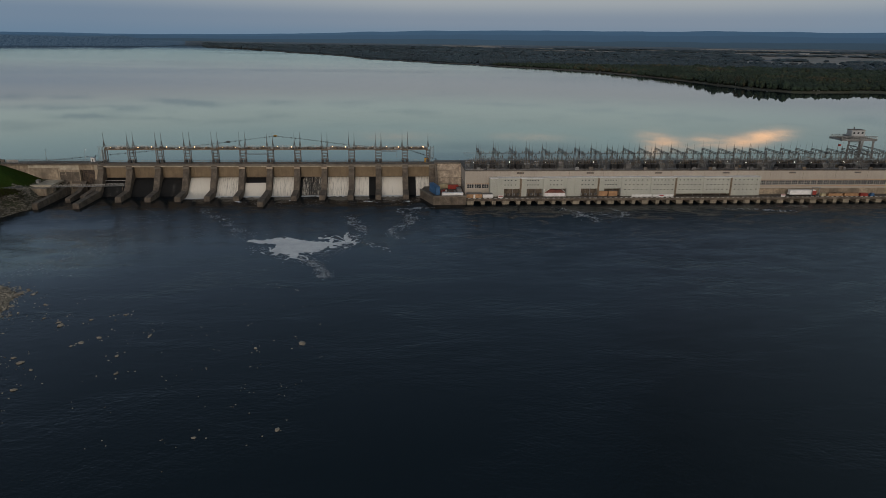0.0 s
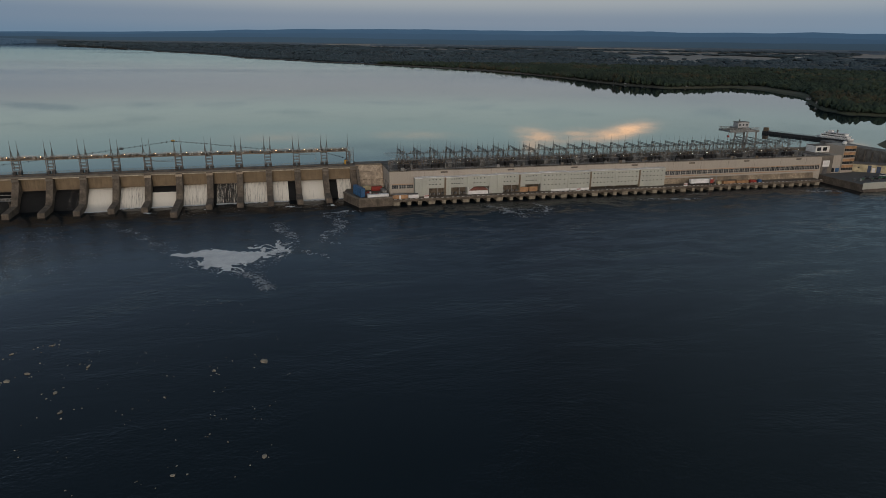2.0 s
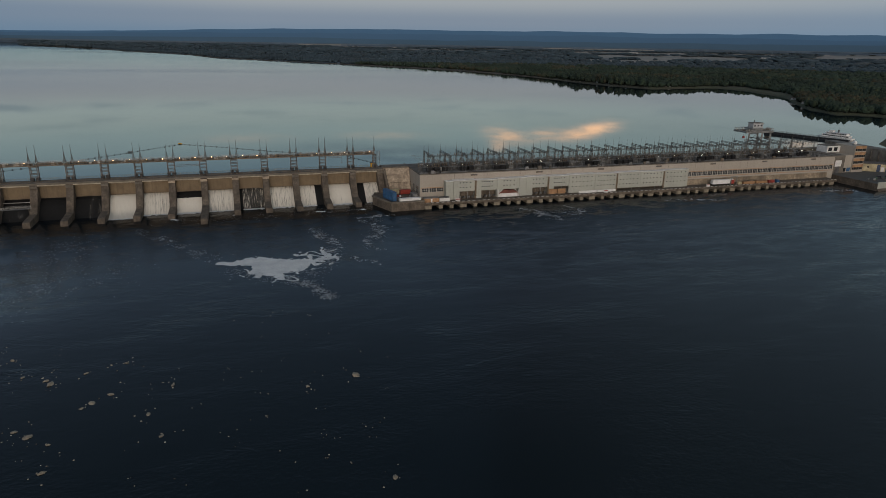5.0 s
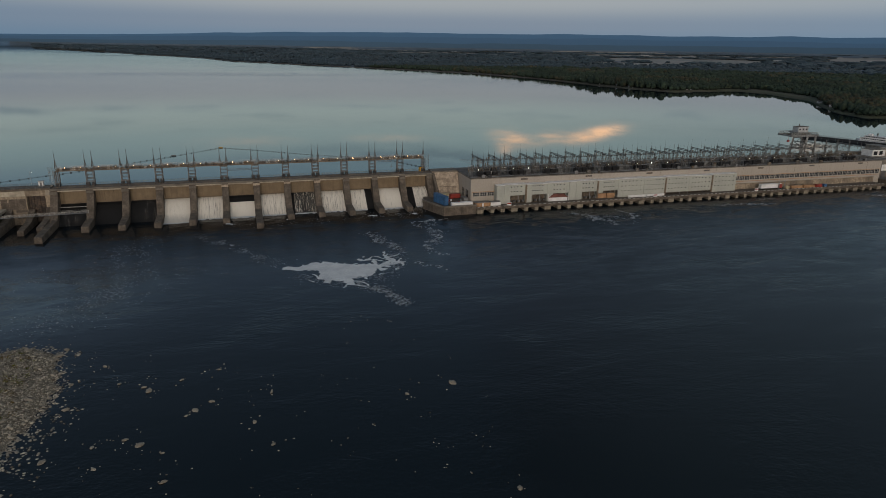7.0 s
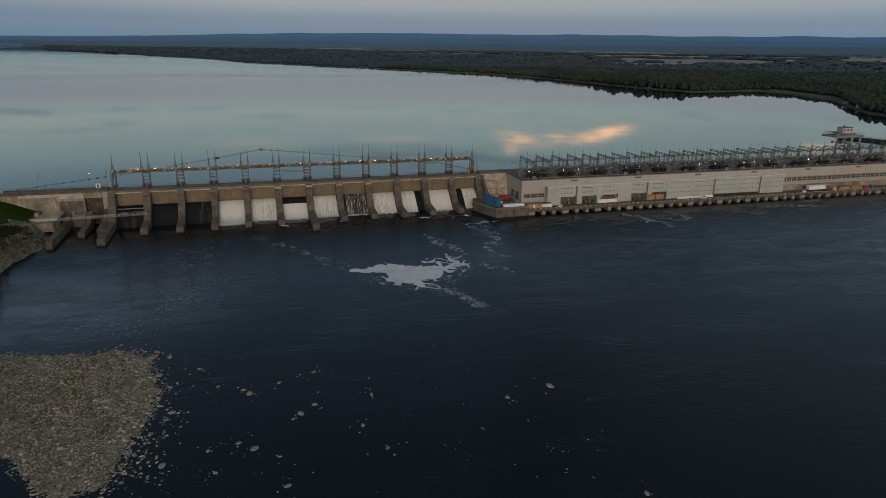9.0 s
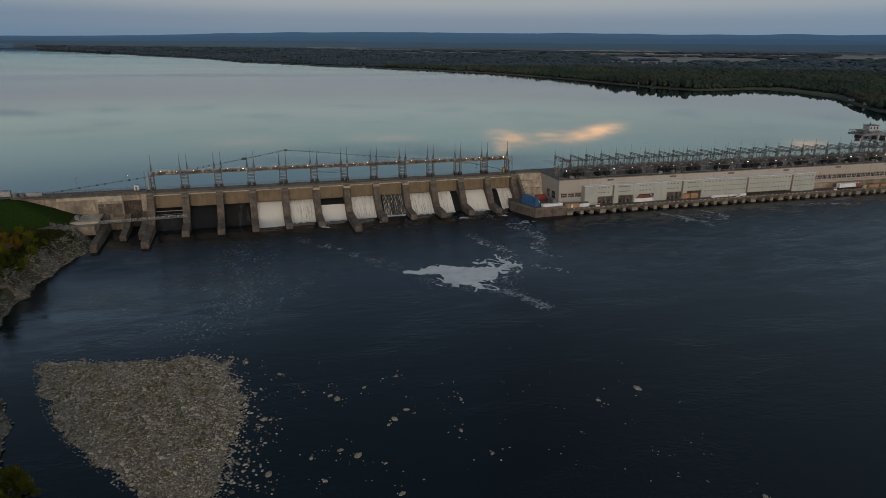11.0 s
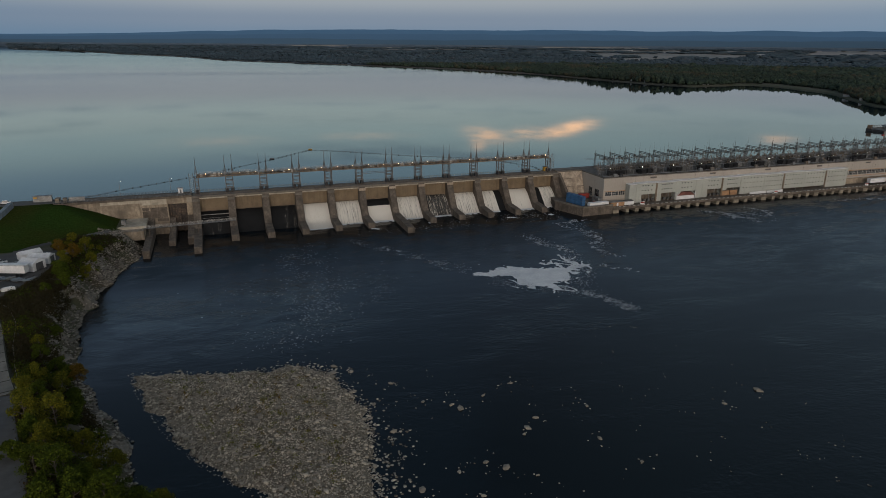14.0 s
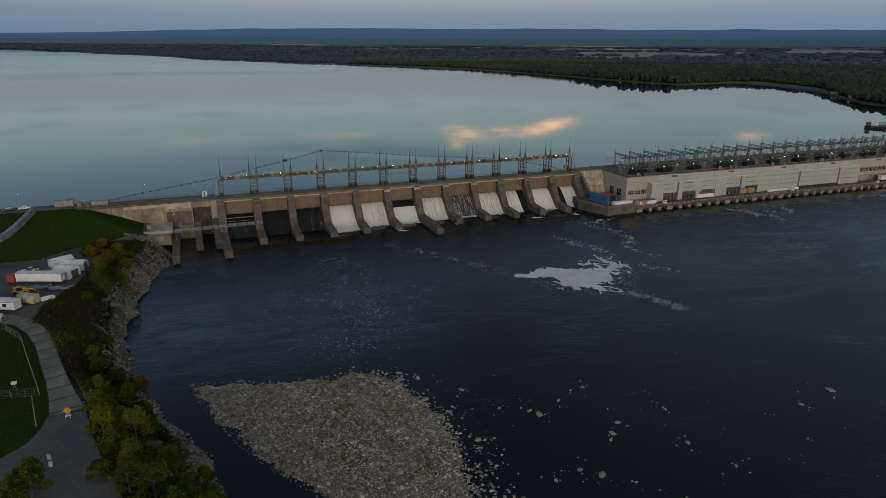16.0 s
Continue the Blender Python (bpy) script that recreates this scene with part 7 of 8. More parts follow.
def scatter(name, rows, label, category, parent=None, mats=None, flat=1.0):
    """Stones at (x, y, z, size), in one mesh of kind stuff."""
    g = np.random.default_rng(8)
    vs, fs, ms, count = [], [], [], 0
    for x, y, z, s in rows:
        tv, tf = TEMPLATES[g.integers(8)]
        a = g.uniform(0, 6.28)
        c, d = math.cos(a), math.sin(a)
        v = tv * (s * g.uniform(0.8, 1.35), s * g.uniform(0.7, 1.0), s * g.uniform(0.7, 1.2) * flat)
        v = np.column_stack([v[:, 0] * c - v[:, 1] * d + x, v[:, 0] * d + v[:, 1] * c + y, v[:, 2] + z])
        vs.append(v)
        fs.append(tf + count)
        ms.append(np.full(len(tf), g.choice(3, p=(0.36, 0.40, 0.24))))
        count += len(v)
    vs, fs, ms = np.concatenate(vs), np.concatenate(fs), np.concatenate(ms)
    me = bpy.data.meshes.new(name)
    me.vertices.add(len(vs))
    me.vertices.foreach_set("co", vs.astype(np.float32).ravel())
    me.loops.add(fs.size)
    me.loops.foreach_set("vertex_index", fs.astype(np.int32).ravel())
    me.polygons.add(len(fs))
    me.polygons.foreach_set("loop_start", np.arange(0, fs.size, 3, dtype=np.int32))
    for m in mats or M_STONES:
        me.materials.append(m)
    me.polygons.foreach_set("material_index", ms.astype(np.int32))
    me.update(calc_edges=True)
    ob = new(name, me)
    if parent:
        ob.parent = parent
    return tagged(ob, label, category, kind="stuff")


g = random.Random(21)
rows, big = [], []
while len(rows) < 30000:
    x, y = g.uniform(-200, -118), g.uniform(158, 256)
    d = inside(ISLAND, x, y)
    h = island_height(x, y)
    if d > -1.0 and h > -0.1:
        size = 0.085 + 0.22 * g.random() ** 2.0 + (0.45 * g.random() if g.random() < 0.045 else 0)
    elif d > -13 and x > -152 and g.random() < (math.exp(d / 4.0) if y < 200 else 0.5 * math.exp(d / 2.0)) * (1.0 if noise.noise((x * 0.2, y * 0.2, 4)) > -0.1 else 0.25):
        size = 0.12 + 0.40 * g.random() ** 2.6
        h = max(h, -0.12)
    elif d > -1.6 and g.random() < 0.2:
        size, h = 0.12 + 0.22 * g.random(), max(h, -0.1)
    else:
        continue
    if g.random() < 0.03 and len(big) < 290:
        big.append((x, y, h + 0.1, 0.38 + 0.5 * g.random() ** 1.8))
    rows.append((x, y, h + size * 0.15, size))
scatter("loose_stones", rows, "pale loose river stones covering the island", "stones")
for x, y, h, s in big:
    ob = share("stone", g.choice(STONES), isle, Matrix.LocRotScale((x, y, h), Euler((g.uniform(-0.2, 0.2), g.uniform(-0.2, 0.2), g.uniform(0, 6.28))), (s * 1.2, s * 0.85, s * g.uniform(0.7, 1.1))))
# boulders standing clear of the water: the larger ones where they lie
RIVER_STONES = [(-134.8, 234.6, 1.3), (-130.8, 229.8, 1.1), (-136.2, 230.4, 2.0), (-122.2, 219.9, 1.0), (-110.1, 204.5, 1.0), (-108.5, 201.9, 1.7), (-116.6, 208.3, 0.9), (-100.8, 206.1, 0.9), (-91, 209.6, 0.9), (-92.5, 192.2, 1.1),
                (-96.3, 188.6, 1.4), (-98.4, 186.5, 0.8), (-127.4, 197.5, 1.3), (-128.9, 210.9, 1.0), (-111.1, 179.8, 1.1), (-117.9, 178.6, 0.9), (-107.8, 176.4, 1.5), (-102.4, 172, 0.7), (-127.3, 175.3, 1.4),
                (-116.1, 169.6, 0.9), (-101.3, 161.2, 1.2), (-29.7, 184.5, 1.9), (-43.4, 182.2, 0.9), (-77.7, 192.8, 0.9), (-82.2, 179.3, 1.0), (-78.4, 168.5, 0.9), (-29.8, 138.5, 1.1), (-48.7, 136.5, 0.8)]
for x, y, s in RIVER_STONES:
    b = new("boulder", g.choice(STONES))
    b.matrix_world = Matrix.LocRotScale((x, y, 0.05), Euler((0, 0, g.uniform(0, 6.28))), (s * 0.95, s * 0.6, s * 0.62))
    tagged(b, "pale boulder standing out of the dark river" if s < 1.4 else "large flat pale boulder in the dark river", "boulder", "river boulders")
rows = []
for x, y, s in RIVER_STONES:
    for _ in range(g.randint(2, 7)):
        rows.append((x + g.gauss(0, 2.2), y + g.gauss(0, 2.2), 0.0, 0.14 + 0.2 * g.random()))
for _ in range(90):
    x, y = g.uniform(-128, -20), g.uniform(120, 235)
    for _ in range(g.randint(1, 3)):
        rows.append((x + g.gauss(0, 1.2), y + g.gauss(0, 1.2), 0.0, 0.12 + 0.16 * g.random()))
scatter("river_stones", rows, "small stones breaking the river surface", "stones")
# the stony foot of the bank
rows = []
while len(rows) < 15500:
    y = g.uniform(160, 345) if g.random() < 0.6 else g.uniform(325, 374)
    inland = g.uniform(-2.5, 9.5) if y < 330 else g.uniform(-2.5, 17)
    x = table(y, BANK) - inland
    if y < 322 and g.random() < 0.62 and noise.noise((x * 0.14, y * 0.14, 2)) < 0.22:
        continue
    if noise.noise((x * 0.1, y * 0.1, 8)) < -0.25 and inland > 4 and y < 330:
        continue
    h = bank_height(x, y)
    if h < -0.5:
        continue
    size = 0.12 + 0.55 * g.random() ** 3.4
    rows.append((x, y, max(h, -0.1) + size * 0.1 + (0.3 if y < 338 and inland < 7 else 0), size))
scatter("bank_stones", rows, "broken grey rock along the foot of the bank", "stones", None, M_BANKSTONES, 0.7)
# the shelf of layered bedrock along the water
M_BEDROCK = material("layered_bedrock", (0.235, 0.20, 0.158), 0.9, grain=0.9, stain=0.16, vary=0.7, bump=0.9, relief=0.5, second=(0.12, 0.105, 0.082))


def shelf_height(x, y, inland):
    h = bank_height(x, y) + 0.02 + 0.9 * noise.noise((x * 0.10, y * 0.07, 2)) + 0.5 * noise.noise((x * 0.35, y * 0.25, 7)) + 0.3 * noise.noise((x * 0.9, y * 0.6, 4))
    tilt = h * 1.25 + 0.05 * x + 0.02 * y
    step = math.floor(tilt) + min(1, (tilt - math.floor(tilt)) ** 4 * 1.6)
    return (step - 0.05 * x - 0.02 * y) / 1.25 - (1.6 if inland < 0 else 0) - max(0, inland - 7) * 0.5


verts, ny, nx = [], 350, 26
for j in range(ny):
    y = 158 + j * 0.52
    for i in range(nx):
        inland = -2.0 + i * 0.5 + 1.0 * noise.noise((y * 0.2, 0, 4))
        x = table(y, BANK) - inland
        verts.append((x + 0.2 * noise.noise((x, y, 1)), y, shelf_height(x, y, inland)))
tagged(raw("rock_shelf", verts, grid_faces(ny, nx), M_BEDROCK), "layered grey bedrock shelf along the water's edge", "rock", kind="structure")
# ledges of bedrock
LEDGES = [stone_mesh(k + 20, M_BEDROCK) for k in range(8)]
for _ in range(200):
    y = g.uniform(165, 350)
    x = table(y, BANK) - g.uniform(0.5, 7.0)
    led = new("rock_ledge", LEDGES[g.randrange(8)])
    s = g.uniform(0.4, 1.9 if y > 260 else 1.1)
    led.matrix_world = Matrix.LocRotScale(on_bank(x, y, -0.1), Euler((g.uniform(-0.25, 0.25), g.uniform(-0.25, 0.25), 1.4 + g.uniform(-0.4, 0.4))), (s * 1.5, s * 0.9, s * 0.32))
    tagged(led, "slab of grey bedrock on the river bank", "rock", "bedrock ledges")

# ---- foam ----
def thin_foam():
    m = bpy.data.materials.new("thin_broken_foam")
    m.use_nodes = True
    n, l = m.node_tree.nodes, m.node_tree.links
    b, out = n["Principled BSDF"], n["Material Output"]
    b.inputs["Base Color"].default_value, b.inputs["Roughness"].default_value = (0.6, 0.6, 0.6, 1), 0.9
    geo, t, r = n.new("ShaderNodeNewGeometry"), n.new("ShaderNodeTexNoise"), n.new("ShaderNodeMapRange")
    t.inputs["Scale"].default_value, t.inputs["Detail"].default_value = 1.6, 4
    r.inputs[1].default_value, r.inputs[2].default_value, r.inputs[4].default_value = 0.36, 0.62, 0.75
    l.new(geo.outputs["Position"], t.inputs["Vector"])
    l.new(t.outputs[0], r.inputs[0])
    clear, mix = n.new("ShaderNodeBsdfTransparent"), n.new("ShaderNodeMixShader")
    l.new(r.outputs[0], mix.inputs[0])
    l.new(clear.outputs[0], mix.inputs[1])
    l.new(b.outputs[0], mix.inputs[2])
    l.new(mix.outputs[0], out.inputs[0])
    return m


M_THINFOAM = thin_foam()


def foam(name, x0, x1, y0, y1, step, keep, label, z=0.03):
    nx, ny = int((x1 - x0) / step) + 1, int((y1 - y0) / step) + 1
    xs, ys = [x0 + i * step for i in range(nx)], [y0 + j * step for j in range(ny)]
    val = [[keep(x, y) for x in xs] for y in ys]
    ids, verts, faces = {}, [], []

    def vid(i, j):
        if (i, j) not in ids:
            ids[(i, j)] = len(verts)
            verts.append((xs[i] + step * 0.3 * noise.noise((xs[i] * 3, ys[j] * 3, 0)), ys[j] + step * 0.3 * noise.noise((xs[i] * 3, ys[j] * 3, 9)), z + 0.02 * noise.noise((xs[i], ys[j], 3))))
        return ids[(i, j)]

    for j in range(ny - 1):
        for i in range(nx - 1):
            if (val[j][i] + val[j][i + 1] + val[j + 1][i] + val[j + 1][i + 1]) > 0:
                faces.append((vid(i, j), vid(i + 1, j), vid(i + 1, j + 1), vid(i, j + 1)))
    if faces:
        tagged(raw(name, verts, faces, M_THINFOAM if name == "foam_streaks" else M_FOAM), label, "foam", kind="stuff")


def capsule(x, y, a, b, r0, r1):
    t = max(0, min(1, ((x - a[0]) * (b[0] - a[0]) + (y - a[1]) * (b[1] - a[1])) / ((b[0] - a[0]) ** 2 + (b[1] - a[1]) ** 2)))
    return r0 + (r1 - r0) * t - math.hypot(x - a[0] - t * (b[0] - a[0]), y - a[1] - t * (b[1] - a[1]))


def swirl(x, y, k):
    return (x + 2.6 * noise.noise((x * 0.11, y * 0.11, k)) + 0.8 * noise.noise((x * 0.4, y * 0.4, k)), y + 2.6 * noise.noise((x * 0.11, y * 0.11, k + 5)) + 0.8 * noise.noise((x * 0.4, y * 0.4, k + 5)))


def main_patch(x, y):
    u, v = swirl(x, y, 1.0)
    d = max(capsule(u, v, (-65, 292), (-55, 294), 1.2, 4.2), capsule(u, v, (-55, 293), (-45, 286), 4.6, 8.6), capsule(u, v, (-46, 285), (-38, 284), 8.6, 6.8),
            capsule(u, v, (-47, 280), (-42.5, 267), 7.5, 0.8), capsule(u, v, (-39, 280), (-35, 280), 5.5, 2.5), capsule(u, v, (-38, 286), (-27, 286), 5.0, 2.0),
            capsule(u, v, (-27, 286), (-23, 292), 2.0, 1.5), capsule(u, v, (-23, 292), (-22, 301), 1.8, 0.6), capsule(u, v, (-31, 289), (-30, 296), 1.4, 0.8), capsule(u, v, (-30, 296), (-35, 296.5), 0.9, 0.5))
    tear = noise.noise((u * 0.5, v * 0.22, 5.0)) + 0.5 * noise.noise((u * 1.3, v * 0.6, 8.0))
    d += 0.7 * tear
    if 0 < d < 1.8 and tear > 0.36 and x > -54:
        return -1
    thread = 0.13 - abs(noise.noise((u * 0.17, v * 0.17, 3.0))) + 0.05 * noise.noise((x * 0.8, y * 0.8, 2))
    fringe = d + (4.5 if v < 282 or x > -34 else 1.5)
    return max(d, min(fringe, thread * 14) if fringe > 0 and thread > 0.035 else -1)


foam("foam_patch", -72, -12, 252, 308, 0.3, main_patch, "white foam patch drifting below the spillway")


def threads(path, width, k, cut=0.07):
    def keep(x, y):
        u, v = swirl(x, y, k)
        d = max(capsule(u, v, p, q, width, width) for p, q in zip(path, path[1:]))
        if d < 0:
            return -1
        return cut * min(1, d / width * 1.5) - abs(noise.noise((u * 0.36, v * 0.36, k))) - 0.05 * (noise.noise((x * 0.8, y * 0.8, k)) + 0.25)
    return keep


THIN = "thin threads of foam on the river"
foam("foam_streaks", -112, -58, 286, 362, 0.4, threads([(-104, 352), (-95, 342), (-82, 318), (-78, 305), (-68, 297)], 3.6, 2.0, 0.072), THIN)
foam("foam_streaks", -12, 30, 288, 356, 0.4, threads([(20, 353), (1, 349), (5, 340), (9, 334), (8, 324), (-2, 310), (-2, 299), (1, 294)], 3.6, 4.0, 0.122), THIN)
foam("foam_streaks", -34, -6, 296, 342, 0.4, threads([(-25, 338), (-22, 320), (-17, 314), (-16, 303)], 3.6, 4.6, 0.122), THIN)
foam("foam_streaks", -22, 4, 270, 292, 0.4, threads([(-14, 287), (-3, 276)], 2.2, 4.9, 0.10), THIN)
foam("foam_streaks", -46, -20, 238, 276, 0.34, threads([(-40, 267), (-34, 259), (-30, 250), (-28, 243)], 3.6, 5.0, 0.122), THIN)
SWIRLS = "swirls of foam in the tailrace"
foam("foam_streaks", 84, 132, 316, 354, 0.36, threads([(95, 347), (99, 341), (98, 331), (104, 331), (105, 322)], 3.6, 6.0, 0.173), SWIRLS)
foam("foam_streaks", 106, 134, 322, 354, 0.36, threads([(122, 348), (126, 338), (124, 330), (117, 329), (112, 338)], 2.2, 6.6, 0.187), SWIRLS)
foam("foam_streaks", 186, 232, 330, 352, 0.4, threads([(190, 346), (206, 342), (226, 338)], 4.0, 7.0, 0.122), SWIRLS)
foam("foam_streaks", 300, 336, 330, 352, 0.4, threads([(304, 344), (328, 338)], 4.0, 8.0, 0.122), SWIRLS)
for cx, cy in ((-15.5, 369), (8, 367.5), (-58, 372), (-90, 370)):
    foam("foam_fleck", cx - 6, cx + 6, cy - 5, cy + 5, 0.3, lambda x, y: 0.75 - math.hypot((x - cx) * 0.45 + (y - cy) * 0.35, (y - cy) * 0.7) + 1.3 * noise.noise((x * 0.5, y * 0.5, cx)), "small raft of white foam by a pier toe", 0.04)
def specks(path, spread, count, size, label):
    """Tiny rags of foam and painted glints strewn along a line."""
    gs = random.Random(int(path[0][0] * 7))
    vs, fs = [], []
    while count:
        k = gs.randrange(len(path) - 1)
        u = gs.random()
        x = path[k][0] + (path[k + 1][0] - path[k][0]) * u + gs.gauss(0, spread)
        y = path[k][1] + (path[k + 1][1] - path[k][1]) * u + gs.gauss(0, spread * 1.4)
        if noise.noise((x * 0.12, y * 0.12, 3)) + 0.5 * noise.noise((x * 0.5, y * 0.5, 3)) < gs.uniform(-0.35, 0.25):
            continue
        count -= 1
        a, s = gs.uniform(-0.7, 0.7), size * gs.uniform(0.4, 1.3)
        c, d = math.cos(a) * s, math.sin(a) * s
        n = len(vs)
        vs += [(x - c * 1.8, y - d * 1.8, 0.04), (x + d * 0.6, y - c * 0.6, 0.04), (x + c * 1.5, y + d * 1.5, 0.045), (x - d * 0.5, y + c * 0.7, 0.04)]
        fs.append((n, n + 1, n + 2, n + 3))
    tagged(raw("foam_specks", vs, fs, M_SPECKS), label, "foam", kind="stuff")


M_SPECKS = material("grey_foam_and_glint_specks", (0.45, 0.46, 0.47), 0.6, grain=2.0, stain=0.5)
specks([(-128, 345), (-132, 319), (-130, 290), (-135, 268), (-150, 252)], 6.0, 1000, 0.20, "specks of foam below the closed gates")
# pale specks that paint sparkle on the ripples
specks([(-160, 300), (-120, 285), (-100, 292)], 7.0, 500, 0.16, "fine pale specks painted as glints on the river")
specks([(-104, 352), (-82, 318), (-68, 297)], 1.8, 420, 0.19, "fine foam drifting from the spillway")
specks([(-40, 267), (-34, 259), (-28, 243)], 1.8, 500, 0.22, "fine foam trailing from the patch")
specks([(-34, 272), (-24, 284), (-20, 300)], 2.6, 700, 0.19, "fine foam round the patch")
specks([(-64, 282), (-52, 276), (-44, 266)], 2.2, 300, 0.19, "fine foam under the patch")
specks([(-24, 333), (-16, 305)], 2.2, 380, 0.19, "fine foam above the patch")
specks([(10, 350), (8, 325), (-2, 300)], 2.4, 420, 0.19, "fine foam off the quay")
specks([(92, 346), (104, 330), (124, 336)], 4.0, 420, 0.19, "fine foam in the tailrace")
specks([(-95, 366), (-20, 366), (10, 368)], 3.0, 520, 0.19, "flecks of foam below the falls")
# churned water at the foot of each fall
for k in range(12):
    if not FLOWS[k] or FLOWS[k][0] is M_SPARSE:
        continue
    a, b = PIER_X[k] + HALF, PIER_X[k + 1] - HALF
    u0, u1 = FLOWS[k][1:3]
    reach = 7.0 if k == 3 else (3.6 if FLOWS[k][0] is M_FULL else 2.6)
    foam("foam_foot", a + (b - a) * u0, a + (b - a) * u1, 374, 385.5, 0.3, lambda x, y, k=k, reach=reach: y - (384.4 - reach) + 1.6 * noise.noise((x * 0.6, y * 0.6, k)) + 0.9 * noise.noise((x * 2, y * 2, k)), "white churned water at the foot of a fall", 0.05)

# ---- trees and scrub on the near bank ----
def leaf_material(name, colour, second):
    m = bpy.data.materials.new(name)
    m.use_nodes = True
    n, l = m.node_tree.nodes, m.node_tree.links
    b = n["Principled BSDF"]
    b.inputs["Roughness"].default_value = 0.75
    b.inputs["IOR"].default_value = 1.15
    geo, mix = n.new("ShaderNodeNewGeometry"), n.new("ShaderNodeMix")
    mix.data_type = "RGBA"
    mix.inputs[6].default_value, mix.inputs[7].default_value = (*colour, 1), (*second, 1)
    l.new(geo.outputs["Random Per Island"], mix.inputs[0])
    l.new(mix.outputs[2], b.inputs["Base Color"])
    return m


LEAVES = [leaf_material("green_leaves", (0.082, 0.104, 0.009), (0.020, 0.034, 0.005)), leaf_material("yellow_green_leaves", (0.170, 0.156, 0.014), (0.046, 0.058, 0.008)),
          leaf_material("amber_leaves", (0.165, 0.094, 0.013), (0.09, 0.066, 0.010)), leaf_material("dark_scrub_leaves", (0.042, 0.040, 0.017), (0.036, 0.025, 0.013))]
M_BARK = material("grey_bark", (0.11, 0.09, 0.07), 0.95, grain=6, stain=1.0, bump=0.4)


def leaf_quads(points, size, seed):
    """Small folded leaves, turned at random, at the points."""
    g = np.random.default_rng(seed)
    n = len(points)
    a = g.normal(size=(n, 3))
    a /= np.linalg.norm(a, axis=1)[:, None]
    b = np.cross(a, g.normal(size=(n, 3)))
    b /= np.linalg.norm(b, axis=1)[:, None]
    s = size * g.uniform(0.6, 1.3, (n, 1))
    p = np.asarray(points)
    vs = np.stack([p - a * s, p + b * s * 0.55, p + a * s, p - b * s * 0.55 + np.cross(a, b) * s * 0.25], 1).reshape(-1, 3)
    return vs, [(4 * k, 4 * k + 1, 4 * k + 2, 4 * k + 3) for k in range(n)]


def tree(seed, tall, spread, leaf):
    """A tree at the origin: a tapered trunk with limbs, and a crown of leaf clumps."""
    g = random.Random(seed)
    t = thing("tree", (0, 0, 0), "", "tree", "bank trees")
    bm = bmesh.new()
    tips, at = [], Vector((0, 0, -0.5))
    lean = Vector((g.uniform(-0.08, 0.08), g.uniform(-0.08, 0.08), 1))
    steps = 5
    for k in range(steps):
        nxt = at + lean * (tall * 0.75 / steps) + Vector((g.uniform(-0.15, 0.15), g.uniform(-0.15, 0.15), 0))
        tube(bm, at, nxt, 0.24 * tall / 9 * (1 - k / (steps + 1)), 6, 0.24 * tall / 9 * (1 - (k + 1) / (steps + 1)))
        at = nxt
        if k >= 1:
            for _ in range(4):
                a = g.uniform(0, 6.28)
                reach = spread * g.uniform(0.5, 1.0) * (1.15 - 0.15 * k)
                end = at + Vector((math.cos(a) * reach, math.sin(a) * reach, g.uniform(0.2, 0.5) * tall * 0.35))
                mid = at.lerp(end, 0.5) + Vector((0, 0, 0.3))
                tube(bm, at, mid, 0.09, 4, 0.06)
                tube(bm, mid, end, 0.06, 4, 0.025)
                tips += [end, mid.lerp(end, 0.6)]
    tips.append(at + Vector((0, 0, tall * 0.15)))
    part("trunk", bm, M_BARK, t)
    pts = []
    for tip in tips:
        r = spread * g.uniform(0.22, 0.42)
        for _ in range(110):
            d = Vector((g.gauss(0, 1), g.gauss(0, 1), g.gauss(0, 0.8)))
            d = d.normalized() * r * g.random() ** 0.4
            pts.append(tuple(tip + d))
    vs, fs = leaf_quads(pts, 0.19, seed)
    raw("crown", vs, fs, leaf, t)
    return t


KINDS = [(0, "green leafy tree on the river bank"), (1, "yellow-green autumn tree on the river bank"), (2, "amber autumn tree on the river bank"), (0, "dark green young tree on the bank"), (1, "pale olive young tree on the bank")]
protos = []
for k, (li, label) in enumerate(KINDS):
    p = tree(40 + k, (9, 7.5, 7.0, 5.5, 5.0)[k], (3.4, 3.0, 2.6, 2.2, 2.0)[k], LEAVES[li])
    tagged(p, label)
    protos.append(p)
YARD_TREES = [(-215.9, 335, 2, 1.05), (-210.5, 321, 4, 1.2), (-216.9, 318, 3, 1.2), (-222, 342, 2, 1.0), (-219.5, 351.5, 4, 1.3), (-212.5, 341, 1, 1.0), (-215.5, 312.5, 3, 1.2), (-209, 332, 4, 1.0),
         (-217.5, 326, 1, 0.9), (-224, 350, 3, 0.9), (-213, 350, 3, 0.8), (-208, 346, 4, 0.7), (-218, 300, 3, 0.8), (-214, 306, 3, 1.0)]
ROAD_TREES = [(-201.2, 243.3, 2, 1.0), (-203, 236.5, 1, 0.8), (-208.4, 227.5, 1, 0.9), (-205.5, 214.5, 1, 1.15), (-199.5, 212.5, 1, 1.1), (-203, 206, 3, 1.1), (-206.8, 249, 3, 1.1), (-208.6, 240.5, 4, 1.0),
         (-203.5, 243.5, 3, 0.9), (-202, 222, 4, 1.0), (-199, 227, 3, 0.9), (-197, 218, 3, 1.1), (-200, 232, 3, 0.9), (-211, 255, 3, 1.0), (-213, 262, 4, 0.9), (-210, 270, 3, 0.8),
         (-206, 226, 3, 1.0), (-194, 206, 4, 1.1), (-207, 220, 4, 0.9)]
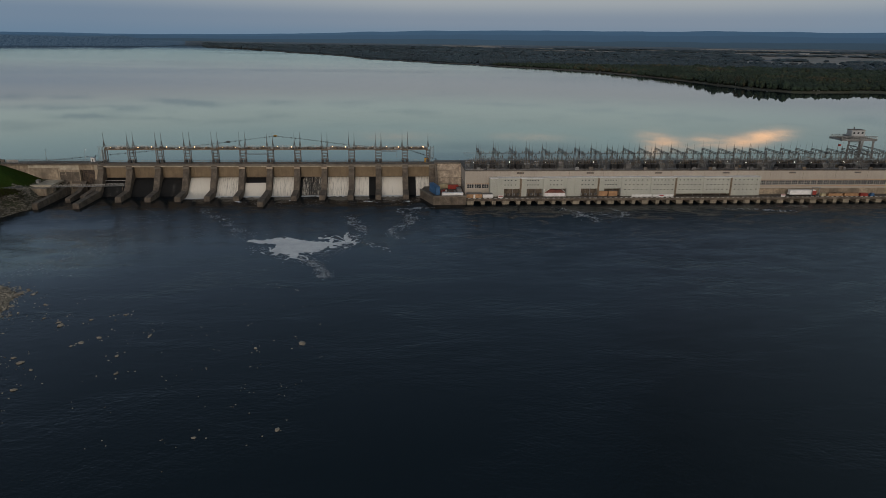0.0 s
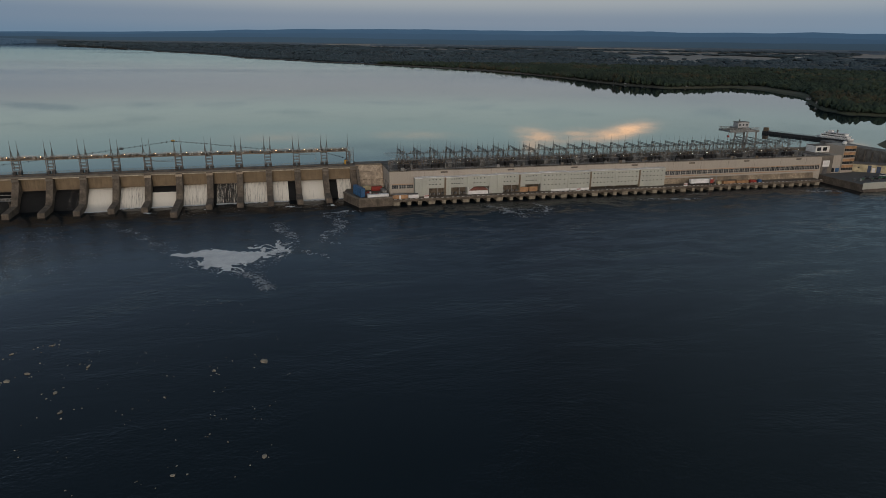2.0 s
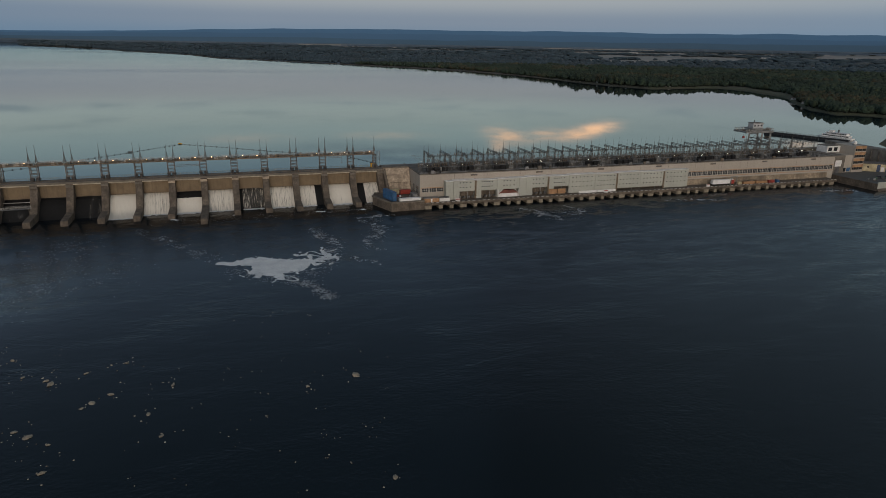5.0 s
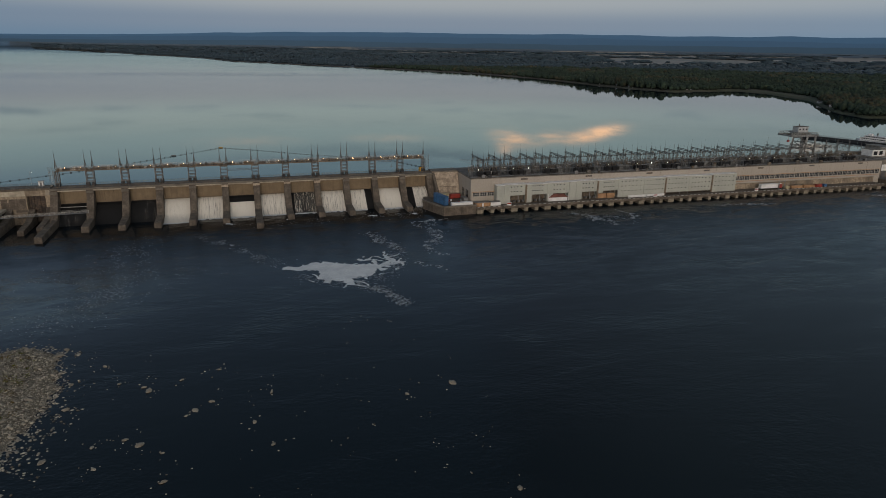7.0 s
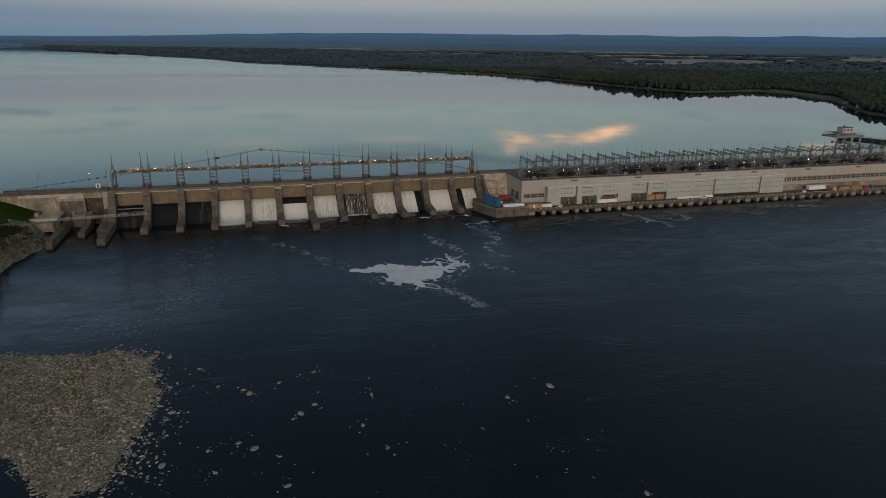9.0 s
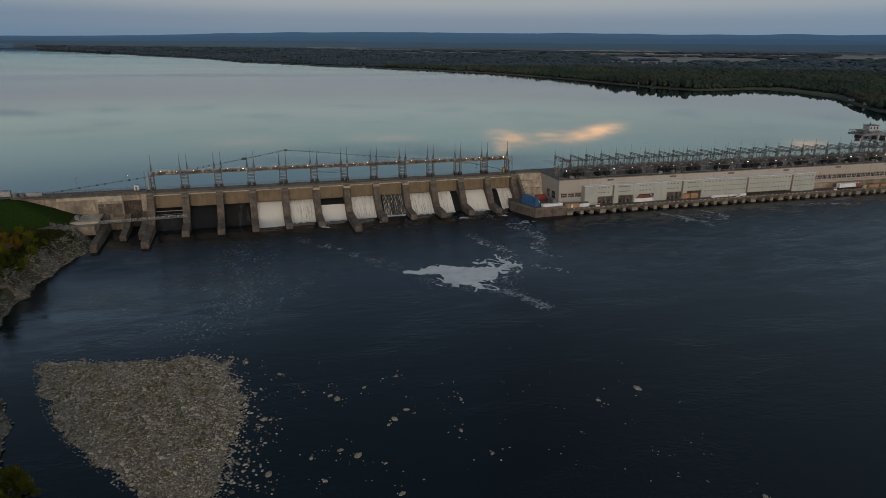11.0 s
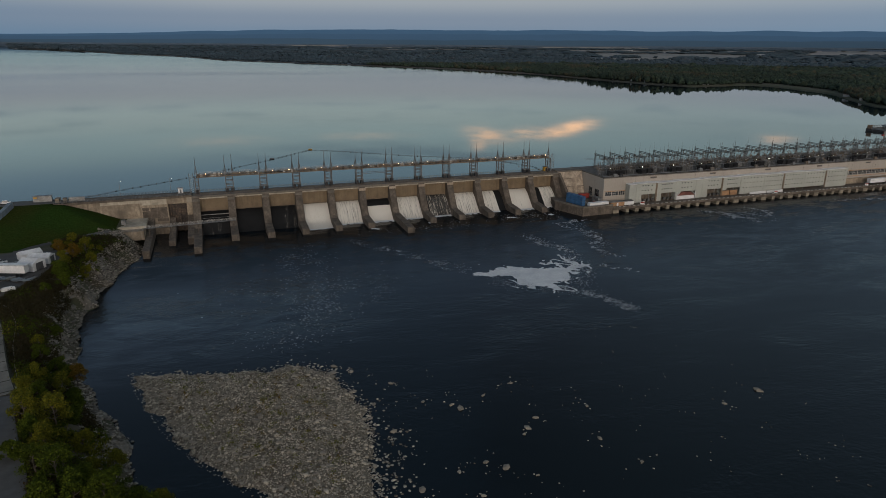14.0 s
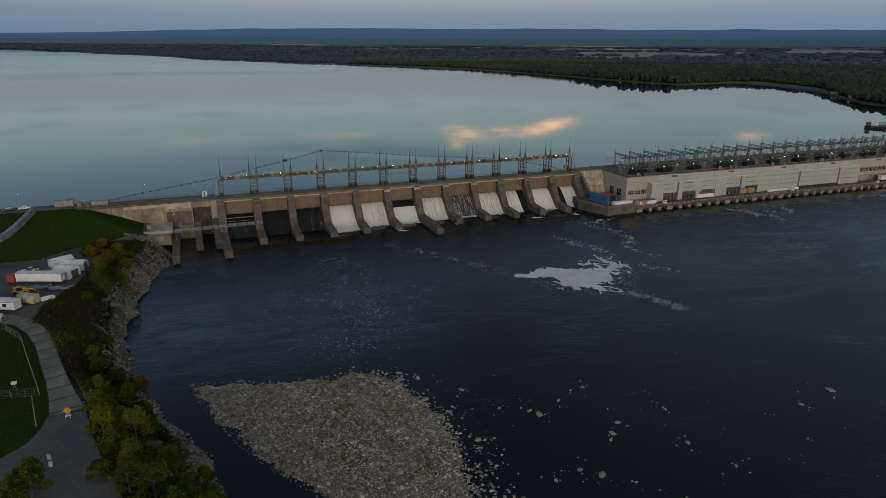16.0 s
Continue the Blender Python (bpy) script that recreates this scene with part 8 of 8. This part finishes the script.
SHORE_TREES = [(-199.5, 202, 1, 0.9), (-194.5, 193, 0, 0.9), (-189.5, 187, 0, 0.85), (-199.6, 194, 0, 0.9), (-177.5, 185.5, 1, 0.95), (-191.5, 183.5, 3, 1.3), (-184, 179, 0, 0.9), (-176.5, 173.5, 1, 0.9),
         (-172, 168.5, 0, 0.9), (-195, 190, 0, 1.15), (-216, 198.5, 3, 1.5), (-218.5, 196.0, 3, 1.2), (-205, 200, 3, 1.0), (-186, 181, 0, 1.1), (-196, 183, 3, 1.2), (-181, 184, 0, 0.9),
         (-186, 190, 0, 0.85), (-179, 178, 0, 1.0), (-191, 196, 4, 1.1), (-187, 201, 1, 0.8), (-174, 163, 0, 0.9), (-182, 168, 0, 0.9), (-174.5, 181.5, 1, 0.75)]
done = set()
for x, y, k, s in YARD_TREES + ROAD_TREES + SHORE_TREES:
    m = Matrix.LocRotScale(on_bank(x, y, -0.1), Euler((0, 0, g.uniform(0, 6.28))), (s, s, s * g.uniform(0.9, 1.1)))
    if k in done:
        ob = copy_thing(protos[k], Matrix.Identity(4))
        ob.matrix_basis = m
    else:
        protos[k].matrix_basis = m
        done.add(k)


def scrub(name, count, mats, spot, size, label, category):
    pts = [[] for _ in mats]
    while count > 0:
        x, y, h, tone = spot()
        if x is None:
            continue
        count -= 1
        n = g.randint(14, 34)
        r = g.uniform(0.5, 1.3)
        for _ in range(n):
            d = Vector((g.gauss(0, 0.5), g.gauss(0, 0.5), abs(g.gauss(0, 0.4)))) * r
            pts[tone].append((x + d.x, y + d.y, h + d.z * 1.1))
    for k, m in enumerate(mats):
        if pts[k]:
            vs, fs = leaf_quads(pts[k], size, 60 + k)
            tagged(raw(name, vs, fs, m), label, category, kind="stuff")


def bank_spot():
    y = g.uniform(160, 366)
    inland = g.uniform(4.5, 30)
    x = table(y, BANK) - inland
    if surface(x, y) or noise.noise((x * 0.13, y * 0.13, 6)) < -0.45 or (inland < 9 and g.random() < (0.75 if y > 300 else 0.25)):
        return None, 0, 0, 0
    if y < 292:
        rx = table(y, [(160, -195), (194, -201.5), (215, -208), (225, -209.5), (237, -213), (254, -219), (275, -225), (284, -229), (292, -240)])
        if x < rx + 0.6:
            return None, 0, 0, 0
    tone = noise.noise((x * 0.05, y * 0.05, 1)) + g.uniform(-0.3, 0.3)
    return x, y, bank_height(x, y), 0 if tone < 0.25 else (1 if tone < 0.5 else 2)


scrub("undergrowth", 7600, [LEAVES[3], LEAVES[0], LEAVES[1]], bank_spot, 0.26, "dark tangled scrub on the river bank", "scrub")


def isle_spot():
    x, y = g.uniform(-185, -138), g.uniform(180, 243)
    if inside(ISLAND, x, y) < 4:
        return None, 0, 0, 0
    return x, y, island_height(x, y), g.choice((0, 0, 1))


scrub("island_weeds", 210, [LEAVES[1], LEAVES[2]], isle_spot, 0.16, "small weeds among the island stones", "weeds")

# ---- the east end: office, yard, lock ----
before_east = set(scene.objects)
EZ = 4.6
east = thing("east_quay", (0, 0, 0), "concrete quay and yard at the east end of the powerhouse", "quay", kind="structure")
bm = bmesh.new()
slab(bm, [(336.5, 354), (337.4, 328.2), (380.4, 329.6), (382.4, 352), (400, 358), (400, 404), (338.5, 404)], -4, EZ)
part("body", bm, M_CONCRETE, east)
bm = bmesh.new()
slab(bm, [(338.0, 353), (338.8, 329.6), (379.2, 331.0), (381.2, 353), (399.9, 359), (399.9, 396), (338.9, 396)], EZ + 0.004, EZ + 0.03)
part("paving", bm, M_ASPHALT, east)
for q in range(8):
    bm = bmesh.new()
    x = 337.6 + q * 5.32
    slab(bm, [(x, 328.0 + q * 0.172), (x + 5.26, 328.17 + q * 0.172), (x + 5.26, 328.8 + q * 0.172), (x, 328.63 + q * 0.172)], 1.6, EZ + 1.2)
    part("parapet_panel", bm, M_SHEET, east)
bm = bmesh.new()
prism(bm, [(329.5, 1.6), (328, 1.6), (324.8, -2), (329.5, -2)], 337.6, 380.2)
part("stone_apron", bm, M_CONCRETE, east)
# east gable block: grey door bay, office
blk = thing("office_block", (338.8, 366.4, EZ), "grey four-storey office block with orange window bands", "office")
bm = bmesh.new()
box(bm, 0, 10, -1.2, 20, 0.03, 12.6)
part("door_bay", bm, M_DECK, blk)
bm = bmesh.new()
box(bm, 2.2, 6.0, -1.35, -1.204, 0.04, 4.8)
door = part("door", bm, M_DARKSTEEL, blk)
bm = bmesh.new()
box(bm, 1.6, 7.2, -1.4, -1.204, 4.9, 9.2)
part("panel", bm, M_WHITE, blk)
bm = bmesh.new()
box(bm, 10.004, 18.2, 0, 20, 0.03, 12.3)
part("wing", bm, M_PHWALL, blk)
for x0, x1, mt in ((10.6, 13.6, M_PANE), (14.4, 17.6, M_BLUE)):
    bm = bmesh.new()
    box(bm, x0, x1, -0.08, -0.004, 0.6, 3.4)
    part("window" if mt is M_PANE else "awning", bm, mt, blk)
bm = bmesh.new()
box(bm, 18.204, 28.5, -0.8, 16, 0.03, 18.4)
tower = part("tower", bm, M_PHWALL, blk)
for q in range(4):
    z = 1.6 + q * 4.4
    bm = bmesh.new()
    box(bm, 18.5, 28.2, -1.0, -0.804, z + 2.0, z + 3.9)
    part("orange_band", bm, M_ORANGE, tower)
    bm = bmesh.new()
    box(bm, 18.6, 28.1, -0.95, -0.804, z + 0.2, z + 1.9)
    win = part("window", bm, M_PANE, tower)
    bm = bmesh.new()
    for x in (19.8, 22.1, 24.5, 26.9):
        box(bm, x, x + 0.3, -1.05, -0.96, z + 0.2, z + 1.9)
    part("mullion", bm, M_DECK, win)
loose("roof_plant_room", "white roof plant room with dark openings", "plant room", (345, 378, EZ + 12.62, 0), [("body", 0, 13, 0, 9, 0, 4.6, M_WHITE), ("opening", 1.2, 4.6, -0.08, -0.004, 1.0, 3.6, M_PANE), ("opening", 6.4, 9.6, -0.08, -0.004, 1.0, 3.6, M_PANE), ("cap", -0.2, 13.2, -0.2, 9.2, 4.604, 4.8, M_DECK)], M_WHITE)
dish = thing("white_tank", (363, 372, EZ + 18.43), "round white tank on the office roof", "tank")
bm = bmesh.new()
bmesh.ops.create_uvsphere(bm, u_segments=14, v_segments=8, radius=1.5, matrix=pose(0, 0, 1.5))
part("shell", bm, M_WHITE, dish, smooth=True)
bm = bmesh.new()
box(bm, -0.9, 0.9, -0.9, 0.9, 0, 0.5)
part("base", bm, M_GALV, dish)
M_NAVY = material("navy_door_paint", (0.020, 0.050, 0.120), 0.5, stain=0.4)
shed = loose("workshop", "cream workshop with tall blue doors", "workshop", (369.0, 369.0, EZ + 0.031, -35),
             [("wall", 0, 28, 0, 9, 0, 5.4, M_CREAM), ("roof", -0.4, 28.4, -0.4, 9.4, 5.404, 5.9, M_ROOF), ("door", 10.6, 12.8, -0.1, -0.004, 0, 5.0, M_NAVY), ("door", 16.2, 18.8, -0.1, -0.004, 0, 4.6, M_NAVY), ("panel", 13.4, 15.4, -0.08, -0.004, 0.2, 3.4, M_WHITE), ("window", 22.4, 24.2, -0.08, -0.004, 2.4, 3.8, M_PANE), ("window", 4.4, 5.6, -0.08, -0.004, 2.6, 3.6, M_PANE)], M_CREAM)
for x, y, mt, lb in ((355, 344, M_DARKSTEEL, "dark grey car parked on the quay yard"), (361, 343, M_DARKSTEEL, "dark grey car parked on the quay yard"), (374, 349, M_WHITE, "white car parked on the quay yard"), (368, 338, M_RED, "red car parked on the quay yard"), (366, 343, M_GREEN, "green car parked on the quay yard")):
    car((x, y, EZ + 0.031), random.uniform(-10, 10), mt, lb)
for k in range(10):
    loose("yard_goods", random.choice(("green netted bundle on the quay yard", "grey pallet load on the quay yard", "dark skip on the quay yard")), "goods", (343 + k * 3.4 + random.uniform(-1, 1), 338 + random.uniform(-3, 6), EZ + 0.031, random.uniform(0, 50)),
          [("base", 0, 2.2, 0, 1.4, 0, 0.2, M_WOOD), ("load", 0.1, 2.1, 0.1, 1.3, 0.204, random.uniform(0.7, 1.6), random.choice((M_GREEN, M_GALV, M_DARKSTEEL)))], M_GALV, "goods on the quay")
# lock wall running downstream
M_LOCK = material("grey_lock_concrete", (0.245, 0.228, 0.20), 0.9, streaks=0.6, stain=0.3, vary=0.5, second=(0.11, 0.10, 0.088))
lock = thing("lock_wall", (0, 0, 0), "tall weathered concrete lock wall running downstream", "wall", kind="structure")
bm = bmesh.new()
prism(bm, [(200, -4), (200, 17), (430, 17), (430, -4)], 400.004, 411)
part("wall", bm, M_LOCK, lock)
for q in range(30):
    bm = bmesh.new()
    box(bm, 399.4, 400.0, 205 + q * 6.5, 205.8 + q * 6.5, -3, 15.6)
    part("buttress", bm, M_DECK, lock)
bm = bmesh.new()
for q in range(76):
    y = 202 + q * 3
    tube(bm, (400.4, y, 17), (400.4, y, 18.1), 0.04, 3)
for z in (17.6, 18.1):
    tube(bm, (400.4, 200, z), (400.4, 430, z), 0.035, 3)
part("railing", bm, M_GALV, lock)
bm = bmesh.new()
prism(bm, [(396, -4), (396, 17.2), (403, 17.2), (403, -4)], 338.6, 400)
part("closure_wall", bm, M_TANWALL, lock)
# land beyond the lock
M_EAST = material("dry_grass_land", (0.115, 0.100, 0.062), 1.0, grain=0.5, stain=0.03, second=(0.055, 0.062, 0.030), bump=0)
verts, faces = [], []
ex, ey = np.concatenate([np.arange(425, 760, 6.0), np.arange(780, 1500, 40.0)]), np.arange(60, 640, 6.0)
for y in ey:
    for x in ex:
        edge = table(y, [(60, 425), (380, 425), (425, 452), (441, 474), (455, 496), (479, 542), (545, 640), (570, 684), (640, 760)])
        d = x - edge
        verts.append((x if d > -12 else x, y, 11.5 if d < -8 else table(d, [(-8, 12.6), (0, 14.2), (10, 15.6), (26, 17.0), (60, 17.4)]) + 0.8 * noise.noise((x * 0.02, y * 0.02, 0))))
tagged(raw("ground_east", verts, grid_faces(len(ey), len(ex)), M_EAST, smooth=True), "dry grass land beyond the lock", "ground", kind="structure")
# a pale gravel track along its edge
TRACK = [(470, 425), (500, 440), (548, 466), (600, 500), (652, 534), (700, 562), (760, 590)]
verts = []
for q in range(61):
    u = q / 10
    x, y = np.interp(u, range(7), [p[0] for p in TRACK]), np.interp(u, range(7), [p[1] for p in TRACK])
    verts += [(x - 1.6, y + 2.6, 18.0), (x + 1.6, y - 2.6, 18.0), (x + 2.4, y - 4.6, 16.4), (x - 2.4, y + 4.6, 16.4)]
tagged(raw("ground_track", verts, [(4 * q + i, 4 * q + (i + 1) % 4, 4 * q + 4 + (i + 1) % 4, 4 * q + 4 + i) for q in range(60) for i in (0, 1, 3)], M_SLAB), "pale gravel track on the bank beyond the lock", "track", kind="structure")
verts = [(411, 200, 13.4), (440, 200, 13.4), (440, 402, 13.4), (411, 402, 13.4)]
tagged(raw("water_lock", verts, [(0, 1, 2, 3)], M_RIVER), "dark water in the lock chamber", "water", kind="structure")
for k, (x, y) in enumerate(((418, 372), (430, 388), (437, 399), (445, 372), (420, 345), (450, 410), (470, 424))):
    lp = copy_thing(lps, pose(x, y, 17.0 if x < 425 else 16.6))
for x, y, w, mt in ((436, 380, 14, M_CREAM), (446, 350, 10, M_WHITE), (470, 400, 12, M_GALV)):
    loose("lock_hut", "small pale lock building beside the chamber", "hut", (x, y, 16.4, 0), [("wall", 0, w, 0, 6, 0, 3.6, mt), ("roof", -0.3, w + 0.3, -0.3, 6.3, 3.604, 3.9, M_ROOF), ("window", 1.5, 3.0, -0.06, -0.004, 1.2, 2.4, M_PANE), ("door", w - 2.2, w - 1.2, -0.06, -0.004, 0, 2.2, M_BLUE)], mt, "lock buildings")
dome = thing("salt_dome", (666, 556, 15.0), "white domed storage shelter beyond the lock", "shelter")
bm = bmesh.new()
bmesh.ops.create_uvsphere(bm, u_segments=16, v_segments=10, radius=1.0)
bmesh.ops.scale(bm, vec=(12, 8, 7), verts=bm.verts)
bmesh.ops.bisect_plane(bm, geom=bm.verts[:] + bm.edges[:] + bm.faces[:], plane_co=(0, 0, 0), plane_no=(0, 0, -1), clear_outer=True)
part("cover", bm, M_WHITE, dome, smooth=True)
bm = bmesh.new()
box(bm, -4, 4, -8.4, -7.2, 0, 3.2)
part("doorway", bm, M_DARKSTEEL, dome)

# the whole east end lies a little up and along the river
for ob in set(scene.objects) - before_east:
    if ob.parent is None and ob.name not in ("ground_east",):
        ob.location += Vector((4.0, 5.3, 0))

# ---- the gantry crane on the powerhouse roof ----
crane = thing("gantry_crane", (283, 392, ROOF_Z), "large grey gantry crane with a white machine house", "crane")
for x in (9.5, 16.6):
    for y in (-4, 8):
        bm = bmesh.new()
        tube(bm, (x, y, 14.2), (x + (-0.9 if x < 12 else 0.9), y, 0.9), 0.85, 4, 0.6)
        part("leg", bm, M_GALV, crane)
        bm = bmesh.new()
        box(bm, x - 2.4, x + 2.4, y - 0.6, y + 0.6, 0, 0.9)
        part("bogie", bm, M_DARKSTEEL, crane)
    bm = bmesh.new()
    for z in (5.0, 9.8):
        tube(bm, (x, -4, z), (x, 8, z), 0.3, 4)
    tube(bm, (x, -4, 5.0), (x, 8, 9.8), 0.18, 4)
    tube(bm, (x, 8, 5.0), (x, -4, 9.8), 0.18, 4)
    part("brace", bm, M_GALV, crane)
bm = bmesh.new()
for z in (7.2, 12.0):
    tube(bm, (9.3, 8, z), (16.8, 8, z), 0.28, 4)
tube(bm, (9.3, 8, 7.2), (16.8, 8, 12.0), 0.16, 4)
part("brace", bm, M_GALV, crane)
for y in (-3.6, 7.6):
    bm = bmesh.new()
    box(bm, -5.0, 19.0, y - 0.45, y + 0.45, 14.2, 15.6)
    box(bm, -5.0, 19.0, y - 0.2, y + 0.2, 17.0, 17.25)
    for q in range(9):
        tube(bm, (-5 + q * 2.6, y, 15.6), (-3.7 + q * 2.6, y, 17.1), 0.13, 3)
        tube(bm, (-3.7 + q * 2.6, y, 17.1), (-2.4 + q * 2.6, y, 15.6), 0.13, 3)
    part("girder", bm, M_GALV, crane)
    bm = bmesh.new()
    for q in range(20):
        tube(bm, (-5 + q * 1.25, y - 0.7, 15.6), (-5 + q * 1.25, y - 0.7, 16.7), 0.05, 3)
    for z in (16.15, 16.7):
        tube(bm, (-5, y - 0.7, z), (19, y - 0.7, z), 0.05, 3)
    part("railing", bm, M_PALESTEEL, crane)
for x in (-4.6, 5.0, 18.4):
    bm = bmesh.new()
    box(bm, x - 0.4, x + 0.4, -3.14, 7.14, 14.4, 15.4)
    part("cross_beam", bm, M_GALV, crane)
bm = bmesh.new()
box(bm, 3.4, 12.2, -1.0, 4.4, 17.0, 20.6)
bmesh.ops.bevel(bm, geom=bm.edges[:], offset=0.2, segments=1, affect="EDGES")
house = part("machine_house", bm, M_PALE, crane)
bm = bmesh.new()
box(bm, 3.2, 12.4, -1.2, 4.6, 20.604, 20.85)
part("roof", bm, M_DECK, house)
for x in (4.2, 7.0, 9.8):
    bm = bmesh.new()
    box(bm, x, x + 1.2, -1.08, -1.004, 18.4, 19.5)
    part("window", bm, M_PANE, house)
bm = bmesh.new()
tube(bm, (5.6, 1, 20.85), (5.6, 1, 22.6), 0.35, 6)
part("vent_pipe", bm, M_DARKSTEEL, house)
bm = bmesh.new()
box(bm, 3.0, 12.6, -3.1, 7.1, 16.3, 16.996)
part("trolley", bm, M_GALV, crane)
bm = bmesh.new()
tube(bm, (-2, 1, 15.6), (-2, 1, 11.6), 0.07)
box(bm, -2.6, -1.4, 0.4, 1.6, 10.3, 11.6)
part("hook_block", bm, M_RED, crane)
crane.location = (288.0, 396.5, ROOF_Z)

# ---- the guide pier and the ferry upstream ----
gp = thing("guide_pier", (433, 437.5, LAKE_Z), "long dark steel guide pier running up into the reservoir", "pier", turn=21.3)
bm = bmesh.new()
box(bm, -1.5, 1.5, 0, 69, 0.9, 2.0)
part("walkway", bm, M_DARKSTEEL, gp)
for q in range(12):
    y = 1.5 + q * 5.9
    bm = bmesh.new()
    tube(bm, (-1.0, y, -4), (-1.0, y, 0.9), 0.4, 8)
    tube(bm, (1.0, y, -4), (1.0, y, 0.9), 0.4, 8)
    part("pile", bm, M_DARKSTEEL, gp)
    bm = bmesh.new()
    box(bm, -1.75, -1.52, y - 1.4, y + 4.3, -0.6, 2.1)
    part("fender_panel", bm, M_GEAR, gp)
bm = bmesh.new()
for q in range(35):
    for x in (-1.4, 1.4):
        tube(bm, (x, q * 2, 2.0), (x, q * 2, 3.1), 0.06, 3)
for x in (-1.4, 1.4):
    for z in (2.55, 3.1):
        tube(bm, (x, 0, z), (x, 69, z), 0.05, 3)
part("railing", bm, M_GALV, gp)
bm = bmesh.new()
box(bm, -1.6, 1.6, 66.5, 70, 2.004, 5.2)
part("light_tower", bm, M_RUSTSTEEL, gp)
bm = bmesh.new()
tube(bm, (0, 52, 2), (0, 52, 4.6), 0.08, 5)
tube(bm, (-1.2, 52, 4.6), (1.2, 52, 4.6), 0.1, 5)
part("marker", bm, M_DARKSTEEL, gp)
ferry = thing("ferry", (448, 447, LAKE_Z), "white two-deck river ferry moored by the guide pier", "ship", turn=103)
ferry.scale = (0.66, 0.66, 0.66)
bm = bmesh.new()
slab(bm, [(0, -4), (5, -5), (40, -5), (46, 0), (40, 5), (5, 5), (0, 4)], -1, 2.2)
part("hull", bm, M_WHITE, ferry)
for z, a, b in ((2.2, 4, 39), (5.0, 7, 34)):
    bm = bmesh.new()
    box(bm, a, b, -4, 4, z + 0.004, z + 2.6)
    dk = part("cabin_deck", bm, M_WHITE, ferry)
    for q in range(12):
        bm = bmesh.new()
        x = a + 1 + q * (b - a - 2) / 12
        for s in (-1, 1):
            box(bm, x, x + (b - a) / 16, s * 4.05 - 0.03, s * 4.05 + 0.03, z + 1.0, z + 2.0)
        part("window", bm, M_PANE, dk)
    bm = bmesh.new()
    box(bm, a - 1, b + 1, -4.6, 4.6, z + 2.604, z + 2.79)
    part("awning", bm, M_WHITE, dk)
bm = bmesh.new()
box(bm, 26, 31, -2.5, 2.5, 7.8, 10.2)
part("wheelhouse", bm, M_WHITE, ferry)
bm = bmesh.new()
tube(bm, (20, 0, 7.8), (20, 0, 11.5), 0.9, 10)
part("funnel", bm, M_DARKSTEEL, ferry)
